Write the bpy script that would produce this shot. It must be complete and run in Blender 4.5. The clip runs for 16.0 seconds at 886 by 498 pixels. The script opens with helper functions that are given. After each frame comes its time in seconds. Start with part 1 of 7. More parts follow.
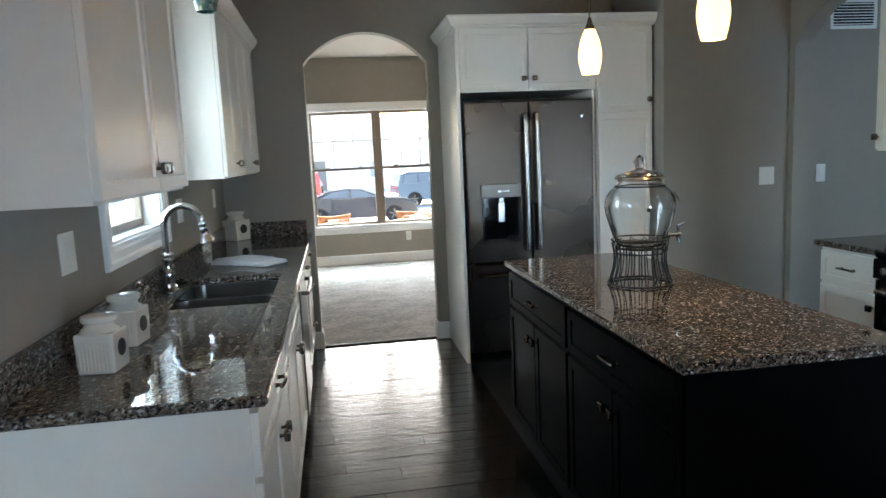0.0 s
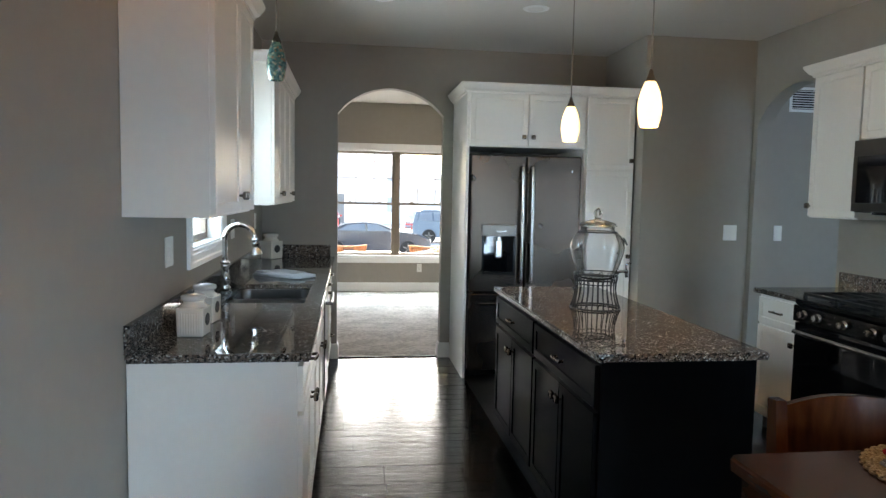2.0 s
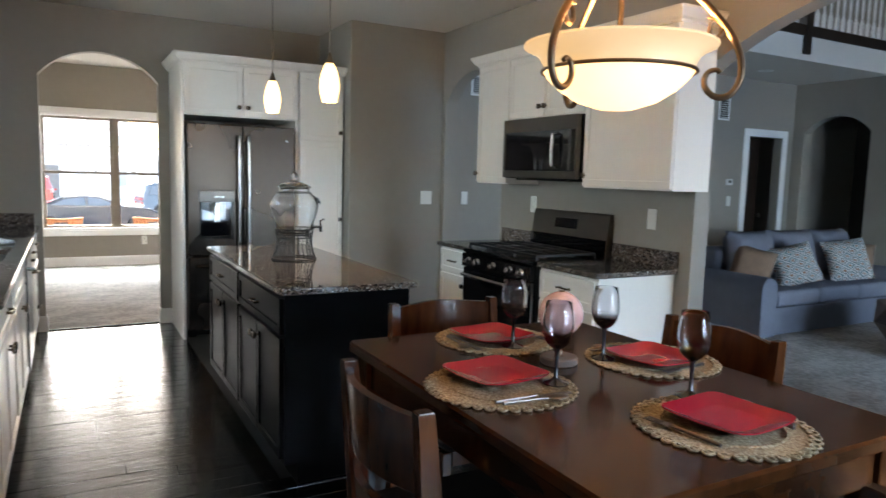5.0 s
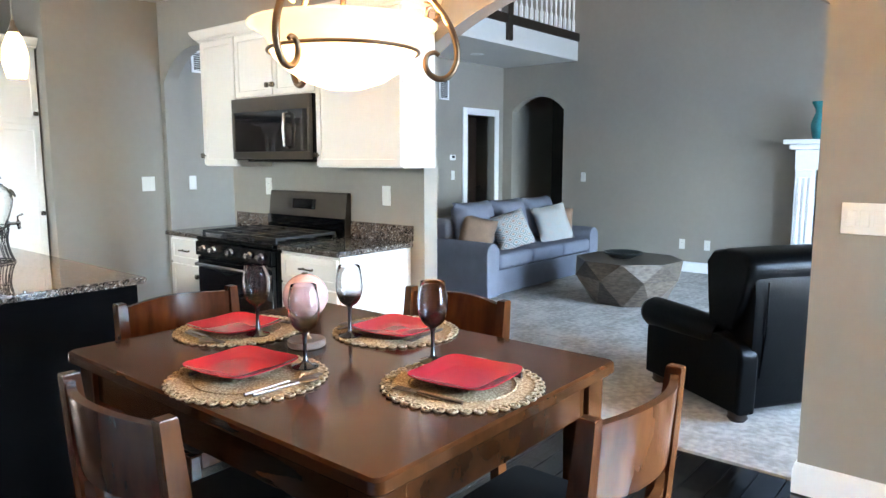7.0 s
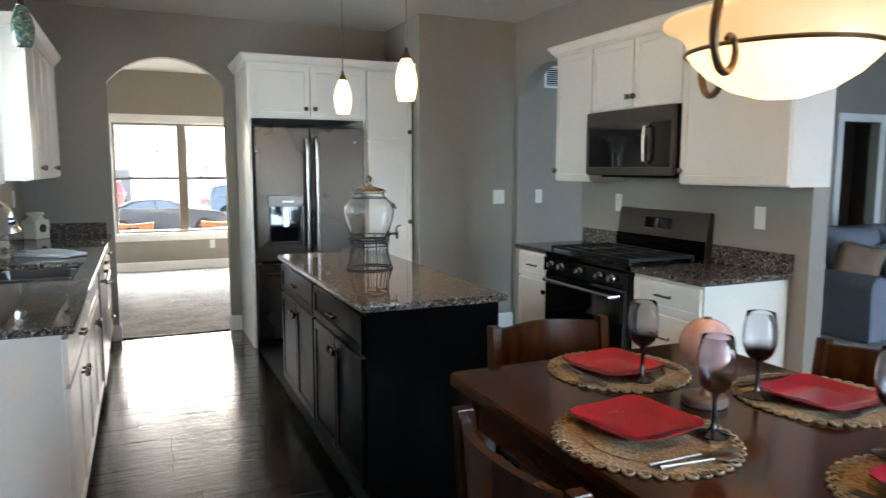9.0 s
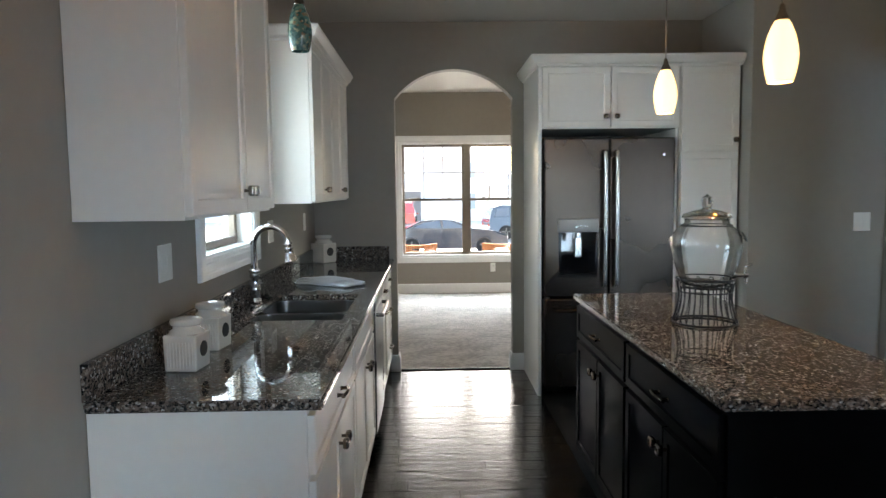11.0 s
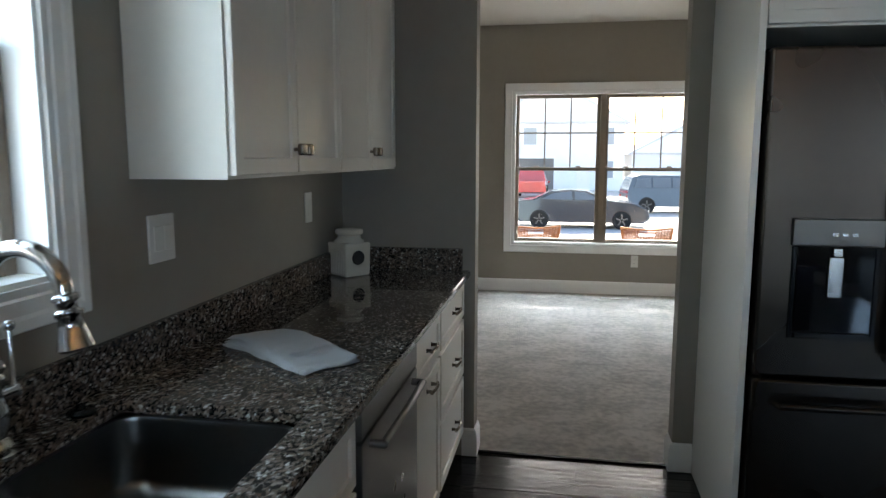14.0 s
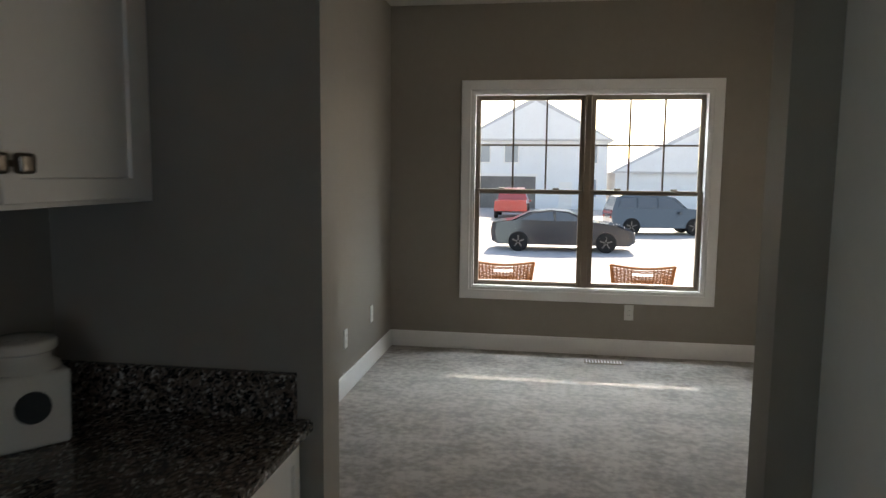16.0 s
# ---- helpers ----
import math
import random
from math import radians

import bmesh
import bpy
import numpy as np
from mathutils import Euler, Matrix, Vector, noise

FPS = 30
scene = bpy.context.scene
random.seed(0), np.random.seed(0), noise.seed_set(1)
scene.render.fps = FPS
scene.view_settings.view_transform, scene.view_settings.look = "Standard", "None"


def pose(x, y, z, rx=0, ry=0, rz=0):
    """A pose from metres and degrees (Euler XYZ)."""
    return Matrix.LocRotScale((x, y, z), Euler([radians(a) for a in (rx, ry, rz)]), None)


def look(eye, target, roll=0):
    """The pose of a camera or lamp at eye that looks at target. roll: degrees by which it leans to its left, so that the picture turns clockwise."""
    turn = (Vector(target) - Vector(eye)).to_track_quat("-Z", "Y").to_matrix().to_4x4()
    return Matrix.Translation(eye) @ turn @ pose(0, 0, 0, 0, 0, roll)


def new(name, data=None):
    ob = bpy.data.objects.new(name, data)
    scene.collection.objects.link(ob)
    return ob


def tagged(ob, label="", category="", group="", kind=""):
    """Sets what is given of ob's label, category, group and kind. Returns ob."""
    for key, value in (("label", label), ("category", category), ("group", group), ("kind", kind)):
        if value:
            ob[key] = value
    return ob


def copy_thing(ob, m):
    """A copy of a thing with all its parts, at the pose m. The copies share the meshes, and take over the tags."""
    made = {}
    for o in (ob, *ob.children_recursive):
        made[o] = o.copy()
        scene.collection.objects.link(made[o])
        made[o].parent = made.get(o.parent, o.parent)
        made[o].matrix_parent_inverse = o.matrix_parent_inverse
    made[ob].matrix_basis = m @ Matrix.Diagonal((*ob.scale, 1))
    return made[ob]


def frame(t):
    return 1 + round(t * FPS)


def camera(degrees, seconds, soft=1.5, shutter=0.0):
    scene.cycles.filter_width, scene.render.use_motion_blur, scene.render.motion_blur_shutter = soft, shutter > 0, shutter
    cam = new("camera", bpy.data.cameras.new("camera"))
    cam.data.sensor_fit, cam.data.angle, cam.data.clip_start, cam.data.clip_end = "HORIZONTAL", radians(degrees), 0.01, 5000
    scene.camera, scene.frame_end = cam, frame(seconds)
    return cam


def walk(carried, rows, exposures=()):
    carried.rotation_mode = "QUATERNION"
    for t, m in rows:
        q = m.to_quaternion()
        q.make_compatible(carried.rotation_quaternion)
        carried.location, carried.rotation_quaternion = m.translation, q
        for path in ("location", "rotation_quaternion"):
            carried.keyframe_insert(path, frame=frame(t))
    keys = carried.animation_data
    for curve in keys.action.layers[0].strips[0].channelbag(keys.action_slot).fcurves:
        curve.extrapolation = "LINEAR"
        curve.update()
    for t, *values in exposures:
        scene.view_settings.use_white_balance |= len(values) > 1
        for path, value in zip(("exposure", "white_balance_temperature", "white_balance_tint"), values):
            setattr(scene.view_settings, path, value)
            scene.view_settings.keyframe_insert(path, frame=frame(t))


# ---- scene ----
cam = camera(65.8, 16.0, soft=1.4, shutter=0.25)
PATH = [
    (0, (0.573, 0.259, 1.462), (0.874, 2.217, 1.188), -2.6),
    (0.5, (0.633, 0.025, 1.471), (0.756, 2.005, 1.218), -0.9),
    (1, (0.58, -0.166, 1.473), (0.677, 1.825, 1.305), 0.0),
    (1.5, (0.511, -0.358, 1.477), (0.748, 1.617, 1.275), -0.8),
    (2, (0.515, -0.523, 1.48), (0.784, 1.452, 1.32), 1.1),
    (2.5, (0.549, -0.72, 1.471), (0.712, 1.268, 1.322), 1.1),
    (3, (0.582, -0.868, 1.454), (0.769, 1.113, 1.252), 1.6),
    (3.5, (0.618, -0.96, 1.441), (1.059, 0.973, 1.18), 1.8),
    (4, (0.626, -1.018, 1.441), (1.219, 0.876, 1.195), 2.0),
    (4.5, (0.611, -1.073, 1.434), (1.34, 0.776, 1.21), 1.7),
    (5, (0.607, -1.11, 1.431), (1.562, 0.635, 1.215), 1.6),
    (5.2, (0.602, -1.123, 1.431), (1.668, 0.554, 1.204), 1.5),
    (7.3, (0.614, -1.089, 1.436), (2.147, 0.168, 1.172), -0.1),
    (7.5, (0.61, -1.077, 1.442), (2.082, 0.252, 1.185), -0.5),
    (8, (0.618, -1.028, 1.447), (1.9, 0.487, 1.197), -0.5),
    (8.5, (0.613, -0.936, 1.454), (1.664, 0.75, 1.224), -0.0),
    (9, (0.61, -0.789, 1.462), (1.413, 1.028, 1.229), 0.1),
    (9.5, (0.617, -0.569, 1.463), (1.198, 1.333, 1.251), -0.3),
    (10, (0.597, -0.345, 1.454), (1.01, 1.605, 1.29), -0.9),
    (10.2, (0.611, -0.258, 1.453), (0.941, 1.709, 1.292), -1.0),
    (12.3, (0.743, 1.037, 1.456), (0.543, 3.019, 1.276), -0.2),
    (12.5, (0.766, 1.216, 1.465), (0.544, 3.196, 1.294), -0.3),
    (13, (0.797, 1.595, 1.456), (0.432, 3.551, 1.259), 0.4),
    (13.5, (0.768, 1.969, 1.467), (0.424, 3.922, 1.21), 0.7),
    (14, (0.802, 2.395, 1.442), (0.46, 4.348, 1.176), 0.1),
    (14.5, (0.834, 2.8, 1.459), (0.389, 4.737, 1.23), 0.4),
    (15, (0.823, 3.228, 1.476), (0.438, 5.178, 1.255), 0.8),
    (15.5, (0.854, 3.679, 1.439), (0.549, 5.644, 1.226), 0.5),
    (16, (0.876, 4.147, 1.453), (0.581, 6.113, 1.236), 0.6),
]
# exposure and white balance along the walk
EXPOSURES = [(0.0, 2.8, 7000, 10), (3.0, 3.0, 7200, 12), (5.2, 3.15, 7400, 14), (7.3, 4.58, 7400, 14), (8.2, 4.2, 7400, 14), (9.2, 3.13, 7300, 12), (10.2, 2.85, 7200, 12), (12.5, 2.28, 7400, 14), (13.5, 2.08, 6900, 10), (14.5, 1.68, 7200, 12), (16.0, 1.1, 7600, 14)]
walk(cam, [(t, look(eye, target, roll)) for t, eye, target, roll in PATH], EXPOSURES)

# ---- world, sun, daylight ----
world = bpy.data.worlds.new("sky")
scene.world = world
world.use_nodes = True
wt = world.node_tree
sky = wt.nodes.new("ShaderNodeTexSky")
sky.sky_type = 'NISHITA'
sky.sun_disc = False
sky.sun_elevation, sky.sun_rotation = radians(34.2), radians(8)
wt.links.new(sky.outputs[0], wt.nodes["Background"].inputs[0])
wt.nodes["Background"].inputs[1].default_value = 0.15
sun = new("sun", bpy.data.lights.new("sun", 'SUN'))
sun.data.energy, sun.data.angle, sun.data.color = 5.0, radians(0.5), (1.0, 0.95, 0.88)
sun.matrix_world = look((2.8, 30, 13.74), (0, 10, 0))


def window_lamp(name, eye, target, width, height, watts, colour=(0.6, 0.8, 1.0), spread=180):
    """An area lamp standing in for the sky's light at a window, coming down from above."""
    lamp = new(name, bpy.data.lights.new(name, 'AREA'))
    lamp.data.shape, lamp.data.size, lamp.data.size_y = 'RECTANGLE', width, height
    lamp.data.energy, lamp.data.color, lamp.data.spread = watts, colour, radians(spread)
    lamp.matrix_world = look(eye, target)
    return lamp


LW_OUT = -0.43
window_lamp("living_window_daylight", (5.35, -3.5, 1.35), (5.35, -1.2, 0.1), 1.4, 1.6, 10.4, (0.36, 0.62, 1.0), 130)
window_lamp("living_window_daylight", (7.35, -3.5, 1.35), (7.35, -1.2, 0.1), 1.4, 1.6, 10.4, (0.36, 0.62, 1.0), 130)
window_lamp("sink_window_daylight", (LW_OUT, 3.26, 1.65), (1, 3.26, 1.4), 0.74, 0.9, 3.6, (0.54, 0.79, 1.0), 170)
window_lamp("front_room_side_daylight", (3.46, 7.6, 1.3), (1.2, 7.5, -0.2), 1.7, 1.5, 2.0, (0.8, 0.9, 1.0))
# added lamp, out of view under the porch roof, to brighten the front carpet
window_lamp("front_window_daylight", (1.19, 10.25, 2.52), (1.19, 8.2, 0.0), 1.8, 0.5, 28, (0.62, 0.81, 1.0), 130)
window_lamp("patio_door_daylight", (2.75, -2.26, 1.1), (1.2, 0.2, -1.05), 0.85, 1.8, 14.5, (0.44, 0.69, 1.0), 105)


def bulb_lamp(name, at, watts, size):
    """The warm light of a lamp's bulbs."""
    lamp = new(name, bpy.data.lights.new(name, 'POINT'))
    lamp.data.energy, lamp.data.shadow_soft_size, lamp.data.color = watts, size, (1.0, 0.6, 0.26)
    lamp.matrix_world = pose(*at)


bulb_lamp("chandelier_light", (1.89, 0.30, 1.735), 14.5, 0.04)
bulb_lamp("pendant_light", (1.765, 3.33, 1.865), 6.8, 0.02)
bulb_lamp("pendant_light", (1.815, 2.38, 1.86), 6.8, 0.02)

# ---- materials ----
def material(name, colour, rough=0.5, metal=0.0, vary=0.0, scale=6.0, bump=0.0, bump_scale=80.0, coat=0.0, spec=0.5, emit=None, emit_strength=0.0, trans=0.0, ior=1.45, random_value=0.0):
    """A principled material with broad and fine variation and relief."""
    mat = bpy.data.materials.new(name)
    mat.use_nodes = True
    nt = mat.node_tree
    b = nt.nodes["Principled BSDF"]
    b.inputs["Base Color"].default_value = (*colour, 1)
    b.inputs["Roughness"].default_value = rough
    b.inputs["Metallic"].default_value = metal
    b.inputs["Coat Weight"].default_value = coat
    b.inputs["Coat Roughness"].default_value = 0.06
    b.inputs["Specular IOR Level"].default_value = spec
    b.inputs["Transmission Weight"].default_value = trans
    b.inputs["IOR"].default_value = ior
    if emit:
        b.inputs["Emission Color"].default_value = (*emit, 1)
        b.inputs["Emission Strength"].default_value = emit_strength
    tc = nt.nodes.new("ShaderNodeTexCoord")
    if vary:
        big = noise_node(nt, tc, scale, 3)
        fine = noise_node(nt, tc, scale * 14, 2)
        mix = math_node(nt, 'MULTIPLY_ADD', big, fine, None, 0.4)
        ramp = nt.nodes.new("ShaderNodeValToRGB")
        ramp.color_ramp.elements[0].position, ramp.color_ramp.elements[1].position = 0.3, 0.75
        ramp.color_ramp.elements[0].color = (*[c * (1 - vary) for c in colour], 1)
        ramp.color_ramp.elements[1].color = (*[min(1, c * (1 + vary)) for c in colour], 1)
        nt.links.new(mix, ramp.inputs[0])
        out = ramp.outputs[0]
        if random_value:
            info = nt.nodes.new("ShaderNodeObjectInfo")
            hsv = nt.nodes.new("ShaderNodeHueSaturation")
            ran = nt.nodes.new("ShaderNodeMapRange")
            ran.inputs[3].default_value, ran.inputs[4].default_value = 1 - random_value, 1 + random_value
            nt.links.new(info.outputs["Random"], ran.inputs[0])
            nt.links.new(ran.outputs[0], hsv.inputs["Value"])
            nt.links.new(out, hsv.inputs["Color"])
            out = hsv.outputs[0]
        nt.links.new(out, b.inputs["Base Color"])
        rr = nt.nodes.new("ShaderNodeMapRange")
        rr.inputs[3].default_value, rr.inputs[4].default_value = rough * 0.85, min(1, rough * 1.2)
        nt.links.new(big, rr.inputs[0])
        nt.links.new(rr.outputs[0], b.inputs["Roughness"])
    if bump:
        n = noise_node(nt, tc, bump_scale, 4)
        add_bump(nt, b, n, bump)
    return mat


def noise_node(nt, tc, scale, detail, stretch=(1, 1, 1)):
    n = nt.nodes.new("ShaderNodeTexNoise")
    n.inputs["Scale"].default_value, n.inputs["Detail"].default_value = scale, detail
    src = tc.outputs["Object"]
    if stretch != (1, 1, 1):
        mp = nt.nodes.new("ShaderNodeMapping")
        mp.inputs["Scale"].default_value = stretch
        nt.links.new(src, mp.inputs[0])
        src = mp.outputs[0]
    nt.links.new(src, n.inputs["Vector"])
    return n.outputs[0]


def math_node(nt, op, a, b=None, c=None, value=0.5):
    n = nt.nodes.new("ShaderNodeMath")
    n.operation = op
    nt.links.new(a, n.inputs[0])
    if op == 'MULTIPLY_ADD':
        nt.links.new(b, n.inputs[2])
        n.inputs[1].default_value = 1.0
        m = nt.nodes.new("ShaderNodeMath")
        m.operation = 'MULTIPLY'
        nt.links.new(n.outputs[0], m.inputs[0])
        m.inputs[1].default_value = 0.5
        return m.outputs[0]
    if b is not None:
        nt.links.new(b, n.inputs[1])
    else:
        n.inputs[1].default_value = value
    return n.outputs[0]


def add_bump(nt, b, height, strength, distance=0.01):
    bn = nt.nodes.new("ShaderNodeBump")
    bn.inputs["Strength"].default_value, bn.inputs["Distance"].default_value = strength, distance
    nt.links.new(height, bn.inputs["Height"])
    nt.links.new(bn.outputs[0], b.inputs["Normal"])


def ramp_node(nt, fac, stops):
    r = nt.nodes.new("ShaderNodeValToRGB")
    el = r.color_ramp.elements
    while len(el) < len(stops):
        el.new(0.5)
    for e, (p, c) in zip(el, stops):
        e.position, e.color = p, (*c, 1)
    nt.links.new(fac, r.inputs[0])
    return r.outputs[0]


def granite_material():
    """Polished speckled granite: grey, black, white and brown grains."""
    mat = material("granite", (0.3, 0.27, 0.24), 0.035)
    nt = mat.node_tree
    b = nt.nodes["Principled BSDF"]
    tc = nt.nodes.new("ShaderNodeTexCoord")
    cell = nt.nodes.new("ShaderNodeTexVoronoi")
    cell.inputs["Scale"].default_value = 165
    warp = noise_node(nt, tc, 60, 2)
    vm = nt.nodes.new("ShaderNodeVectorMath")
    vm.operation = 'MULTIPLY_ADD'
    vm.inputs[1].default_value = (0.02, 0.02, 0.02)
    nt.links.new(warp, vm.inputs[0])
    nt.links.new(tc.outputs["Object"], vm.inputs[2])
    nt.links.new(vm.outputs[0], cell.inputs["Vector"])
    sep = nt.nodes.new("ShaderNodeSeparateColor")
    nt.links.new(cell.outputs["Color"], sep.inputs[0])
    col = ramp_node(nt, sep.outputs[0], [(0.0, (0.01, 0.0095, 0.0095)), (0.2, (0.034, 0.029, 0.026)), (0.36, (0.09, 0.068, 0.055)), (0.6, (0.145, 0.112, 0.092)), (0.82, (0.21, 0.182, 0.162)), (0.94, (0.38, 0.36, 0.34))])
    for e in nt.nodes:
        if e.bl_idname == "ShaderNodeValToRGB":
            e.color_ramp.interpolation = 'CONSTANT'
    nt.links.new(col, b.inputs["Base Color"])
    return mat


def wood_material(name, dark, light, rough, stretch, scale=5.0, bump=0.15, random_value=0.25, coat=0.0, ripple=0.0):
    """Stained wood with long grain along the axis that stretch leaves smallest."""
    mat = material(name, dark, rough, coat=coat)
    nt = mat.node_tree
    b = nt.nodes["Principled BSDF"]
    tc = nt.nodes.new("ShaderNodeTexCoord")
    grain = noise_node(nt, tc, scale, 6, stretch)
    col = ramp_node(nt, grain, [(0.3, dark), (0.72, light)])
    info = nt.nodes.new("ShaderNodeObjectInfo")
    hsv = nt.nodes.new("ShaderNodeHueSaturation")
    ran = nt.nodes.new("ShaderNodeMapRange")
    ran.inputs[3].default_value, ran.inputs[4].default_value = 1 - random_value, 1 + random_value
    nt.links.new(info.outputs["Random"], ran.inputs[0])
    nt.links.new(ran.outputs[0], hsv.inputs["Value"])
    nt.links.new(col, hsv.inputs["Color"])
    nt.links.new(hsv.outputs[0], b.inputs["Base Color"])
    h = grain
    if ripple:
        hand = noise_node(nt, tc, 9.0, 2, (1, 0.35, 1))
        h = math_node(nt, 'MULTIPLY_ADD', hand, grain)
    add_bump(nt, b, h, bump, 0.02 if ripple else 0.006)
    rr = nt.nodes.new("ShaderNodeMapRange")
    rr.inputs[3].default_value, rr.inputs[4].default_value = rough * 0.75, rough * 1.3
    nt.links.new(grain, rr.inputs[0])
    nt.links.new(rr.outputs[0], b.inputs["Roughness"])
    return mat


WALL = material("greige_wall_paint", (0.3, 0.27, 0.232), 0.55, vary=0.04, scale=1.2, bump=0.12, bump_scale=260, spec=0.3)
CEIL = material("ceiling_paint", (0.62, 0.585, 0.535), 0.9, vary=0.03, scale=2, bump=0.25, bump_scale=90)
TRIM = material("white_trim_paint", (0.84, 0.83, 0.81), 0.35, vary=0.03, scale=3, bump=0.03)
CAB = material("white_cabinet_paint", (0.74, 0.695, 0.63), 0.33, vary=0.025, scale=2.5, bump=0.03, bump_scale=150)
BLACKCAB = material("black_cabinet_paint", (0.0013, 0.0013, 0.0016), 0.3, vary=0.2, scale=3, bump=0.03, bump_scale=150, spec=0.03)
# shade of the toe recess is put into this near-black colour
TOE = material("toe_recess_shade", (0.03, 0.03, 0.03), 0.7, vary=0.1)
GRANITE = granite_material()
FLOORWOOD = wood_material("dark_scraped_floor_wood", (0.0025, 0.0022, 0.0021), (0.008, 0.0066, 0.006), 0.19, (1, 9, 9), 4.0, 0.28, 0.35, coat=0.42, ripple=1)
FLOORWOOD.node_tree.nodes["Principled BSDF"].inputs["Coat Roughness"].default_value = 0.16
GAP = material("floor_joint", (0.003, 0.003, 0.003), 0.8)
TABLEWOOD = wood_material("red_brown_table_wood", (0.021, 0.0062, 0.0021), (0.05, 0.0163, 0.0054), 0.13, (6, 1, 6), 3.0, 0.012, 0.1, coat=0.0)
CHAIRWOOD = wood_material("red_brown_chair_wood", (0.027, 0.008, 0.003), (0.07, 0.0222, 0.0074), 0.2, (5, 5, 1.2), 5.0, 0.015, 0.1)
for w in (TABLEWOOD, CHAIRWOOD):
    w.node_tree.nodes["Principled BSDF"].inputs["Specular IOR Level"].default_value = 0.22
SEATPAD = material("black_seat_vinyl", (0.004, 0.004, 0.0045), 0.45, vary=0.2, bump=0.15, bump_scale=200, spec=0.2)
SLATE = material("slate_steel", (0.066, 0.052, 0.042), 0.27, metal=0.9, vary=0.05, scale=1.5, bump=0.02, bump_scale=300)
PALESLATE = material("pale_slate_steel", (0.12, 0.106, 0.093), 0.3, metal=0.9, vary=0.05, scale=1.5, bump=0.02, bump_scale=300)
DARKSTEEL = material("dark_brushed_steel", (0.15, 0.147, 0.144), 0.28, metal=1.0, vary=0.06, scale=3, bump=0.03, bump_scale=300)
STEEL = material("brushed_steel", (0.5, 0.49, 0.47), 0.25, metal=1.0, vary=0.06, scale=3, bump=0.03, bump_scale=300)
SINKSTEEL = material("satin_sink_steel", (0.2, 0.195, 0.19), 0.3, metal=1.0, vary=0.08, scale=5)
CHROME = material("chrome", (0.58, 0.58, 0.59), 0.05, metal=1.0)
NICKEL = material("dark_nickel", (0.2, 0.165, 0.135), 0.2, metal=1.0, vary=0.1, scale=30)
BLACK = material("black_enamel", (0.003, 0.003, 0.003), 0.2, vary=0.1, spec=0.3)
BLACKGLASS = material("black_glass", (0.004, 0.004, 0.005), 0.04, coat=0.5)
IRON = material("cast_iron", (0.012, 0.012, 0.012), 0.55, vary=0.2, scale=30, bump=0.2)
BRONZE = material("brushed_bronze", (0.2, 0.135, 0.09), 0.36, metal=1.0, vary=0.15, scale=20)
PLASTIC = material("white_plastic", (0.75, 0.73, 0.69), 0.4, vary=0.02)
CERAMIC = material("white_ceramic", (0.6, 0.56, 0.49), 0.15, vary=0.04, scale=12, coat=0.4)
SLATEBOARD = material("dark_label", (0.02, 0.02, 0.02), 0.6, vary=0.2)
RED = material("red_glaze", (0.27, 0.0085, 0.02), 0.22, vary=0.05, scale=8, coat=0.1, spec=0.3)
STRAW = material("woven_straw", (0.32, 0.26, 0.18), 0.85, bump=0.6, bump_scale=160)
nt = STRAW.node_tree
tc = nt.nodes.new("ShaderNodeTexCoord")
loops = nt.nodes.new("ShaderNodeTexVoronoi")
loops.inputs["Scale"].default_value = 150
nt.links.new(tc.outputs["Object"], loops.inputs["Vector"])
tone = math_node(nt, 'MULTIPLY_ADD', noise_node(nt, tc, 9, 3), loops.outputs["Distance"])
nt.links.new(ramp_node(nt, tone, [(0.28, (0.4, 0.33, 0.23)), (0.46, (0.28, 0.215, 0.135)), (0.62, (0.17, 0.118, 0.066))]), nt.nodes["Principled BSDF"].inputs["Base Color"])
GLASS = material("clear_glass", (0.97, 0.98, 0.98), 0.0, trans=1.0, ior=1.45)
SMOKE = material("smoked_black_glass", (0.012, 0.011, 0.012), 0.05, coat=0.4)
PANE = material("window_pane", (1, 1, 1), 0.0, trans=1.0, ior=1.05, spec=0.2)
CARPET = material("beige_carpet", (0.46, 0.43, 0.39), 0.95, bump=1.0, bump_scale=260, spec=0.1)
nt = CARPET.node_tree
tc = nt.nodes.new("ShaderNodeTexCoord")
pile = math_node(nt, 'MULTIPLY_ADD', noise_node(nt, tc, 3.6, 9, (1.0, 1.25, 1)), noise_node(nt, tc, 22, 4))
nt.links.new(ramp_node(nt, pile, [(0.4, (0.38, 0.35, 0.315)), (0.5, (0.49, 0.455, 0.41)), (0.58, (0.6, 0.56, 0.51))]), nt.nodes["Principled BSDF"].inputs["Base Color"])
BROWNVINYL = material("brown_window_vinyl", (0.24, 0.19, 0.145), 0.45, vary=0.08)
TOWEL = material("white_terry", (0.72, 0.73, 0.75), 0.95, vary=0.05, scale=30, bump=1.0, bump_scale=420, spec=0.1)
SOFA = material("grey_sofa_fabric", (0.19, 0.195, 0.23), 0.95, vary=0.12, scale=10, bump=0.6, bump_scale=300, spec=0.15)
LEATHER = material("black_leather", (0.001, 0.001, 0.0012), 0.3, vary=0.2, scale=8, bump=0.08, bump_scale=60, spec=0.1)
DARKWOOD = material("dark_stained_beam", (0.025, 0.013, 0.008), 0.4, vary=0.2, scale=8)
# near-black colour stands in for missing light beyond openings and behind grilles
UNLIT_SHADE = material("unlit_depth_shade", (0.02, 0.018, 0.016), 0.8, vary=0.05)

# ---- building helpers ----
ORIGIN = {}


def thing(name, label, category, at=(0, 0, 0), group="", kind=""):
    ob = new(name)
    ob.empty_display_size = 0.1
    ob.location = at
    ORIGIN[ob] = Vector(at)
    return tagged(ob, label, category, group, kind)


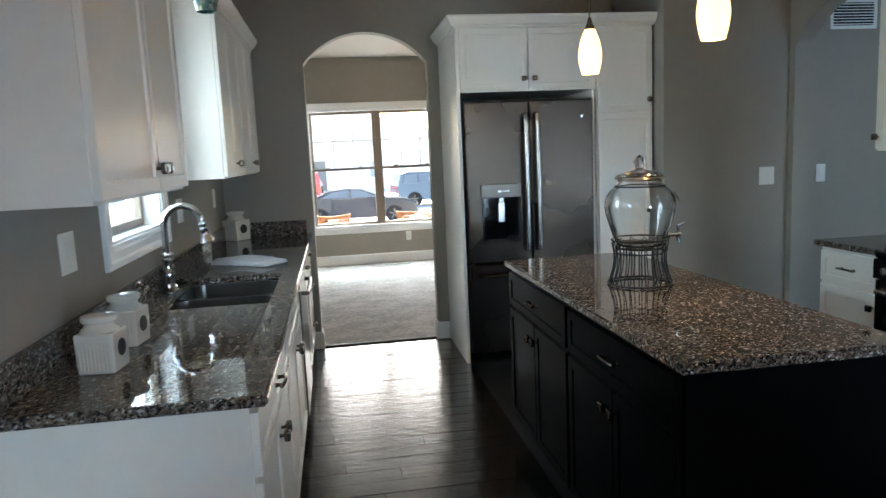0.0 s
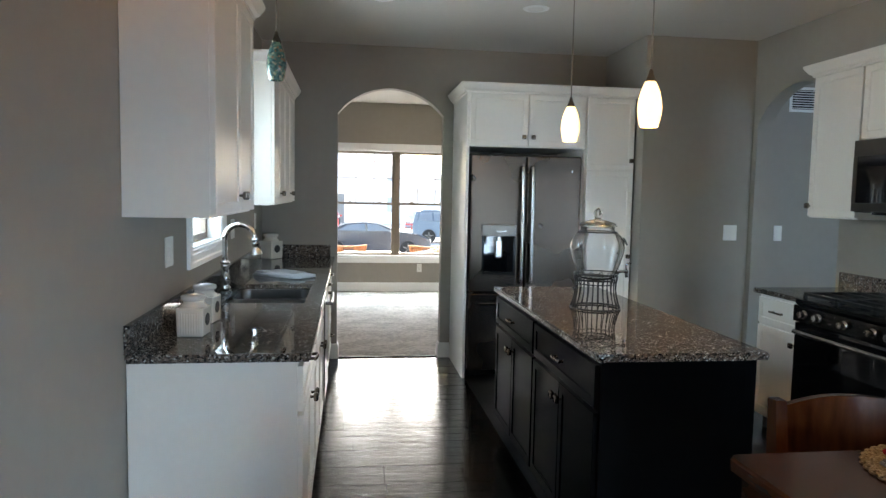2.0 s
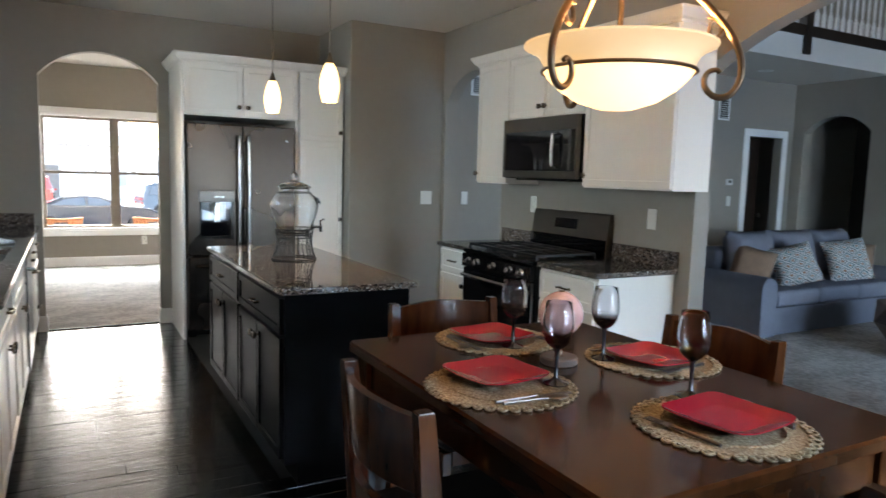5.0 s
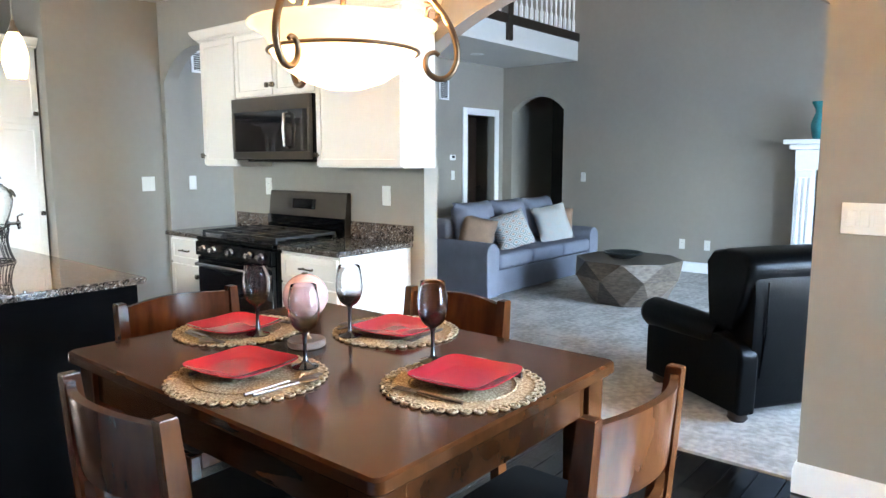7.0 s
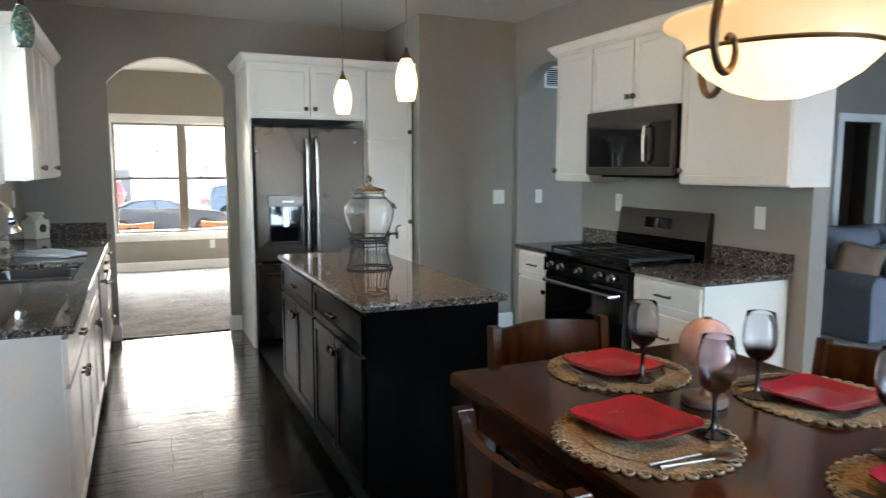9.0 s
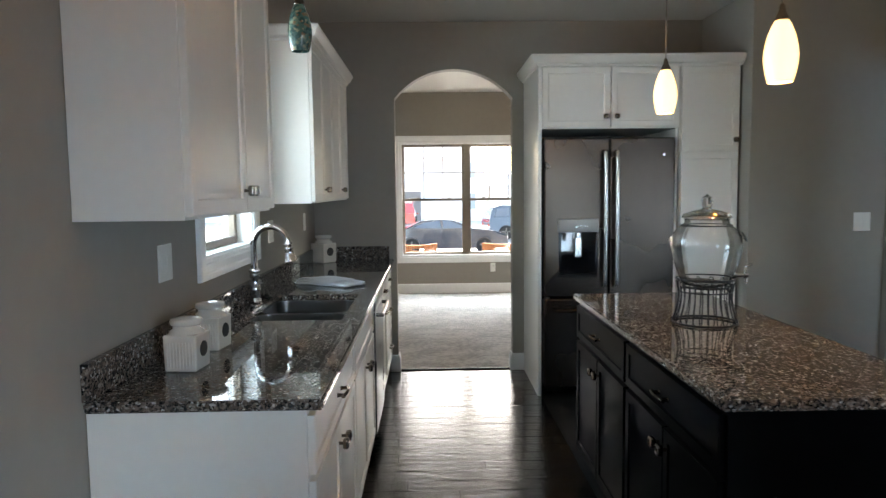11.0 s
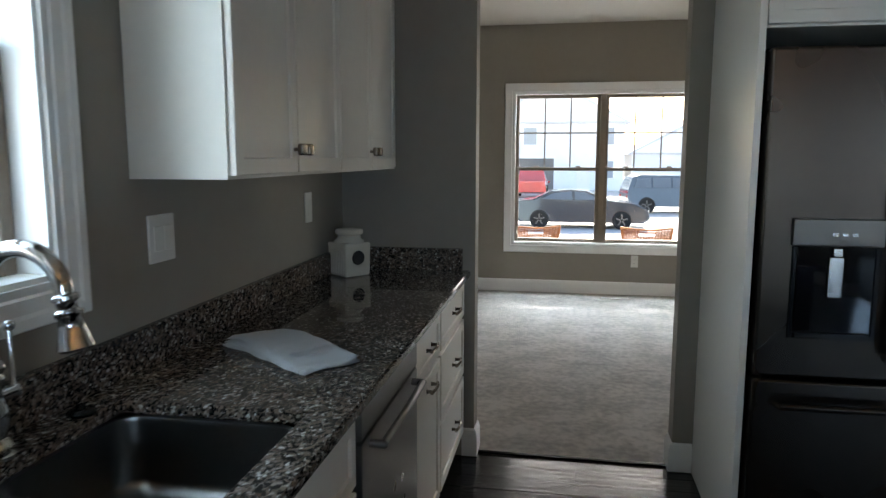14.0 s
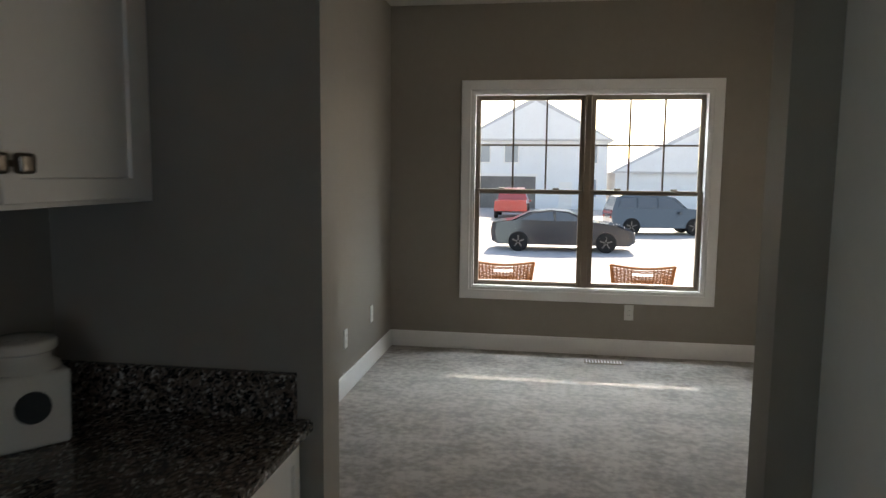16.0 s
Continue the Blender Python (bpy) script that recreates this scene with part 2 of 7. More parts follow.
def weigh_normals(me, limit):
    """Corner normals that follow the larger faces, so that flat boards stay flat between their eased edges."""
    around = [[] for _ in me.vertices]
    faces = [(p.normal.copy(), p.area) for p in me.polygons]
    for p in me.polygons:
        for v in p.vertices:
            around[v].append(p.index)
    out = []
    for p in me.polygons:
        n = faces[p.index][0]
        for v in p.vertices:
            total = Vector((0, 0, 0))
            for k in around[v]:
                if faces[k][0].dot(n) > limit:
                    total += faces[k][0] * faces[k][1]
            out.append(total.normalized() if total.length > 1e-12 else n)
    me.normals_split_custom_set(out)


def finish(bm, mat, name, smooth):
    bmesh.ops.recalc_face_normals(bm, faces=bm.faces)
    me = bpy.data.meshes.new(name)
    bm.to_mesh(me)
    bm.free()
    me.materials.append(mat)
    if smooth:
        for p in me.polygons:
            p.use_smooth = True
        limit = smooth if smooth > 1 else 40
        me.set_sharp_from_angle(angle=radians(limit))
        if len(me.polygons) < 260:
            weigh_normals(me, math.cos(radians(limit)))
    return me


def part(name, bm, mat, parent, label="", m=None, smooth=40):
    """Links a bmesh, given in the place's metres, as one mesh under a thing or part."""
    if m is not None:
        bm.transform(m)
    o = ORIGIN[parent]
    bm.transform(Matrix.Translation(-o))
    ob = new(name, finish(bm, mat, name, smooth))
    ob.parent = parent
    ORIGIN[ob] = o
    return tagged(ob, label)


def structure(name, bm, mat, label="", category="", smooth=40):
    ob = new(name, finish(bm, mat, name, smooth))
    ORIGIN[ob] = Vector((0, 0, 0))
    return tagged(ob, label, category or "wall", "", "structure")


def bx(bm, x0, y0, z0, x1, y1, z1, bevel=0.0, seg=1):
    """A box between two corners, with rounded edges."""
    x0, x1, y0, y1, z0, z1 = min(x0, x1), max(x0, x1), min(y0, y1), max(y0, y1), min(z0, z1), max(z0, z1)
    r = bmesh.ops.create_cube(bm, size=1, matrix=Matrix.Translation(((x0 + x1) / 2, (y0 + y1) / 2, (z0 + z1) / 2)) @ Matrix.Diagonal((x1 - x0, y1 - y0, z1 - z0, 1)))
    if bevel:
        edges = list({e for v in r['verts'] for e in v.link_edges})
        bmesh.ops.bevel(bm, geom=edges, offset=min(bevel, 0.45 * min(x1 - x0, y1 - y0, z1 - z0)), segments=seg, affect='EDGES', profile=0.5)
    return bm


def box(x0, y0, z0, x1, y1, z1, bevel=0.0, seg=1):
    return bx(bmesh.new(), x0, y0, z0, x1, y1, z1, bevel, seg)


def lathe(bm, profile, at=(0, 0, 0), n=24, m=None):
    """Turns (radius, height) pairs round the upright axis."""
    rings = []
    for r, z in profile:
        if r < 1e-5:
            rings.append([bm.verts.new((0, 0, z))])
        else:
            rings.append([bm.verts.new((r * math.cos(2 * math.pi * i / n), r * math.sin(2 * math.pi * i / n), z)) for i in range(n)])
    vs = [v for ring in rings for v in ring]
    for a, b in zip(rings, rings[1:]):
        for i in range(n):
            j = (i + 1) % n
            if len(a) == 1 and len(b) == 1:
                continue
            if len(a) == 1:
                bm.faces.new((a[0], b[j], b[i]))
            elif len(b) == 1:
                bm.faces.new((a[i], a[j], b[0]))
            else:
                bm.faces.new((a[i], a[j], b[j], b[i]))
    mm = Matrix.Translation(at) @ (m or Matrix())
    bmesh.ops.transform(bm, matrix=mm, verts=vs)
    return bm


def tube(bm, pts, r, n=8, caps=True):
    """A round bar along points; r is one radius or one for each point."""
    pts = [Vector(p) for p in pts]
    rs = r if isinstance(r, (list, tuple)) else [r] * len(pts)
    rings, up = [], None
    for i, p in enumerate(pts):
        d = (pts[min(i + 1, len(pts) - 1)] - pts[max(i - 1, 0)]).normalized()
        if up is None:
            up = d.orthogonal().normalized()
        up = (up - d * up.dot(d)).normalized()
        side = d.cross(up)
        rings.append([bm.verts.new(p + rs[i] * (math.cos(2 * math.pi * k / n) * up + math.sin(2 * math.pi * k / n) * side)) for k in range(n)])
    for a, b in zip(rings, rings[1:]):
        for k in range(n):
            bm.faces.new((a[k], a[(k + 1) % n], b[(k + 1) % n], b[k]))
    if caps:
        bm.faces.new(rings[0])
        bm.faces.new(rings[-1])
    return bm


def ring(bm, centre, radius, r, n=32, k=8, m=None):
    """A round bar bent into a level circle."""
    rows = []
    for i in range(n):
        a = 2 * math.pi * i / n
        rows.append([bm.verts.new(Vector(centre) + Vector(((radius + r * math.cos(2 * math.pi * j / k)) * math.cos(a), (radius + r * math.cos(2 * math.pi * j / k)) * math.sin(a), r * math.sin(2 * math.pi * j / k)))) for j in range(k)])
    for i in range(n):
        for j in range(k):
            bm.faces.new((rows[i][j], rows[(i + 1) % n][j], rows[(i + 1) % n][(j + 1) % k], rows[i][(j + 1) % k]))
    return bm


def sweep(bm, outline, path, closed=False):
    """Carries an outline of (out, up) pairs along a level path, mitred at corners; out points to the right of the way."""
    pts = [Vector(p) for p in path]
    rows = []
    n = len(pts)
    for i, p in enumerate(pts):
        a = (pts[i] - pts[i - 1]).normalized() if i > 0 or closed else None
        b = (pts[(i + 1) % n] - pts[i]).normalized() if i < n - 1 or closed else None
        a, b = a or b, b or a
        na, nb = Vector((a.y, -a.x, 0)), Vector((b.y, -b.x, 0))
        s = (na + nb) / (1 + na.dot(nb))
        rows.append([bm.verts.new(p + s * o + Vector((0, 0, u))) for o, u in outline])
    k = len(outline)
    for i in range(n if closed else n - 1):
        for j in range(k):
            bm.faces.new((rows[i][j], rows[(i + 1) % n][j], rows[(i + 1) % n][(j + 1) % k], rows[i][(j + 1) % k]))
    if not closed:
        bm.faces.new(rows[0])
        bm.faces.new(rows[-1])
    return bm


def arch_wall(along, u0, u1, v0, v1, height, ua, ub, spring, rise, n=20, base=0.0):
    """A wall along 'x' or 'y' from u0 to u1, between the faces v0 and v1, with an opening ua to ub under a segment arch."""
    half, mid = (ub - ua) / 2, (ua + ub) / 2
    R = (half * half + rise * rise) / (2 * rise)
    cols = [(u0, base), (ua, base)] if ua > u0 else []
    arc = [(ua + (ub - ua) * i / n) for i in range(n + 1)]
    arcz = [spring + rise - R + math.sqrt(max(R * R - (u - mid) ** 2, 0)) for u in arc]
    bm = bmesh.new()

    def P(u, v, z):
        return bm.verts.new((u, v, z) if along == 'x' else (v, u, z))

    def quad(*c):
        bm.faces.new([P(*q) for q in c])
    segs = [(u0, base, ua, base)] + [(arc[i], arcz[i], arc[i + 1], arcz[i + 1]) for i in range(n)] + [(ub, base, u1, base)]
    for a, za, b, zb in segs:
        if b - a < 1e-6:
            continue
        quad((a, v0, za), (b, v0, zb), (b, v0, height), (a, v0, height))
        quad((a, v1, za), (a, v1, height), (b, v1, height), (b, v1, zb))
        quad((a, v0, za), (a, v1, za), (b, v1, zb), (b, v0, zb))
        quad((a, v0, height), (b, v0, height), (b, v1, height), (a, v1, height))
    for u, z0, z1 in ((ua, base, arcz[0]), (ub, base, arcz[-1]), (u0, base, height), (u1, base, height)):
        quad((u, v0, z0), (u, v0, z1), (u, v1, z1), (u, v1, z0))
    bmesh.ops.remove_doubles(bm, verts=bm.verts, dist=1e-5)
    return bm


def holed_wall(along, u0, u1, v0, v1, z0, z1, holes):
    """A wall with rectangular openings (ua, ub, za, zb), in order along it."""
    bm = bmesh.new()

    def piece(a, b, za, zb):
        if b - a > 1e-4 and zb - za > 1e-4:
            if along == 'x':
                bx(bm, a, v0, za, b, v1, zb)
            else:
                bx(bm, v0, a, za, v1, b, zb)
    at = u0
    for ua, ub, za, zb in holes:
        piece(at, ua, z0, z1)
        piece(ua, ub, z0, za)
        piece(ua, ub, zb, z1)
        at = ub
    piece(at, u1, z0, z1)
    return bm


def rz(deg, at=(0, 0, 0)):
    return Matrix.Translation(at) @ Matrix.Rotation(radians(deg), 4, 'Z')

def shaker_door(w, h, t=0.035):
    bm = box(0, 0, 0, w, t, h)
    for z0, z1 in ((0.15, 0.95), (1.1, h - 0.12)):
        for x0, x1 in ((0.1, w / 2 - 0.04), (w / 2 + 0.04, w - 0.1)):
            bx(bm, x0, -0.006, z0, x1, 0.004, z1, 0.005)
    return bm


# ---- the shell of the house ----
CEILZ = 2.75
LW, EW, RW = -0.24, 5.55, 3.74          # faces of the sink wall, the end wall, the range wall
BACK = 9.74                              # face of the front-room window wall
PORCH = 12.732                           # edge of the porch roof
gm = bmesh.new()
prof = [(-80, -0.2), (11.5, -0.2), (14, -0.35), (19, -0.95), (22, -1.12), (26, -1.15), (150, -1.15)]
for (ya, za), (yb, zb) in zip(prof, prof[1:]):
    gm.faces.new([gm.verts.new(c) for c in ((-120, ya, za), (120, ya, za), (120, yb, zb), (-120, yb, zb))])
bmesh.ops.remove_doubles(gm, verts=gm.verts, dist=1e-4)
structure("ground", gm, material("dry_lawn_and_concrete", (0.58, 0.56, 0.51), 0.9, vary=0.15, scale=0.3, bump=0.3, bump_scale=8), "pale dry ground outside the house", "ground")
subfloor = structure("floor", box(LW - 0.2, -3.5, -0.15, 3.86, 5.6, -0.012), GAP, "very dark hand-scraped hardwood plank floor", "floor")
structure("carpet_front_room", box(-0.5, 5.6, -0.15, 3.6, BACK + 0.02, 0.004), CARPET, "beige cut-pile carpet in the front room", "carpet")
structure("carpet_living_room", box(3.86, -3.5, -0.15, 9.3, 5.0, 0.006), CARPET, "beige cut-pile carpet in the living room", "carpet")
# ceilings
structure("ceiling_kitchen", box(LW - 0.2, -3.6, CEILZ, RW + 0.0, EW + 0.1, CEILZ + 0.2), CEIL, "flat white painted kitchen ceiling", "ceiling")
structure("ceiling_front_room", box(-0.6, EW + 0.1, 2.8, 3.8, BACK + 0.2, 3.0), CEIL, "flat white painted front room ceiling", "ceiling")
structure("ceiling_living_room", box(RW, -3.6, 5.4, 9.4, 6.4, 5.6), CEIL, "high white living room ceiling", "ceiling")
# walls
KW = (2.875, 3.645, 1.187, 2.11)
structure("wall_sink_side", holed_wall('y', -3.6, EW, LW - 0.16, LW, -0.1, CEILZ, [KW]), WALL, "greige painted wall behind the sink", "wall")
structure("wall_end", arch_wall('x', LW - 0.16, 3.74, EW, EW + 0.115, 2.9, 0.403, 1.325, 2.165, 0.225, base=-0.1), WALL, "greige painted wall with an arched opening", "wall")
structure("wall_closet", box(2.81, 4.69, -0.1, 5.6, 4.8, CEILZ), WALL, "greige painted closet and hall wall", "wall")
structure("wall_closet_side", box(2.81, 4.8, -0.1, 2.9, EW, CEILZ), WALL, "greige painted closet side wall", "wall")
structure("wall_range_side", arch_wall('y', 1.64, 4.69, RW, RW + 0.12, CEILZ, 3.64, 4.63, 2.08, 0.26, base=-0.1), WALL, "greige painted wall behind the range with a hall arch", "wall")
structure("wall_living_opening", arch_wall('y', -3.6, 1.64, RW, RW + 0.12, CEILZ, -0.487, 1.6395, 2.04, 0.31, base=-0.1), WALL, "greige wall with a wide arched opening", "wall")
structure("wall_over_kitchen", box(RW, -3.6, CEILZ, RW + 0.12, 4.8, 5.4), WALL, "greige upper living room wall", "wall")
structure("wall_behind_dining", holed_wall('x', LW - 0.16, RW, -2.46, -2.3, -0.1, CEILZ, [(2.3, 3.2, 0.1, 2.1)]), WALL, "greige wall with a glazed patio door", "wall")
structure("wall_behind_living", holed_wall('x', RW, 9.3, -3.7, -3.55, -0.1, 5.4, [(4.6, 6.1, 0.5, 2.2), (6.6, 8.1, 0.5, 2.2)]), WALL, "greige living room wall with windows", "wall")
W2 = (0.279, 2.105, 0.533, 2.105)
structure("wall_front", holed_wall('x', -0.6, 3.7, BACK, BACK + 0.16, -0.1, 2.9, [W2]), WALL, "dark greige front room wall under the window", "wall")
structure("wall_front_room_side", box(-0.56, EW + 0.115, -0.1, -0.41, BACK, 2.9), WALL, "greige front room side wall", "wall")
structure("wall_front_room_far_side", holed_wall('y', EW + 0.115, BACK, 3.5, 3.65, -0.1, 2.9, [(6.7, 8.5, 0.52, 2.1)]), WALL, "greige front room far side wall", "wall")
LX = 9.15
structure("wall_living_far", arch_wall('y', -3.6, 5.9, LX, LX + 0.14, 5.4, 3.795, 4.66, 2.1, 0.205, base=-0.1), WALL, "tall greige living room wall with an arched niche", "wall")
structure("wall_living_door", holed_wall('x', 5.6, LX, 4.82, 4.94, -0.1, 2.74, [(8.27, 8.93, -0.1, 2.03)]), WALL, "greige living room wall with a dark doorway", "wall")
structure("wall_loft", box(RW, 5.8, 2.74, LX, 5.95, 5.4), WALL, "greige wall behind the loft railing", "wall")
# room and hall shells coloured near black, as if no light reached them
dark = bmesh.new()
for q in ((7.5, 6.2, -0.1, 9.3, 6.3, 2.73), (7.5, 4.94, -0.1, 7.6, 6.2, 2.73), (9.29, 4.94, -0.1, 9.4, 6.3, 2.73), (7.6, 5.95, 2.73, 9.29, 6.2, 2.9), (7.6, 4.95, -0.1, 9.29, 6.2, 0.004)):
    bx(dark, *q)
structure("dark_room_beyond", dark, UNLIT_SHADE, "unlit room behind the doorway", "wall")
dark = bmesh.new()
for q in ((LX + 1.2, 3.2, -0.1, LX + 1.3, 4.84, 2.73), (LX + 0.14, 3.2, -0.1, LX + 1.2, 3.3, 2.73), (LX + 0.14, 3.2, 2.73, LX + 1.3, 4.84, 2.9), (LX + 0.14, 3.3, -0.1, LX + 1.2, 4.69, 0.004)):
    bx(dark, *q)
structure("dark_hall_beyond", dark, UNLIT_SHADE, "unlit hall behind the arch", "wall")
structure("wall_hall_side", box(LX + 0.14, 4.69, -0.1, LX + 1.2, 4.84, 2.73), WALL, "greige hall wall beyond the arch", "wall")
structure("loft_floor", box(RW + 0.12, 3.6, 2.74, LX, 5.8, 3.03), CEIL, "loft floor edge above the living room", "ceiling")

# ---- trim: baseboards, casings ----
BASE = [(0.0, 0.0), (0.016, 0.0), (0.016, 0.105), (0.011, 0.118), (0.011, 0.126), (0.005, 0.135), (0.0, 0.135)]


def baseboard(name, path, mat=TRIM, z=0.002):
    structure(name, sweep(bmesh.new(), BASE, [(x, y, z) for x, y in path]), mat, "white painted baseboard", "baseboard", smooth=25)


J = EW + 0.115
baseboard("baseboard_arch_left", [(0.345, EW), (0.403, EW), (0.403, J + 0.002)])
baseboard("baseboard_arch_right", [(1.325, J + 0.002), (1.325, EW), (1.413, EW)])
baseboard("baseboard_front_wall", [(-0.41, BACK), (3.5, BACK)])
baseboard("baseboard_front_side", [(-0.41, J), (-0.41, BACK - 0.017)])
baseboard("baseboard_closet", [(2.82, 4.69), (3.74, 4.69)])
baseboard("baseboard_sink_wall", [(LW, -3.5), (LW, 1.88)])
baseboard("baseboard_living_far", [(LX, 3.8), (LX, -3.5)])
baseboard("baseboard_near_pillar", [(RW + 0.12, -3.5), (RW + 0.12, -0.487), (RW, -0.487), (RW, -3.5)])
baseboard("baseboard_range_wall_end", [(RW, 1.72), (RW, 1.64), (RW + 0.12, 1.64), (RW + 0.12, 3.6)])
baseboard("baseboard_living_back", [(3.9, 4.82), (8.17, 4.82)])
th = box(0.403, 5.585, -0.005, 1.325, 5.612, 0.006, 0.003)
structure("threshold", th, BLACKCAB, "thin dark edge strip between wood floor and carpet", "trim")


def casing(bm, corners, w, proud, axis):
    """A picture-frame casing of four mitred boards; corners (ua, ub, za, zb) of its inner edge."""
    ua, ub, za, zb = corners
    prof = [(0.0, 0.0), (0.0, proud * 0.55), (w * 0.2, proud * 0.55), (w * 0.26, proud * 0.8), (w * 0.6, proud * 0.8), (w * 0.7, proud), (w * 0.95, proud), (w, proud * 0.7), (w, 0.0)]
    loops = []
    for su, sz, cu, cz in ((-1, -1, ua, za), (1, -1, ub, za), (1, 1, ub, zb), (-1, 1, ua, zb)):
        loops.append([bm.verts.new(axis(cu + su * o, h, cz + sz * o)) for o, h in prof])
    for i in range(4):
        a, b = loops[i], loops[(i + 1) % 4]
        for j in range(len(prof)):
            bm.faces.new((a[j], b[j], b[(j + 1) % len(prof)], a[(j + 1) % len(prof)]))
    return bm


def sash_window(name, label, ua, ub, za, zb, units, axis, depth, frame_mat, cols, casing_w=0.1):
    """Double-hung units side by side in an opening; axis maps (along, inward, up) to the place."""
    w = thing(name, label, "window", axis((ua + ub) / 2, -depth, za), "", "structure")

    def b3(bm, u0, v0, z0, u1, v1, z1, bevel=0.003):
        p, q = axis(u0, v0, z0), axis(u1, v1, z1)
        return bx(bm, p[0], p[1], p[2], q[0], q[1], q[2], bevel)
    part("casing", casing(bmesh.new(), (ua, ub, za, zb), casing_w, 0.02, axis), TRIM, w, "white moulded casing", smooth=25)
    bm = bmesh.new()
    t = 0.012
    b3(bm, ua - 0.001, -depth, za - 0.001, ua + t, 0.001, zb + 0.001, 0)
    b3(bm, ub - t, -depth, za - 0.001, ub + 0.001, 0.001, zb + 0.001, 0)
    b3(bm, ua + t, -depth, za - 0.001, ub - t, 0.001, za + t, 0)
    b3(bm, ua + t, -depth, zb - t, ub - t, 0.001, zb + 0.001, 0)
    part("jamb_lining", bm, TRIM, w)
    ua, ub, za, zb = ua + t, ub - t, za + t, zb - t
    n = units
    gap = 0.05
    uw = (ub - ua - gap * (n - 1)) / n
    d0, d1 = -depth, -depth + 0.075
    for i in range(n - 1):
        u = ua + uw * (i + 1) + gap * i
        part("mullion", b3(bmesh.new(), u, d0, za, u + gap, d1 + 0.012, zb), frame_mat, w, "brown mullion post")
    zm = za + (zb - za) * 0.5
    for i in range(n):
        a, b = ua + i * (uw + gap), ua + i * (uw + gap) + uw
        for nm, z0, z1, v0, v1 in (("lower_sash", za, zm + 0.018, d0 + 0.036, d1), ("upper_sash", zm - 0.018, zb, d0, d0 + 0.034)):
            s = 0.036
            bm = bmesh.new()
            b3(bm, a, v0, z0, a + s, v1, z1)
            b3(bm, b - s, v0, z0, b, v1, z1)
            b3(bm, a + s, v0, z0, b - s, v1, z0 + s)
            b3(bm, a + s, v0, z1 - s, b - s, v1, z1)
            sash = part(nm, bm, frame_mat, w)
            vm = (v0 + v1) / 2
            g = part("pane", b3(bmesh.new(), a + s, vm - 0.002, z0 + s, b - s, vm + 0.002, z1 - s, 0), PANE, sash)
            g.visible_shadow = False
            if nm == "upper_sash":
                for k in range(1, cols):
                    u = a + s + (b - a - 2 * s) * k / cols
                    part("muntin", b3(bmesh.new(), u - 0.007, vm - 0.006, z0 + s, u + 0.007, vm + 0.006, z1 - s, 0), frame_mat, sash)
                zc = (z0 + z1) / 2
                part("muntin", b3(bmesh.new(), a + s, vm - 0.0062, zc - 0.007, b - s, vm + 0.0062, zc + 0.007, 0), frame_mat, sash)
            else:
                for u in (a + uw * 0.25, a + uw * 0.75):
                    part("sash_lock", b3(bmesh.new(), u - 0.025, v0, z1, u + 0.025, v1 - 0.01, z1 + 0.016, 0.004), frame_mat, sash)
    return w


sash_window("window_1", "white-cased twin double-hung window with brown sashes", *W2, 2, lambda u, v, z: (u, BACK - v, z), 0.13, BROWNVINYL, 3)
sash_window("window_2", "white-cased double-hung window over the sink", *KW, 1, lambda u, v, z: (LW + v, u, z), 0.15, BROWNVINYL, 2, 0.085)
# patio door and living-room windows behind the camera
for k, (a, b, z0, z1) in enumerate(((2.3, 3.2, 0.1, 2.1), (4.6, 6.1, 0.5, 2.2), (6.6, 8.1, 0.5, 2.2))):
    sash_window("window_%d" % (k + 3), "white-cased window in the garden wall", a, b, z0, z1, 2, (lambda u, v, z: (u, -2.3 + v, z)) if k == 0 else (lambda u, v, z: (u, -3.55 + v, z)), 0.12, BROWNVINYL, 2)
sash_window("window_6", "white-cased side window of the front room", 6.7, 8.5, 0.52, 2.1, 2, lambda u, v, z: (3.5 - v, u, z), 0.13, BROWNVINYL, 3)
# doorway casing in the living room
dc = bmesh.new()
for q in ((8.175, 4.8, 0, 8.27, 4.822, 2.125), (8.93, 4.8, 0, 9.025, 4.822, 2.125), (8.27, 4.8, 2.03, 8.93, 4.822, 2.125)):
    bx(dc, *q, 0.004)
structure("door_casing", dc, TRIM, "white painted doorway casing", "trim")
dr = thing("door_1", "dark panelled interior door standing ajar", "door", (8.29, 5.0, 0), "", "structure")
part("leaf", shaker_door(0.62, 2.01), DARKWOOD, dr, m=rz(12, (8.29, 5.0, 0.01)))
part("knob", lathe(bmesh.new(), [(0.01, 0), (0.01, 0.03), (0.028, 0.04), (0.03, 0.055), (0.0, 0.065)], at=(8.86, 5.085, 1.0), n=14, m=Matrix.Rotation(radians(90), 4, 'X')), NICKEL, dr)

# ---- kitchen cabinets ----
def shaker(w, h, t=0.02, rail=0.058):
    """A framed panel door in its own plane: width along x, height along z, its front towards -y."""
    g = 0.0015
    rail = min(rail, 0.3 * min(w, h))
    bm = box(g, -t, g, w - g, 0, h - g)
    front = [f for f in bm.faces if f.normal.y < -0.9]
    bmesh.ops.inset_region(bm, faces=front, thickness=rail - g)
    bmesh.ops.inset_region(bm, faces=front, thickness=0.004, depth=-0.007)
    rim = [e for e in bm.edges if all(v.co.y < -t + 1e-4 for v in e.verts) and all(v.co.x in (g, w - g) or abs(v.co.x - g) < 1e-5 or abs(v.co.x - w + g) < 1e-5 or abs(v.co.z - g) < 1e-5 or abs(v.co.z - h + g) < 1e-5 for v in e.verts) and len(e.link_faces) == 2 and e.calc_face_angle(0) > 1]
    bmesh.ops.bevel(bm, geom=rim, offset=0.002, segments=1, affect='EDGES')
    return bm


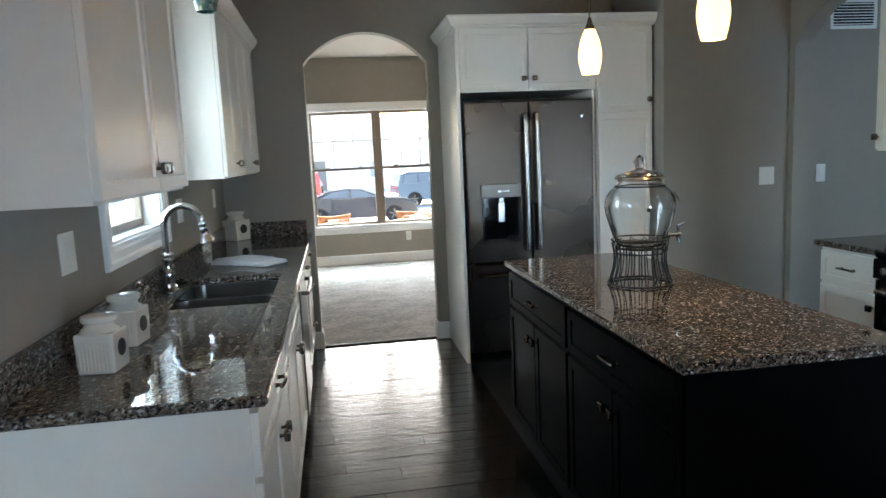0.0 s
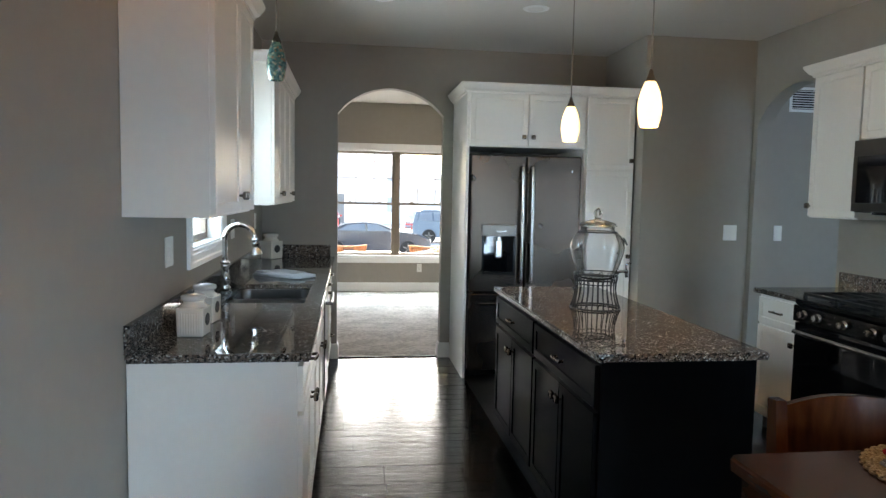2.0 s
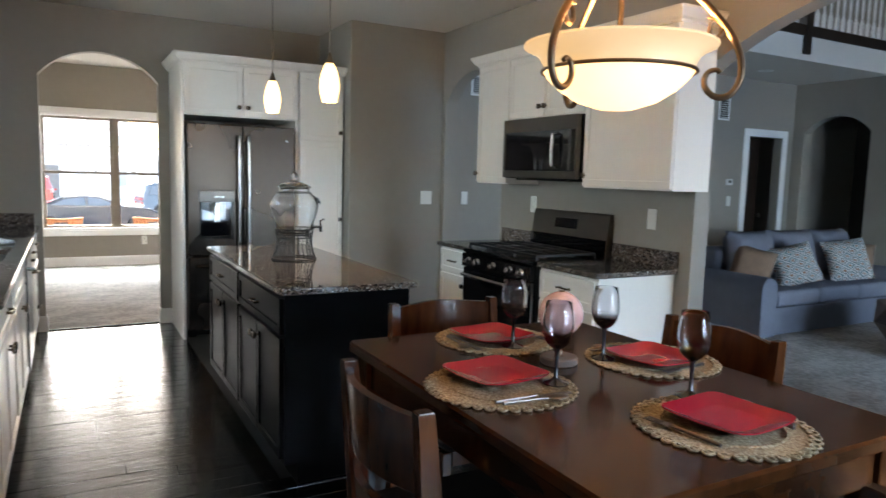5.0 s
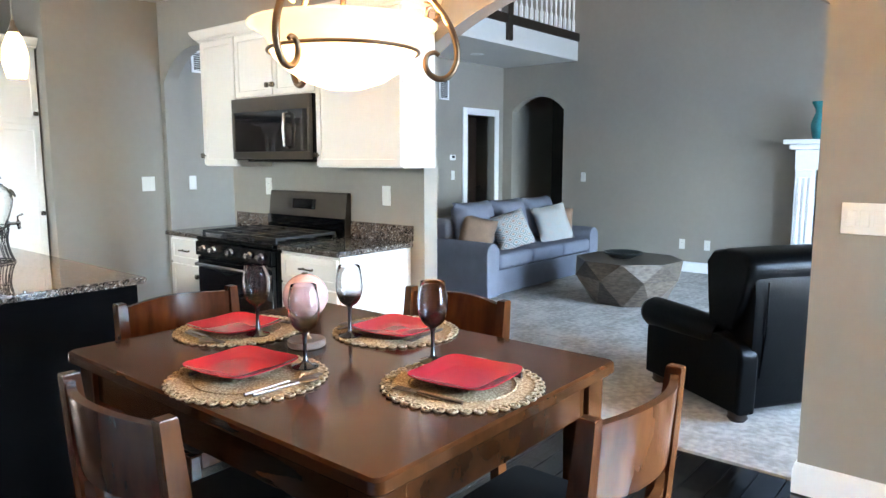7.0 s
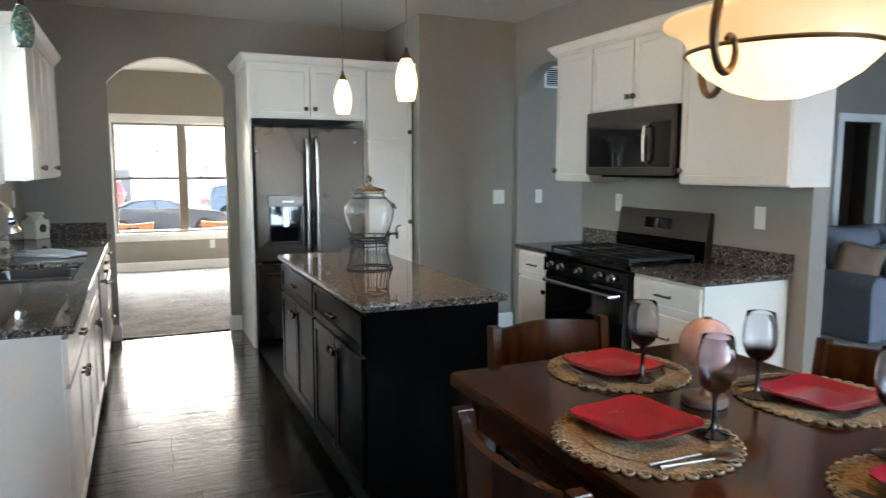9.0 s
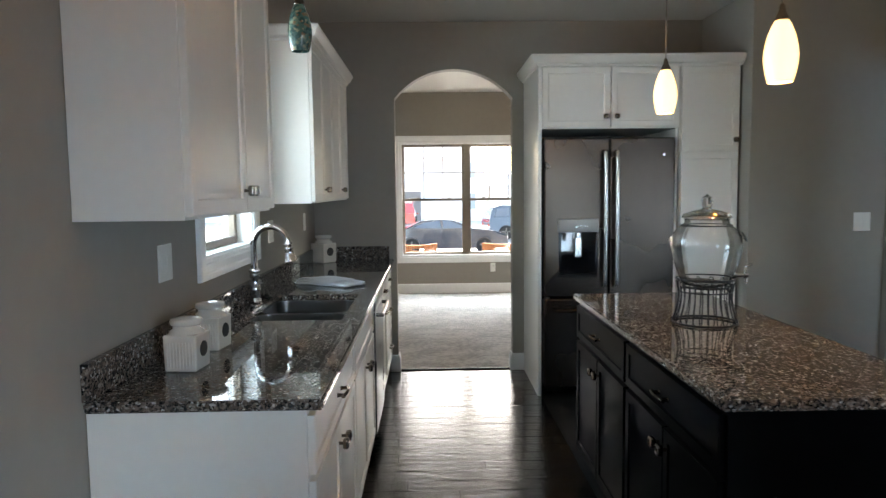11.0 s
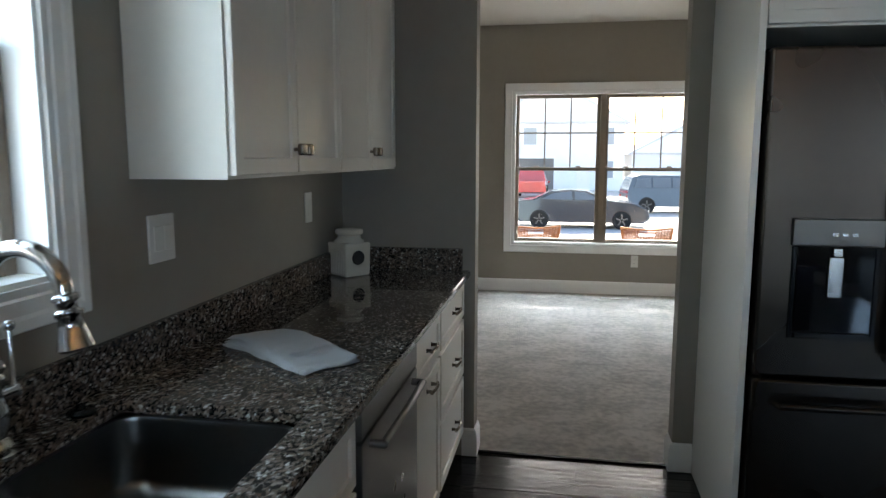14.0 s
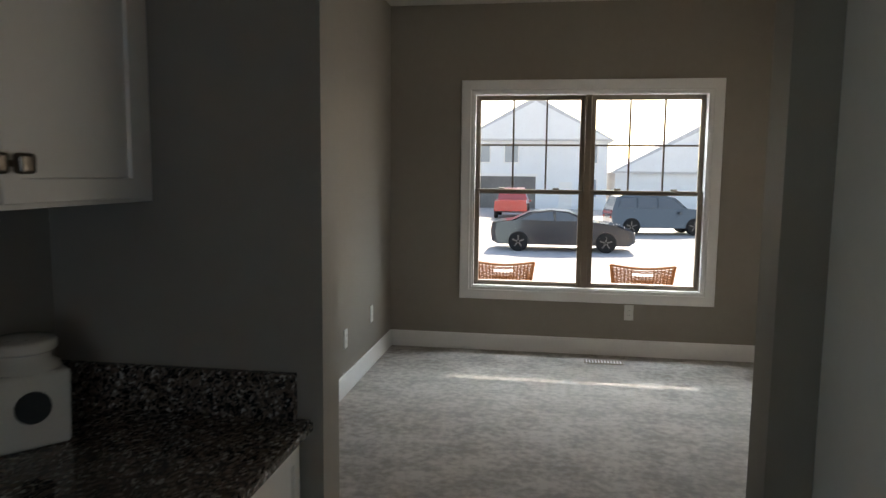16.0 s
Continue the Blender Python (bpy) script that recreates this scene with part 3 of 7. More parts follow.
def knob():
    bm = bmesh.new()
    lathe(bm, [(0.006, 0), (0.005, 0.012), (0.009, 0.014)], n=10, m=Matrix.Rotation(radians(90), 4, 'X'))
    bx(bm, -0.017, -0.034, -0.017, 0.017, -0.014, 0.017, 0.007, 3)
    return bm


def pull(w=0.115):
    """An arched bar pull, level."""
    bm = bmesh.new()
    for s in (-1, 1):
        lathe(bm, [(0.0085, 0), (0.0065, 0.004), (0.0055, 0.02)], at=(s * w * 0.36, 0, 0), n=10, m=Matrix.Rotation(radians(90), 4, 'X'))
    tube(bm, [(w * (i / 10 - 0.5), -0.02 - 0.009 * math.sin(math.pi * i / 10), 0.003 * math.sin(math.pi * i / 10)) for i in range(11)], [0.0065 - 0.001 * math.sin(math.pi * i / 10) for i in range(11)], 8)
    return bm


def fronted(unit, mats, place, fronts, grip):
    """Doors and drawer fronts on a cabinet: each (name, x, z, w, h, grip kind, grip x, grip z)."""
    for name, x, z, w, h, kind, gx, gz in fronts:
        d = part(name, shaker(w, h), mats, unit, m=place @ Matrix.Translation((x, 0, z)))
        if kind == 'knob':
            part("knob", knob(), grip, d, "dark nickel knob", m=place @ Matrix.Translation((gx, -0.02, gz)))
        elif kind == 'pull':
            part("handle", pull(), grip, d, "dark nickel bar pull", m=place @ Matrix.Translation((gx, -0.02, gz)))


def base_unit(name, label, place, w, depth, plan, mat=CAB, group="", end_panel=None):
    """A floor cabinet: front along x, its front face at y=0, box behind it; plan names its fronts."""
    at = place @ Vector((w / 2, depth / 2, 0))
    u = thing(name, label, "cabinet", tuple(at), group)
    part("body", box(0, 0, 0.1, w, depth, 0.68 if plan == 'sink' else 0.884), mat, u, m=place)
    if plan == 'sink':
        part("front_rail", box(0, 0, 0.6805, w, 0.02, 0.884), mat, u, m=place)
    # white units get the shade-coloured toe kick, others their own paint
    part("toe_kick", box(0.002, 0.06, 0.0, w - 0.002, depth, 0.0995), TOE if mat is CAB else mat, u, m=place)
    fr = []
    if plan == 'two':          # one wide drawer over two doors
        fr = [("drawer", 0.012, 0.70, w - 0.024, 0.165, 'pull', w / 2, 0.785)]
        fr += [("door", 0.012, 0.125, w / 2 - 0.014, 0.56, 'knob', w / 2 - 0.035, 0.62), ("door", w / 2 + 0.002, 0.125, w / 2 - 0.014, 0.56, 'knob', w / 2 + 0.035, 0.62)]
    elif plan == 'sink':
        fr = [("false_front", 0.012, 0.70, w - 0.024, 0.165, '', 0, 0)]
        fr += [("door", 0.012, 0.125, w / 2 - 0.014, 0.56, 'knob', w / 2 - 0.035, 0.62), ("door", w / 2 + 0.002, 0.125, w / 2 - 0.014, 0.56, 'knob', w / 2 + 0.035, 0.62)]
    elif plan == 'one':
        fr = [("drawer", 0.012, 0.70, w - 0.024, 0.165, 'pull', w / 2, 0.785), ("door", 0.012, 0.125, w - 0.024, 0.56, 'knob', w - 0.045, 0.62)]
    elif plan == 'one_pull':
        fr = [("drawer", 0.012, 0.70, w - 0.024, 0.165, 'pull', w / 2, 0.785), ("door", 0.012, 0.125, w - 0.024, 0.56, 'pull', w / 2, 0.64)]
    elif plan == 'drawers':
        fr = [("drawer", 0.012, z, w - 0.024, h, 'pull', w / 2, z + h * 0.55) for z, h in ((0.70, 0.165), (0.42, 0.265), (0.125, 0.28))]
    fronted(u, mat, place, fr, NICKEL)
    return u


def wall_unit(name, label, place, w, depth, z0, z1, doors, mat=CAB, group="", seam=None):
    at = place @ Vector((w / 2, depth / 2, z0))
    u = thing(name, label, "cabinet", tuple(at), group)
    part("body", box(0, 0, z0, w, depth, z1), mat, u, m=place)
    ends = [0, seam or w / 2, w] if doors == 2 else [0, w]
    fr = []
    for i in range(doors):
        xa, xb = ends[i], ends[i + 1]
        kx = xb - 0.028 if (i % 2 == 0 and doors > 1) else xa + 0.028
        fr.append(("door", xa + 0.006, z0 + 0.008, xb - xa - 0.008, z1 - z0 - 0.016, 'knob', kx, z0 + 0.075))
    fronted(u, mat, place, fr, NICKEL)
    return u


CROWN = [(0.0, 0.0), (0.012, 0.0), (0.014, 0.012), (0.03, 0.022), (0.048, 0.05), (0.055, 0.062), (0.055, 0.075), (0.0, 0.075)]


def crown(path, z, owner):
    part("crown_moulding", sweep(bmesh.new(), CROWN, [(x, y, z) for x, y in path]), CAB, owner, smooth=25)


# sink run: fronts look towards +x
FX = 0.335
SINKRUN = [("two", 1.885, 0.988), ("sink", 2.875, 0.95), ("gap", 3.827, 0.61), ("one_pull", 4.438, 0.462), ("drawers", 4.902, 0.64)]
for plan, y, w in SINKRUN:
    if plan != 'gap':
        label = {"two": "white shaker base cabinet with drawer and doors", "sink": "white shaker sink base cabinet with two doors", "one_pull": "white shaker base cabinet beside the dishwasher", "drawers": "white shaker cabinet with three drawers"}[plan]
        base_unit("base_cabinet", label, rz(90, (FX, y, 0)), w if plan != "drawers" else EW - 0.005 - y, FX - LW - 0.005, plan, group="sink run cabinets")
dw = thing("dishwasher", "stainless steel dishwasher under the granite worktop", "dishwasher", (0.05, 4.13, 0))
part("body", box(LW + 0.05, 3.828, 0.1, FX - 0.005, 4.436, 0.88), BLACK, dw)
part("door", box(FX - 0.004, 3.83, 0.11, FX + 0.028, 4.434, 0.79, 0.006, 2), DARKSTEEL, dw, "brushed steel door")
part("control_panel", box(FX - 0.004, 3.83, 0.795, FX + 0.028, 4.434, 0.875, 0.006, 2), DARKSTEEL, dw)
hb = bmesh.new()
tube(hb, [(FX + 0.028, 3.9, 0.765), (FX + 0.062, 3.9, 0.765), (FX + 0.066, 4.13, 0.765), (FX + 0.062, 4.36, 0.765), (FX + 0.028, 4.36, 0.765)], 0.011, 10)
part("handle", hb, DARKSTEEL, dw, "curved steel bar handle")
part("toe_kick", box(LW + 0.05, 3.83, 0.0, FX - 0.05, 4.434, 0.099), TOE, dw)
part("badge", box(FX + 0.0285, 4.37, 0.2, FX + 0.031, 4.395, 0.225, 0.001), NICKEL, dw)


def slab(holes, x0, y0, x1, y1, z0=0.885, z1=0.915):
    """A stone slab with rounded rectangular cut-outs (x0, y0, x1, y1), in order along y."""
    bm = bmesh.new()
    xs = sorted({x0, x1, *[h[0] for h in holes], *[h[2] for h in holes]})
    ys = sorted({y0, y1, *[h[1] for h in holes], *[h[3] for h in holes]})
    cells = [(a, b, c, d) for a, b in zip(xs, xs[1:]) for c, d in zip(ys, ys[1:]) if not any(h[0] <= a and b <= h[2] and h[1] <= c and d <= h[3] for h in holes)]
    for a, b, c, d in cells:
        bm.faces.new([bm.verts.new((x, y, z1)) for x, y in ((a, c), (b, c), (b, d), (a, d))])
    bmesh.ops.remove_doubles(bm, verts=bm.verts, dist=1e-5)
    g = bmesh.ops.extrude_face_region(bm, geom=list(bm.faces))
    bmesh.ops.translate(bm, verts=[v for v in g['geom'] if isinstance(v, bmesh.types.BMVert)], vec=(0, 0, z0 - z1))
    bmesh.ops.recalc_face_normals(bm, faces=bm.faces)
    edges = [e for e in bm.edges if len(e.link_faces) == 2 and e.calc_face_angle(0) > 1.0]
    bmesh.ops.bevel(bm, geom=edges, offset=0.006, segments=2, affect='EDGES')
    return bm


SINK = (-0.135, 2.985, 0.285, 3.69)
top = thing("sink_worktop", "polished speckled grey granite worktop with backsplash", "worktop", (0.07, 3.7, 0.885))
part("slab", slab([SINK], LW + 0.002, 1.872, 0.382, EW - 0.002), GRANITE, top)
part("backsplash", box(LW + 0.001, 1.872, 0.9155, LW + 0.022, EW - 0.024, 1.017, 0.002), GRANITE, top)
part("end_backsplash", box(LW + 0.001, EW - 0.023, 0.9155, 0.345, EW - 0.001, 1.017, 0.002), GRANITE, top)


def bowl(x0, y0, x1, y1, z0, z1, r=0.06, n=6):
    """An open steel bowl with rounded corners and a sloping foot."""
    def loop(inset, z, rr):
        pts = []
        for cx, cy, a0 in ((x1 - inset - rr, y1 - inset - rr, 0), (x0 + inset + rr, y1 - inset - rr, 90), (x0 + inset + rr, y0 + inset + rr, 180), (x1 - inset - rr, y0 + inset + rr, 270)):
            for i in range(n + 1):
                a = radians(a0 + 90 * i / n)
                pts.append((cx + rr * math.cos(a), cy + rr * math.sin(a), z))
        return pts
    bm = bmesh.new()
    rows = [[bm.verts.new(p) for p in loop(i, z, rr)] for i, z, rr in ((-0.012, z1 + 0.001, r + 0.012), (0, z1 + 0.001, r), (0.002, z1 - 0.01, r), (0.008, z0 + 0.03, r), (0.02, z0 + 0.008, r), (0.045, z0, r))]
    for a, b in zip(rows, rows[1:]):
        k = len(a)
        for i in range(k):
            bm.faces.new((a[i], a[(i + 1) % k], b[(i + 1) % k], b[i]))
    bm.faces.new(rows[-1])
    return bm


sink = thing("kitchen_sink", "undermount double bowl stainless steel sink", "sink", (0.09, 3.3, 0.72))
part("near_bowl", bowl(SINK[0] + 0.006, SINK[1] + 0.008, SINK[2] - 0.006, 3.293, 0.70, 0.884), SINKSTEEL, sink, smooth=60)
part("far_bowl", bowl(SINK[0] + 0.006, 3.323, SINK[2] - 0.006, SINK[3] - 0.008, 0.72, 0.884), SINKSTEEL, sink, smooth=60)
for y in (3.14, 3.5):
    bm = bmesh.new()
    lathe(bm, [(0.0, 0.004), (0.025, 0.003), (0.032, 0.006), (0.042, 0.005), (0.043, 0.0)], at=(0.09, y, 0.701 if y < 3.3 else 0.721))
    part("drain", bm, CHROME, sink)

# upper cabinets of the sink wall
UX = 0.045
u1 = wall_unit("wall_cabinet", "white shaker wall cabinet with two doors", rz(90, (UX, 1.875, 0)), 0.928, UX - LW - 0.003, 1.383, 2.27, 2, group="sink wall cabinets", seam=0.53)
crown([(LW, 1.875), (UX + 0.012, 1.875), (UX + 0.012, 2.803), (LW, 2.803)], 2.265, u1)
UX2 = 0.02
u2 = wall_unit("wall_cabinet", "white shaker wall cabinet with two doors beside the window", rz(90, (UX2, 3.91, 0)), 0.788, UX2 - LW - 0.003, 1.388, 2.27, 2, group="sink wall cabinets")
u3 = wall_unit("wall_cabinet", "white shaker wall cabinet with two doors in the corner", rz(90, (UX2, 4.70, 0)), 0.785, UX2 - LW - 0.003, 1.388, 2.27, 2, group="sink wall cabinets")
part("filler", box(LW + 0.003, 5.486, 1.388, UX2 - 0.002, EW - 0.004, 2.27), CAB, u3)
crown([(LW, 3.91), (UX2 + 0.012, 3.91), (UX2 + 0.012, 4.699)], 2.265, u2)
crown([(UX2 + 0.012, 4.70), (UX2 + 0.012, EW - 0.005)], 2.265, u3)

# fridge housing and pantry: fronts look towards -y
fh = thing("fridge_housing", "tall white fridge surround with two upper doors", "cabinet", (1.9, 5.15, 0))
part("side_panel", box(1.415, 4.83, 0.0, 1.437, EW - 0.003, 2.28), CAB, fh)
part("upper_box", box(1.437, 4.84, 1.86, 2.385, EW - 0.003, 2.28), CAB, fh)
part("far_panel", box(2.368, 4.86, 0.0, 2.385, EW - 0.003, 1.859), CAB, fh)
fp = Matrix.Translation((1.44, 4.84, 0))
fronted(fh, CAB, fp, [("door", 0.0, 1.868, 0.465, 0.405, 'knob', 0.43, 1.94), ("door", 0.47, 1.868, 0.465, 0.405, 'knob', 0.505, 1.94)], NICKEL)
pn = thing("pantry_cabinet", "tall white shaker pantry cabinet beside the fridge", "cabinet", (2.6, 5.1, 0))
part("body", box(2.388, 4.84, 0.1, 2.8, EW - 0.003, 2.28), CAB, pn)
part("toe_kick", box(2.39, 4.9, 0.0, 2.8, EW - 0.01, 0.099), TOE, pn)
pp = Matrix.Translation((2.39, 4.84, 0))
fronted(pn, CAB, pp, [("door", 0.005, 1.70, 0.395, 0.572, 'knob', 0.372, 1.775), ("door", 0.005, 0.115, 0.395, 1.575, 'knob', 0.372, 1.0)], NICKEL)
crown([(1.415, EW - 0.003), (1.415, 4.82), (2.386, 4.82)], 2.275, fh)
crown([(2.388, 4.82), (2.805, 4.82)], 2.275, pn)

# refrigerator
fr = thing("refrigerator", "dark slate steel french-door refrigerator with ice dispenser", "refrigerator", (1.9, 5.1, 0))
part("body", box(1.45, 4.88, 0.02, 2.35, EW - 0.02, 1.80), BLACK, fr)
FD = 4.80
ld = part("left_door", box(1.452, FD, 0.705, 1.897, 4.878, 1.795, 0.012, 3), SLATE, fr)
rd = part("right_door", box(1.903, FD, 0.705, 2.348, 4.878, 1.795, 0.012, 3), SLATE, fr)
fd = part("freezer_drawer", box(1.452, FD, 0.075, 2.348, 4.878, 0.695, 0.012, 3), SLATE, fr)
for x, d in ((1.861, ld), (1.941, rd)):
    bm = bmesh.new()
    tube(bm, [(x, FD + 0.002, 0.79), (x, FD - 0.04, 0.795), (x, FD - 0.055, 0.85), (x, FD - 0.06, 1.24), (x, FD - 0.055, 1.63), (x, FD - 0.04, 1.695), (x, FD + 0.002, 1.7)], 0.017, 14)
    part("handle", bm, STEEL, d, "long brushed steel bar handle")
bm = bmesh.new()
tube(bm, [(1.52, FD + 0.002, 0.62), (1.53, FD - 0.05, 0.62), (2.27, FD - 0.05, 0.62), (2.28, FD + 0.002, 0.62)], 0.013, 10)
part("handle", bm, SLATE, fd, "long dark slate bar handle")
part("dispenser_panel", box(1.545, FD - 0.016, 1.155, 1.825, FD + 0.01, 1.245, 0.005, 2), PALESLATE, ld, "steel control panel")
bm = bmesh.new()
bx(bm, 1.55, FD - 0.006, 0.845, 1.567, FD + 0.01, 1.154, 0.002)
bx(bm, 1.803, FD - 0.006, 0.845, 1.82, FD + 0.01, 1.154, 0.002)
bx(bm, 1.568, FD - 0.012, 0.845, 1.802, FD + 0.01, 0.868, 0.003)
part("dispenser_frame", bm, BLACK, ld)
part("dispenser_recess", box(1.568, FD - 0.002, 0.869, 1.802, FD + 0.01, 1.154), BLACKGLASS, ld)
bm = box(1.662, FD - 0.014, 0.985, 1.708, FD - 0.003, 1.12, 0.004, 2)
bx(bm, 1.67, FD - 0.02, 1.121, 1.7, FD - 0.003, 1.15, 0.004, 2)
part("dispenser_paddle", bm, STEEL, ld, "bright steel water paddle")
for k in range(3):
    part("button", box(1.665 + k * 0.03, FD - 0.0175, 1.19, 1.682 + k * 0.03, FD - 0.0158, 1.2), STEEL, ld)
bm = bmesh.new()
lathe(bm, [(0.0, 0.003), (0.011, 0.002), (0.012, 0)], at=(2.27, FD - 0.0005, 1.68), n=16, m=Matrix.Rotation(radians(90), 4, 'X'))
part("badge", bm, CHROME, rd)
for x in (1.5, 2.3):
    part("foot", box(x - 0.03, 4.9, 0.0, x + 0.03, 5.0, 0.02), BLACK, fr)

# ---- island ----
IX0, IX1, IY0, IY1 = 1.43, 2.04, 1.835, 3.575
iw = (IY1 - IY0) / 2
for k in range(2):
    base_unit("island_cabinet", "black painted island cabinet with drawer and two doors", rz(-90, (IX0, IY1 - k * iw, 0)), iw - 0.001, IX1 - IX0, 'two', BLACKCAB, "island cabinets")
isl = thing("island_worktop", "polished brown-grey speckled granite island top", "worktop", (1.735, 2.7, 0.885))
part("slab", slab([], 1.40, 1.80, 2.07, 3.61), GRANITE, isl)

# ---- range wall: fronts look towards -x ----
RX = 3.155
base_unit("base_cabinet", "white shaker base cabinet beside the range", rz(-90, (RX, 3.56, 0)), 0.43, RW - RX - 0.005, 'one', group="range wall cabinets")
base_unit("base_cabinet", "white shaker base cabinet with two drawers by the opening", rz(-90, (RX, 2.275, 0)), 0.525, RW - RX - 0.005, 'drawers', group="range wall cabinets")
for name, y0, y1 in (("range_worktop", 3.128, 3.585), ("range_worktop", 1.725, 2.277)):
    t2 = thing(name, "polished speckled granite worktop beside the range", "worktop", (3.43, (y0 + y1) / 2, 0.885), "range wall worktops")
    part("slab", slab([], 3.115, y0, RW - 0.002, y1), GRANITE, t2)
    part("backsplash", box(RW - 0.022, y0 + 0.001, 0.9155, RW - 0.001, y1 - 0.001, 1.017, 0.002), GRANITE, t2)
RU = 3.46
d0 = RW - RU - 0.003
ra = wall_unit("wall_cabinet", "white shaker wall cabinet beside the microwave", rz(-90, (RU, 3.56, 0)), 0.43, d0, 1.375, 2.27, 1, group="range wall uppers")
rb = wall_unit("wall_cabinet", "short white shaker cabinet over the microwave", rz(-90, (RU, 3.129, 0)), 0.85, d0, 1.835, 2.27, 2, group="range wall uppers")
rc = wall_unit("wall_cabinet", "white shaker wall cabinet at the end of the run", rz(-90, (RU, 2.278, 0)), 0.728, d0, 1.375, 2.27, 1, group="range wall uppers")
crown([(RW, 3.56), (RU - 0.012, 3.56), (RU - 0.012, 3.13)], 2.265, ra)
crown([(RU - 0.012, 3.129), (RU - 0.012, 2.279)], 2.265, rb)
crown([(RU - 0.012, 2.278), (RU - 0.012, 1.55), (RW, 1.55)], 2.265, rc)

mw = thing("microwave", "over-range slate steel microwave with black glass door", "microwave", (3.6, 2.7, 1.405))
MX = 3.40
part("body", box(MX + 0.03, 2.282, 1.42, RW - 0.003, 3.126, 1.833), BLACK, mw)
bm = bmesh.new()
bx(bm, MX, 2.29, 1.425, MX + 0.03, 3.12, 1.475, 0.004)
bx(bm, MX, 2.29, 1.74, MX + 0.03, 3.12, 1.832, 0.004)
bx(bm, MX, 3.09, 1.475, MX + 0.03, 3.12, 1.74, 0.002)
bx(bm, MX, 2.29, 1.475, MX + 0.03, 2.31, 1.74, 0.002)
mdoor = part("door_frame", bm, PALESLATE, mw, "slate steel door frame")
part("door_glass", box(MX + 0.004, 2.31, 1.475, MX + 0.03, 3.09, 1.74), BLACKGLASS, mdoor)
bm = bmesh.new()
tube(bm, [(MX + 0.004, 2.5, 1.5), (MX - 0.03, 2.5, 1.51), (MX - 0.036, 2.5, 1.61), (MX - 0.03, 2.5, 1.71), (MX + 0.004, 2.5, 1.72)], 0.012, 10)
part("handle", bm, STEEL, mw, "curved steel handle")
part("vent_tray", box(MX + 0.04, 2.4, 1.408, RW - 0.06, 3.0, 1.419), BLACK, mw)

rg = thing("gas_range", "black gas range with a slate steel backguard", "stove", (3.43, 2.7, 0))
GX = 3.09
part("body", box(GX + 0.03, 2.284, 0.03, RW - 0.004, 3.122, 0.88), BLACK, rg)
part("cooktop", box(GX + 0.0, 2.282, 0.881, RW - 0.06, 3.124, 0.915, 0.008, 2), BLACK, rg)
od = part("oven_door", box(GX, 2.29, 0.24, GX + 0.03, 3.116, 0.78, 0.006, 2), BLACKGLASS, rg)
bm = bmesh.new()
tube(bm, [(GX + 0.002, 2.34, 0.735), (GX - 0.05, 2.35, 0.735), (GX - 0.05, 3.05, 0.735), (GX + 0.002, 3.06, 0.735)], 0.013, 10)
part("handle", bm, STEEL, od, "steel oven handle")
part("storage_drawer", box(GX, 2.29, 0.06, GX + 0.03, 3.116, 0.23, 0.006, 2), BLACK, rg)
part("control_strip", box(GX - 0.012, 2.286, 0.785, GX + 0.03, 3.12, 0.88, 0.006, 2), BLACK, rg, "black enamel control strip")
for y in (2.38, 2.5, 2.7, 2.9, 3.02):
    bm = bmesh.new()
    lathe(bm, [(0.026, 0), (0.024, 0.008), (0.019, 0.012), (0.018, 0.034), (0.0, 0.036)], at=(GX - 0.012, y, 0.834), n=18, m=Matrix.Rotation(radians(-90), 4, 'Y'))
    part("knob", bm, STEEL, rg, "steel burner knob")
for y0, y1 in ((2.30, 2.56), (2.57, 2.835), (2.845, 3.108)):
    bm = bmesh.new()
    for y in (y0 + 0.008, y1 - 0.008):
        bx(bm, GX + 0.04, y - 0.007, 0.935, RW - 0.13, y + 0.007, 0.952, 0.002)
    for i in range(5):
        x = GX + 0.047 + i * (RW - 0.137 - GX - 0.047) / 4
        bx(bm, x - 0.007, y0 + 0.015, 0.935, x + 0.007, y1 - 0.015, 0.952, 0.002)
        if i in (0, 4):
            for y in (y0 + 0.008, y1 - 0.008):
                bx(bm, x - 0.008, y - 0.008, 0.9155, x + 0.008, y + 0.008, 0.935)
    part("grate", bm, IRON, rg, "cast iron burner grate")
for x, y in ((3.25, 2.44), (3.48, 2.44), (3.36, 2.7), (3.25, 2.97), (3.48, 2.97)):
    bm = bmesh.new()
    lathe(bm, [(0.05, 0), (0.05, 0.006), (0.036, 0.008), (0.036, 0.015), (0.0, 0.016)], at=(x, y, 0.9155), n=18)
    part("burner", bm, IRON, rg)
bm = bmesh.new()
vs = [(RW - 0.06, 0.9), (RW - 0.055, 1.03), (RW - 0.035, 1.19), (RW - 0.025, 1.2), (RW - 0.003, 1.2), (RW - 0.003, 0.9)]
a = [bm.verts.new((x, 2.29, z)) for x, z in vs]
b = [bm.verts.new((x, 3.116, z)) for x, z in vs]
bm.faces.new(a), bm.faces.new(b)
for i in range(6):
    bm.faces.new((a[i], a[(i + 1) % 6], b[(i + 1) % 6], b[i]))
bg = part("backguard", bm, PALESLATE, rg, "slate steel backguard with display")
bm = box(-0.004, -0.125, -0.035, 0.0, 0.125, 0.035, 0.002)
bm.transform(pose(RW - 0.047, 2.72, 1.115, 0, 7, 0))
part("display", bm, BLACKGLASS, bg, "black clock display")
part("lower_guard", box(RW - 0.068, 2.291, 0.915, RW - 0.058, 3.115, 1.03), BLACKGLASS, bg)

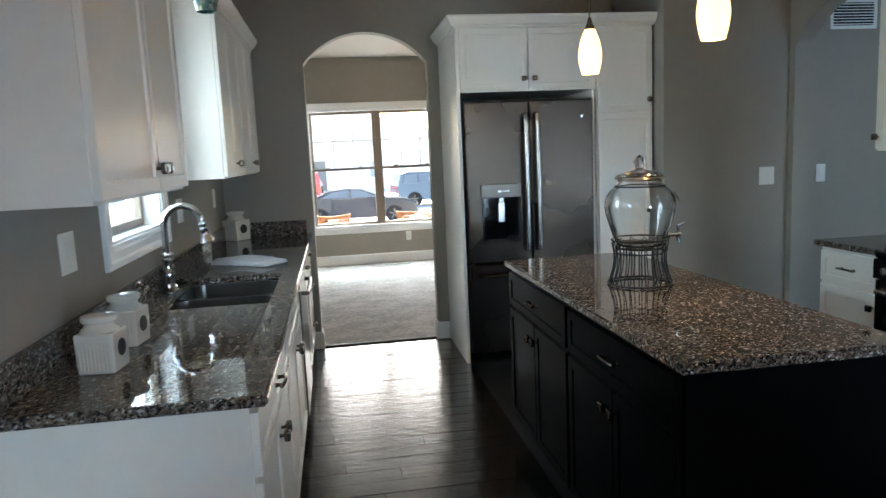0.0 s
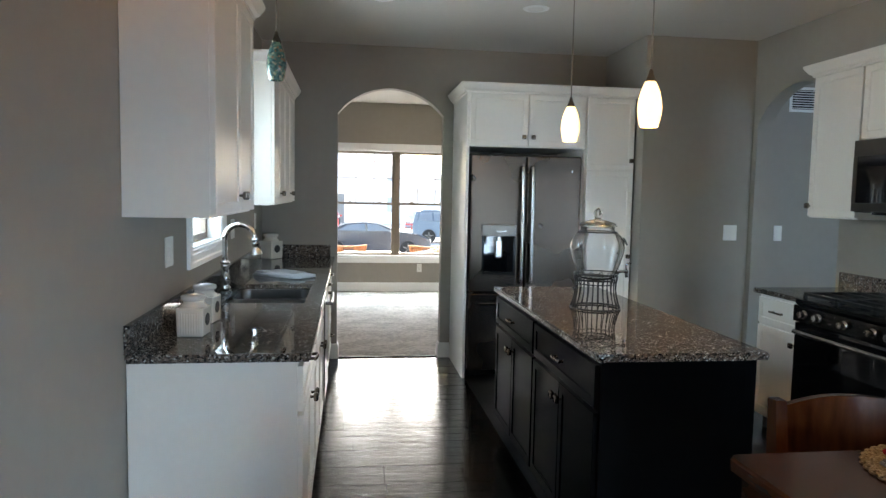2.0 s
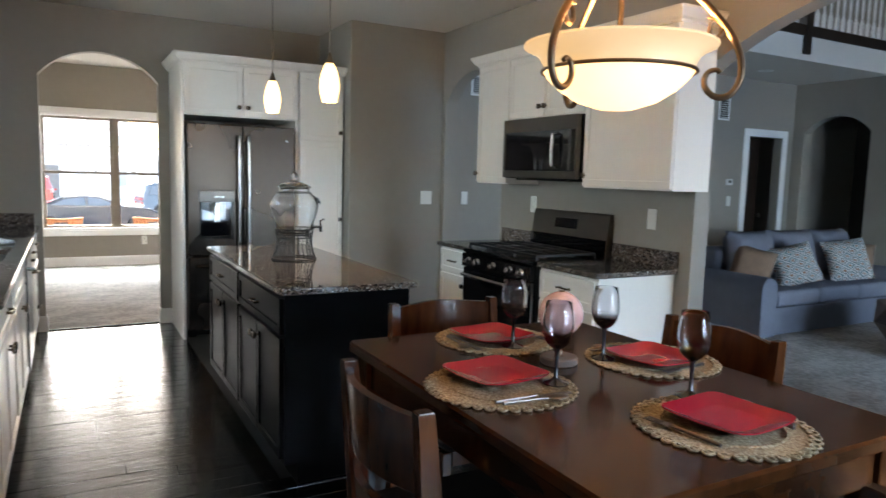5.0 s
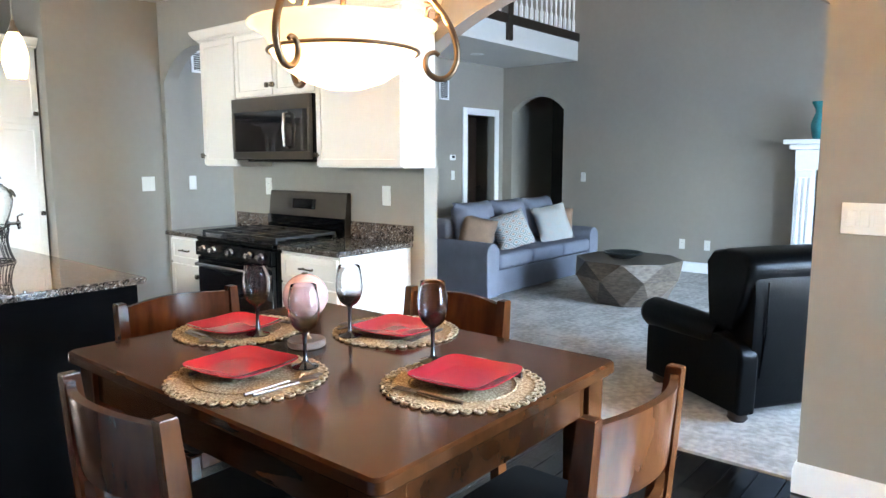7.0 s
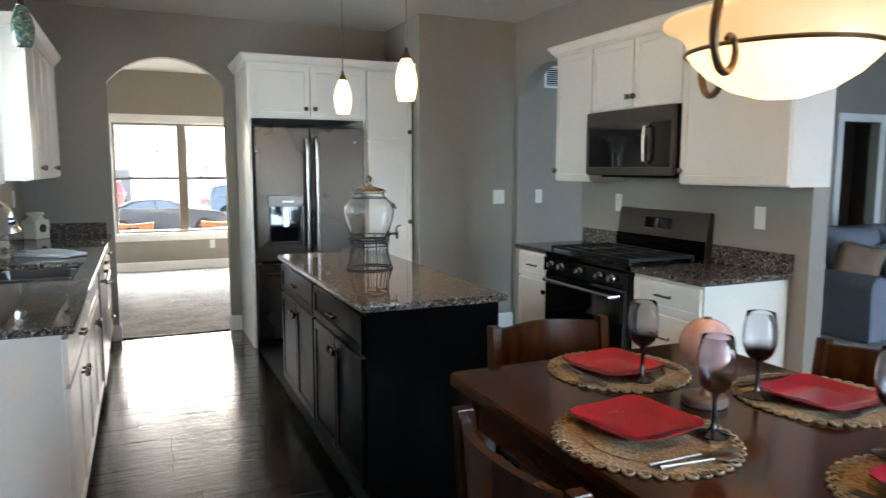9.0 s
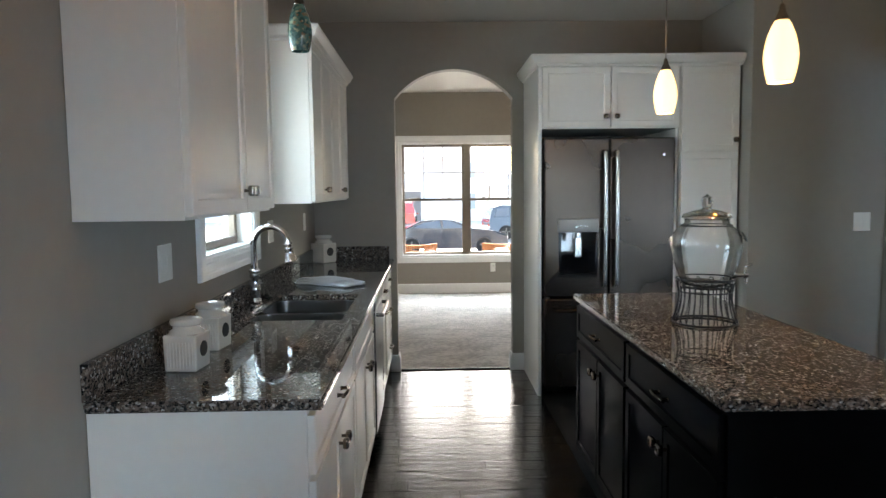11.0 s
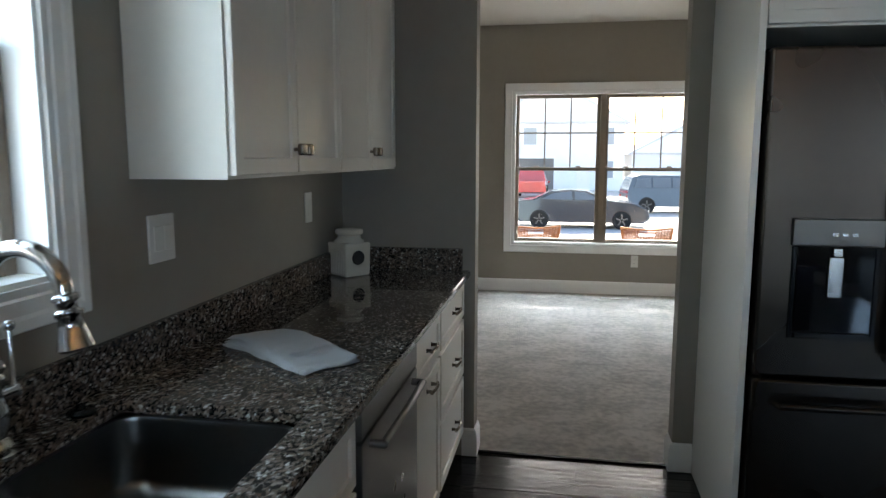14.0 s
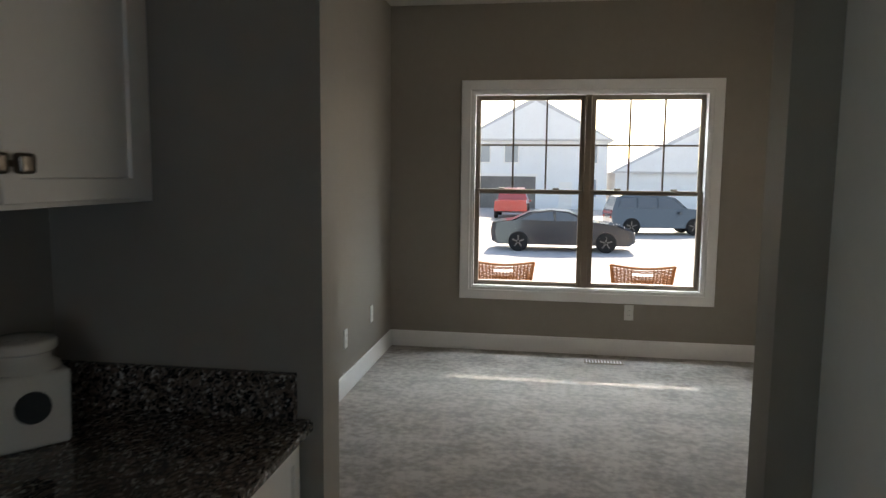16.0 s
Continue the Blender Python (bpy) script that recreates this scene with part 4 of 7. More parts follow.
# ---- dining table and chairs ----
tb = thing("dining_table", "dark red-brown counter-height wooden dining table", "table", (1.82, 0.285, 0))
TX0, TX1, TY0, TY1, TZ = 1.37, 2.27, -0.33, 0.90, 0.9


def rounded_slab(x0, y0, x1, y1, z0, z1, r, n=6, edge=0.006):
    """A board with rounded corners and eased edges."""
    bm = bmesh.new()
    rows = []
    for inset, z in ((edge, z0), (0, z0 + edge), (0, z1 - edge), (edge, z1)):
        rr, row = max(r - inset, 0.001), []
        for cx, cy, a0 in ((x1 - r, y1 - r, 0), (x0 + r, y1 - r, 90), (x0 + r, y0 + r, 180), (x1 - r, y0 + r, 270)):
            for i in range(n + 1):
                a = radians(a0 + 90 * i / n)
                row.append(bm.verts.new((cx + rr * math.cos(a), cy + rr * math.sin(a), z)))
        rows.append(row)
    for a, b in zip(rows, rows[1:]):
        k = len(a)
        for i in range(k):
            bm.faces.new((a[i], a[(i + 1) % k], b[(i + 1) % k], b[i]))
    bm.faces.new(rows[0]), bm.faces.new(rows[-1])
    return bm


part("tabletop", rounded_slab(TX0, TY0, TX1, TY1, TZ - 0.035, TZ, 0.025), TABLEWOOD, tb)
for q in ((TX0 + 0.05, TY0 + 0.04, TX1 - 0.05, TY0 + 0.065), (TX0 + 0.05, TY1 - 0.065, TX1 - 0.05, TY1 - 0.04), (TX0 + 0.04, TY0 + 0.066, TX0 + 0.065, TY1 - 0.066), (TX1 - 0.065, TY0 + 0.066, TX1 - 0.04, TY1 - 0.066)):
    part("apron", box(q[0], q[1], TZ - 0.135, q[2], q[3], TZ - 0.0355, 0.003), TABLEWOOD, tb)
for x in (TX0 + 0.065, TX1 - 0.065):
    for y in (TY0 + 0.065, TY1 - 0.065):
        bm = bmesh.new()
        bx(bm, x - 0.04, y - 0.04, 0.0, x + 0.04, y + 0.04, TZ - 0.036, 0.005, 2)
        for v in bm.verts:
            if v.co.z < 0.3:
                v.co.x = x + (v.co.x - x) * 0.7
                v.co.y = y + (v.co.y - y) * 0.7
        part("leg", bm, TABLEWOOD, tb)


def chair():
    """A counter-height chair that looks towards +y, its back at y = 0."""
    c = thing("dining_chair", "red-brown wooden counter chair with a black seat pad", "chair", (0, 0, 0), "chairs round the table")
    W, H = 0.44, 0.97

    def slat(z0, z1, bow, t=0.02):
        bm = bmesh.new()
        rows = []
        n = 12
        for i in range(n + 1):
            f = i / n
            x = -W / 2 + 0.022 + (W - 0.044) * f
            y = -bow * math.sin(math.pi * f) + 0.012
            lean = [-(z - 0.6) * 0.09 for z in (z0, z1)]
            top = z1 - 0.004 * math.cos(2 * math.pi * f)
            rows.append([bm.verts.new((x, y + lean[0] - t / 2, z0)), bm.verts.new((x, y + lean[0] + t / 2, z0)), bm.verts.new((x, y + lean[1] + t / 2, top)), bm.verts.new((x, y + lean[1] - t / 2, top))])
        for a, b in zip(rows, rows[1:]):
            for k in range(4):
                bm.faces.new((a[k], a[(k + 1) % 4], b[(k + 1) % 4], b[k]))
        bm.faces.new(rows[0]), bm.faces.new(rows[-1])
        return bm
    part("top_slat", slat(0.79, H - 0.012, 0.05), CHAIRWOOD, c)
    part("lower_slat", slat(0.675, 0.725, 0.05), CHAIRWOOD, c)
    for s in (-1, 1):
        x = s * (W / 2 - 0.016)
        bm = bmesh.new()
        rows = []
        for z, w, d in ((0.0, 0.03, 0.032), (0.3, 0.034, 0.042), (0.6, 0.036, 0.05), (0.78, 0.034, 0.046), (H - 0.004, 0.03, 0.036), (H, 0.026, 0.032)):
            y = 0.012 - (0.09 * (z - 0.6) if z > 0.6 else 0.05 * (0.6 - z))
            rows.append([bm.verts.new((x + a * w / 2, y + b * d / 2, z)) for a, b in ((-1, -1), (1, -1), (1, 1), (-1, 1))])
        for a, b in zip(rows, rows[1:]):
            for k in range(4):
                bm.faces.new((a[k], a[(k + 1) % 4], b[(k + 1) % 4], b[k]))
        bm.faces.new(rows[0]), bm.faces.new(rows[-1])
        part("back_post", bm, CHAIRWOOD, c)
        part("front_leg", box(x - 0.018, 0.36, 0, x + 0.018, 0.396, 0.575, 0.004), CHAIRWOOD, c)
        part("side_stretcher", box(x - 0.009, 0.03, 0.2, x + 0.009, 0.36, 0.235, 0.003), CHAIRWOOD, c)
        part("side_rail", box(x - 0.01, 0.03, 0.525, x + 0.01, 0.36, 0.575, 0.003), CHAIRWOOD, c)
    part("front_stretcher", box(-W / 2 + 0.035, 0.37, 0.25, W / 2 - 0.035, 0.39, 0.285, 0.003), CHAIRWOOD, c)
    part("front_rail", box(-W / 2 + 0.035, 0.372, 0.525, W / 2 - 0.035, 0.392, 0.575, 0.003), CHAIRWOOD, c)
    pad = rounded_slab(-W / 2 + 0.005, 0.02, W / 2 - 0.005, 0.41, 0.576, 0.615, 0.04, edge=0.014)
    part("seat", pad, SEATPAD, c, "black upholstered seat pad")
    return c


ch = chair()
ch.matrix_basis = rz(-90, (1.225, 0.245, 0))
copy_thing(ch, rz(180, (1.815, 1.055, 0)))
copy_thing(ch, rz(90, (2.415, 0.355, 0)))
copy_thing(ch, rz(0, (1.895, -0.53, 0)))

# ---- table settings ----
def cord_loops(bm, count, radius, long, wide, r, z, off=0.0):
    """A round of small cord loops, as crocheted at a mat's edge."""
    for i in range(count):
        a = 2 * math.pi * (i + off) / count
        out, side = Vector((math.cos(a), math.sin(a), 0)), Vector((-math.sin(a), math.cos(a), 0))
        rows = []
        n, k = 9, 5
        for p in range(n):
            u = 2 * math.pi * p / n
            c = out * (radius + long * math.cos(u)) + side * wide * math.sin(u) + Vector((0, 0, z))
            d = (out * long * math.cos(u) + side * wide * math.sin(u)).normalized()
            rows.append([bm.verts.new(c + d * r * math.cos(2 * math.pi * q / k) + Vector((0, 0, r * math.sin(2 * math.pi * q / k)))) for q in range(k)])
        for p in range(n):
            for q in range(k):
                bm.faces.new((rows[p][q], rows[(p + 1) % n][q], rows[(p + 1) % n][(q + 1) % k], rows[p][(q + 1) % k]))
    return bm


def placemat(x, y, turn):
    o = thing("placemat", "round woven straw placemat with a looped lace edge", "placemat", (x, y, TZ), "placemats on the table")
    m = rz(turn, (x, y, TZ))
    bm = bmesh.new()
    n = 192
    rows = []
    for k in range(1, 17):
        f = k / 16
        row = []
        for i in range(n):
            a = 2 * math.pi * i / n
            r = 0.172 * f + (0.012 * ((f - 0.8) / 0.2) * abs(math.sin(a * 20 + 0.4 * math.sin(a * 5))) if f > 0.8 else 0)
            row.append(bm.verts.new((r * math.cos(a), r * math.sin(a), 0.0032 + 0.0011 * math.cos(k * math.pi) + 0.0009 * math.cos(a * 48 + k * 1.3))))
        rows.append(row)
    rows.append([bm.verts.new((v.co.x, v.co.y, 0.0006)) for v in rows[-1]])
    for a, b in zip(rows, rows[1:]):
        for i in range(n):
            bm.faces.new((a[i], a[(i + 1) % n], b[(i + 1) % n], b[i]))
    bm.faces.new(rows[0]), bm.faces.new(rows[-1])
    part("weave", bm, STRAW, o, m=m, smooth=30)
    part("braid", ring(bmesh.new(), (0, 0, 0.0042), 0.128, 0.0028, 96, 6), STRAW, o, m=m, smooth=80)
    edge = part("lace_edge", cord_loops(bmesh.new(), 40, 0.182, 0.0115, 0.0105, 0.0032, 0.0036, 0.5), STRAW, o, m=m, smooth=80)
    tagged(edge, kind="stuff")
    return o


def plate(x, y, turn):
    o = thing("dinner_plate", "glossy red square plate with rounded corners", "plate", (x, y, TZ + 0.007), "plates on the table")
    bm = bmesh.new()
    rows = []
    n = 48
    for s, z in ((0.3, 0.006), (0.6, 0.006), (0.68, 0.008), (0.97, 0.02), (1.0, 0.0205), (1.0, 0.018), (0.66, 0.002), (0.6, 0.0)):
        row = []
        for i in range(n):
            a = 2 * math.pi * i / n
            p = 6.0 if s > 0.65 else 3.5
            q = (abs(math.cos(a)) ** p + abs(math.sin(a)) ** p) ** (-1 / p)
            r = 0.112 * s * q
            zz = z + (0.0035 * (q - 1) / 0.3 if s > 0.9 else 0)
            row.append(bm.verts.new((r * math.cos(a), r * math.sin(a), zz)))
        rows.append(row)
    for a, b in zip(rows, rows[1:]):
        for i in range(n):
            bm.faces.new((a[i], a[(i + 1) % n], b[(i + 1) % n], b[i]))
    bm.faces.new(rows[0]), bm.faces.new(rows[-1])
    part("dish", bm, RED, o, m=rz(turn, (x, y, TZ + 0.007)), smooth=60)


GOBLET = [(0.0, 0.0), (0.034, 0.0), (0.035, 0.003), (0.014, 0.009), (0.0064, 0.017), (0.005, 0.05), (0.0056, 0.08), (0.009, 0.09)]


def goblet(x, y):
    o = thing("wine_glass", "stemmed wine glass with smoked black base and clear rim", "glass", (x, y, TZ + 0.006), "wine glasses on the table")
    z = TZ + 0.006
    part("stem", lathe(bmesh.new(), GOBLET, (x, y, z), 24), SMOKE, o, "opaque smoked black stem and foot", smooth=60)
    outer = [(0.009, 0.09), (0.022, 0.099), (0.029, 0.107), (0.032, 0.112)]
    inner = [(0.0302, 0.1115), (0.02, 0.103), (0.01, 0.099), (0.0, 0.098)]
    part("lower_bowl", lathe(bmesh.new(), outer + inner, (x, y, z), 28), FADE, o, "dark smoked lower bowl", smooth=60)
    outer = [(0.032, 0.1122), (0.0385, 0.132), (0.04, 0.15), (0.039, 0.17), (0.036, 0.19), (0.0325, 0.212), (0.0316, 0.2125), (0.0346, 0.19), (0.0376, 0.17), (0.0386, 0.15), (0.037, 0.132), (0.0302, 0.1122)]
    part("upper_bowl", lathe(bmesh.new(), outer + outer[:1], (x, y, z), 28), FADE, o, "smoky glass fading to a clear rim", smooth=60)


def cutlery(kind, x, y, turn):
    o = thing(kind, {"fork": "steel fork lying on the placemat", "table_knife": "steel table knife lying on the placemat", "spoon": "steel spoon lying on the placemat"}[kind], "cutlery", (x, y, TZ + 0.007), "cutlery on the table")
    m = rz(turn, (x, y, TZ + 0.0085))
    bm = bmesh.new()
    tube(bm, [(0, -0.09, 0), (0, -0.03, 0.0015), (0, 0.03, 0.003)], [0.0045, 0.0035, 0.003], 8)
    part("handle", bm, CUTLERY, o, m=m)
    if kind == "spoon":
        bm = bmesh.new()
        bmesh.ops.create_uvsphere(bm, u_segments=16, v_segments=8, radius=1, matrix=Matrix.Translation((0, 0.055, 0.004)) @ Matrix.Diagonal((0.019, 0.028, 0.0045, 1)))
        part("bowl", bm, CUTLERY, o, m=m, smooth=80)
    elif kind == "fork":
        bm = bmesh.new()
        bx(bm, -0.011, 0.028, 0.002, 0.011, 0.05, 0.0045, 0.001)
        part("neck", bm, CUTLERY, o, m=m)
        for k in range(4):
            part("tine", box(-0.011 + k * 0.0062, 0.05, 0.002, -0.0085 + k * 0.0062, 0.09, 0.0045), CUTLERY, o, m=m)
    else:
        bm = bmesh.new()
        bx(bm, -0.004, 0.028, -0.001, 0.011, 0.12, 0.0025, 0.001)
        part("blade", bm, CUTLERY, o, m=m)


FADE = material("smoke_to_clear_glass", (0.8, 0.79, 0.83), 0.01, trans=1.0, ior=1.38)
nt = FADE.node_tree
tc = nt.nodes.new("ShaderNodeTexCoord")
sep = nt.nodes.new("ShaderNodeSeparateXYZ")
nt.links.new(tc.outputs["Object"], sep.inputs[0])
nt.links.new(ramp_node(nt, math_node(nt, 'MULTIPLY', sep.outputs[2], value=4.0), [(0.37, (0.006, 0.004, 0.005)), (0.45, (0.06, 0.035, 0.035)), (0.51, (0.6, 0.57, 0.58)), (0.56, (0.93, 0.93, 0.95))]), nt.nodes["Principled BSDF"].inputs["Base Color"])
CUTLERY = material("stainless_cutlery", (0.13, 0.11, 0.1), 0.42, metal=1.0, vary=0.15, scale=40)
for mx, my, turn, px_, py_, gx, gy in ((1.555, 0.3, -90, 1.575, 0.355, 1.692, 0.25), (1.812, 0.72, 180, 1.80, 0.725, 1.806, 0.612), (2.115, 0.335, 90, 2.1, 0.315, 1.975, 0.39), (1.85, -0.135, 0, 1.87, -0.13, 1.935, 0.03)):
    placemat(mx, my, turn)
    plate(px_, py_, turn + 6)
    goblet(gx, gy)
    m = rz(turn, (mx, my, 0))
    for kind, dx, dy, a in (("fork", -0.125, 0.0, 8), ("table_knife", 0.122, 0.0, -3), ("spoon", 0.146, 0.01, -8)):
        p = m @ Vector((dx, dy, 0))
        cutlery(kind, p.x, p.y, turn + a)

# globe on its stand
gl = thing("decorative_globe", "mottled rose globe on a washed wooden base", "globe", (1.835, 0.42, TZ))
part("base", lathe(bmesh.new(), [(0.0, 0.0), (0.05, 0.0), (0.054, 0.004), (0.054, 0.018), (0.05, 0.022), (0.0, 0.022)], (1.835, 0.42, TZ), 28), material("washed_wood_base", (0.17, 0.12, 0.1), 0.5, vary=0.3, scale=20), gl, "round washed wooden base")
GZ = TZ + 0.145
part("stem", lathe(bmesh.new(), [(0.016, 0.022), (0.009, 0.03), (0.007, 0.05), (0.011, 0.075), (0.018, 0.086)], (1.835, 0.42, TZ), 16), BRONZE, gl, "short bronze stem")
bm = bmesh.new()
bmesh.ops.create_uvsphere(bm, u_segments=32, v_segments=18, radius=0.064, matrix=Matrix.Translation((1.835, 0.42, GZ)))
globe_mat = material("rose_globe", (0.62, 0.38, 0.36), 0.22, vary=0.4, scale=26, metal=0.0, coat=0.4)
part("ball", bm, globe_mat, gl, "rose-gold map ball", smooth=80)
part("cap", lathe(bmesh.new(), [(0.01, 0.0), (0.009, 0.004), (0.0, 0.006)], (1.835, 0.42, GZ + 0.0635), 12), BRONZE, gl)

# ---- lamps ----
BOWLGLASS = material("lit_alabaster_glass", (0.8, 0.7, 0.55), 0.3, emit=(1.0, 0.6, 0.25), emit_strength=0.36)
# weaker glow set here because the bulbs light the rim less than the bowl
RIMGLASS = material("dim_lit_amber_rim_glass", (0.8, 0.68, 0.5), 0.25, emit=(1.0, 0.68, 0.34), emit_strength=0.085)
PENDGLASS = material("lit_amber_art_glass", (0.8, 0.6, 0.35), 0.25, emit=(1.0, 0.6, 0.22), emit_strength=0.56)
BULB = material("lit_bulb", (0.9, 0.8, 0.6), 0.4, emit=(1.0, 0.58, 0.24), emit_strength=11.5)
CX, CY, CZ = 1.89, 0.30, 1.612
cl = thing("chandelier", "bronze scroll-arm chandelier with a lit alabaster bowl", "chandelier", (CX, CY, CZ))
part("bowl", lathe(bmesh.new(), [(0, 0.0), (0.0475, 0.004), (0.1045, 0.022), (0.152, 0.052), (0.1852, 0.085), (0.1947, 0.1), (0.1805, 0.1), (0.1795, 0.095), (0.1425, 0.06), (0.095, 0.032), (0, 0.012)], (CX, CY, CZ), 48), BOWLGLASS, cl, "lit frosted alabaster bowl", smooth=60)
part("rim", lathe(bmesh.new(), [(0.1947, 0.1005), (0.1966, 0.12), (0.2109, 0.142), (0.2356, 0.158), (0.2489, 0.163), (0.2489, 0.169), (0.2327, 0.167), (0.2042, 0.15), (0.1872, 0.12), (0.1807, 0.1005), (0.1947, 0.1005)], (CX, CY, CZ), 48), RIMGLASS, cl, "flared amber glass rim, glowing less than the bowl", smooth=60)
for k in range(3):
    a0 = radians(18 + 120 * k)
    bm = bmesh.new()
    bmesh.ops.create_uvsphere(bm, u_segments=14, v_segments=8, radius=0.03, matrix=Matrix.Translation((CX + 0.085 * math.cos(a0), CY + 0.085 * math.sin(a0), CZ + 0.062)))
    part("bulb", bm, BULB, cl, "lit round bulb inside the bowl", smooth=80)
part("band", ring(bmesh.new(), (CX, CY, CZ + 0.1), 0.199, 0.005, 48), BRONZE, cl, "bronze band")
part("stem", lathe(bmesh.new(), [(0.0, 0.6), (0.012, 0.6), (0.008, 0.58), (0.008, 0.1), (0.02, 0.09), (0.02, 0.06), (0.0, 0.055)][::-1], (CX, CY, CZ), 12), BRONZE, cl)
part("hub", lathe(bmesh.new(), [(0.0, 0.54), (0.03, 0.545), (0.045, 0.57), (0.03, 0.6), (0.014, 0.62), (0.01, 0.66), (0.01, 1.08), (0.065, 1.1), (0.07, 1.137), (0.0, 1.138)], (CX, CY, CZ), 20), BRONZE, cl, "bronze hub, rod and ceiling canopy")
for k in range(3):
    a0 = radians(-42 + 120 * k)
    d = Vector((math.cos(a0), math.sin(a0), 0))
    prof = [(0.03, 0.575), (0.05, 0.52), (0.09, 0.42), (0.15, 0.33), (0.22, 0.26), (0.27, 0.2), (0.3, 0.14), (0.305, 0.085), (0.285, 0.045), (0.255, 0.035), (0.228, 0.05), (0.218, 0.075), (0.225, 0.098), (0.245, 0.105), (0.258, 0.095)]
    pts = []
    for i in range(len(prof) - 1):
        for j in range(4):
            f = j / 4
            p0, p1, p2, p3 = (Vector(prof[max(i - 1, 0)]), Vector(prof[i]), Vector(prof[i + 1]), Vector(prof[min(i + 2, len(prof) - 1)]))
            q = 0.5 * ((2 * p1) + (p2 - p0) * f + (2 * p0 - 5 * p1 + 4 * p2 - p3) * f * f + (3 * p1 - p0 - 3 * p2 + p3) * f ** 3)
            pts.append((CX + d.x * q.x, CY + d.y * q.x, CZ + q.y))
    part("arm", tube(bmesh.new(), pts, [0.0095 - 0.004 * (i / len(pts)) ** 3 for i in range(len(pts))], 10), BRONZE, cl, "bronze scroll arm")
    curl = [(0.262, 0.212), (0.25, 0.19), (0.235, 0.185), (0.222, 0.198), (0.225, 0.22), (0.24, 0.23), (0.215, 0.236)]
    part("curl", tube(bmesh.new(), [(CX + d.x * r, CY + d.y * r, CZ + z) for r, z in curl], [0.007, 0.007, 0.006, 0.006, 0.006, 0.005, 0.003], 8), BRONZE, cl, "bronze leaf curl")


def pendant(x, y, z, glass, label, lit=True, h=0.2):
    p = thing("pendant_lamp", label, "lamp", (x, y, z), "island pendants" if lit else "")
    r = h / 0.2
    prof = [(0.038, 0.0), (0.046, 0.03), (0.052, 0.065), (0.053, 0.09), (0.049, 0.12), (0.041, 0.155), (0.029, 0.185), (0.02, 0.2), (0.017, 0.198), (0.026, 0.183), (0.038, 0.15), (0.046, 0.12), (0.05, 0.09), (0.049, 0.065), (0.043, 0.03), (0.035, 0.001)]
    part("shade", lathe(bmesh.new(), [(a * r, b * r) for a, b in prof] + [(prof[0][0] * r, 0)], (x, y, z), 28), glass, p, smooth=60)
    if lit:
        bm = bmesh.new()
        bmesh.ops.create_uvsphere(bm, u_segments=12, v_segments=8, radius=0.02, matrix=Matrix.Translation((x, y, z + 0.08)))
        part("bulb", bm, BULB, p, "lit round bulb inside the shade", smooth=80)
    part("socket", lathe(bmesh.new(), [(0.022, 0.0), (0.024, 0.004), (0.012, 0.03), (0.008, 0.05), (0.003, 0.055), (0.003, 0.06)], (x, y, z + 0.198 * r), 16), NICKEL, p, "dark nickel socket cap")
    zt = CEILZ
    part("cord", tube(bmesh.new(), [(x, y, z + 0.25 * r), (x, y, zt - 0.02)], 0.0035, 6), STEEL, p)
    part("canopy", lathe(bmesh.new(), [(0.004, -0.03), (0.02, -0.026), (0.055, -0.008), (0.06, 0.0), (0.0, 0.0)], (x, y, zt - 0.0005), 24), NICKEL, p)


pendant(1.765, 3.33, 1.795, PENDGLASS, "small lit amber glass pendant lamp over the island")
pendant(1.815, 2.38, 1.79, PENDGLASS, "small lit amber glass pendant lamp over the island")
GREENGLASS = material("green_mosaic_glass", (0.07, 0.13, 0.115), 0.15, coat=0.5)
nt = GREENGLASS.node_tree
tc = nt.nodes.new("ShaderNodeTexCoord")
chips = nt.nodes.new("ShaderNodeTexVoronoi")
chips.inputs["Scale"].default_value = 88
nt.links.new(tc.outputs["Object"], chips.inputs["Vector"])
sep = nt.nodes.new("ShaderNodeSeparateColor")
nt.links.new(chips.outputs["Color"], sep.inputs[0])
nt.links.new(ramp_node(nt, sep.outputs[0], [(0.0, (0.03, 0.085, 0.08)), (0.3, (0.055, 0.14, 0.125)), (0.55, (0.1, 0.19, 0.15)), (0.75, (0.22, 0.26, 0.18)), (0.92, (0.16, 0.13, 0.08))]), nt.nodes["Principled BSDF"].inputs["Base Color"])
nt.nodes["Color Ramp"].color_ramp.interpolation = 'CONSTANT'
pendant(0.15, 2.98, 2.02, GREENGLASS, "unlit green mosaic glass pendant over the sink", False, 0.185)
cd = thing("ceiling_canopy", "round dark bronze canopy plate on the ceiling", "lamp", (1.8, 3.47, 2.74))
part("plate", lathe(bmesh.new(), [(0.0, -0.035), (0.22, -0.035), (0.26, -0.03), (0.28, -0.015), (0.285, 0.0), (0.0, 0.0)], (1.8, 3.47, CEILZ - 0.0005), 40), DARKWOOD, cd)


def downlight(x, y, z):
    o = thing("recessed_downlight", "round recessed ceiling downlight, switched off", "lamp", (x, y, z), "recessed downlights")
    part("trim_ring", lathe(bmesh.new(), [(0.055, -0.001), (0.06, -0.006), (0.085, -0.005), (0.09, -0.0005)], (x, y, z), 28), TRIM, o)
    part("lens", lathe(bmesh.new(), [(0.0, -0.0025), (0.056, -0.0025)], (x, y, z), 24), PLASTIC, o)


downlight(0.713, 4.07, CEILZ)
downlight(1.757, 4.13, CEILZ)
downlight(7.78, 4.28, 2.74)

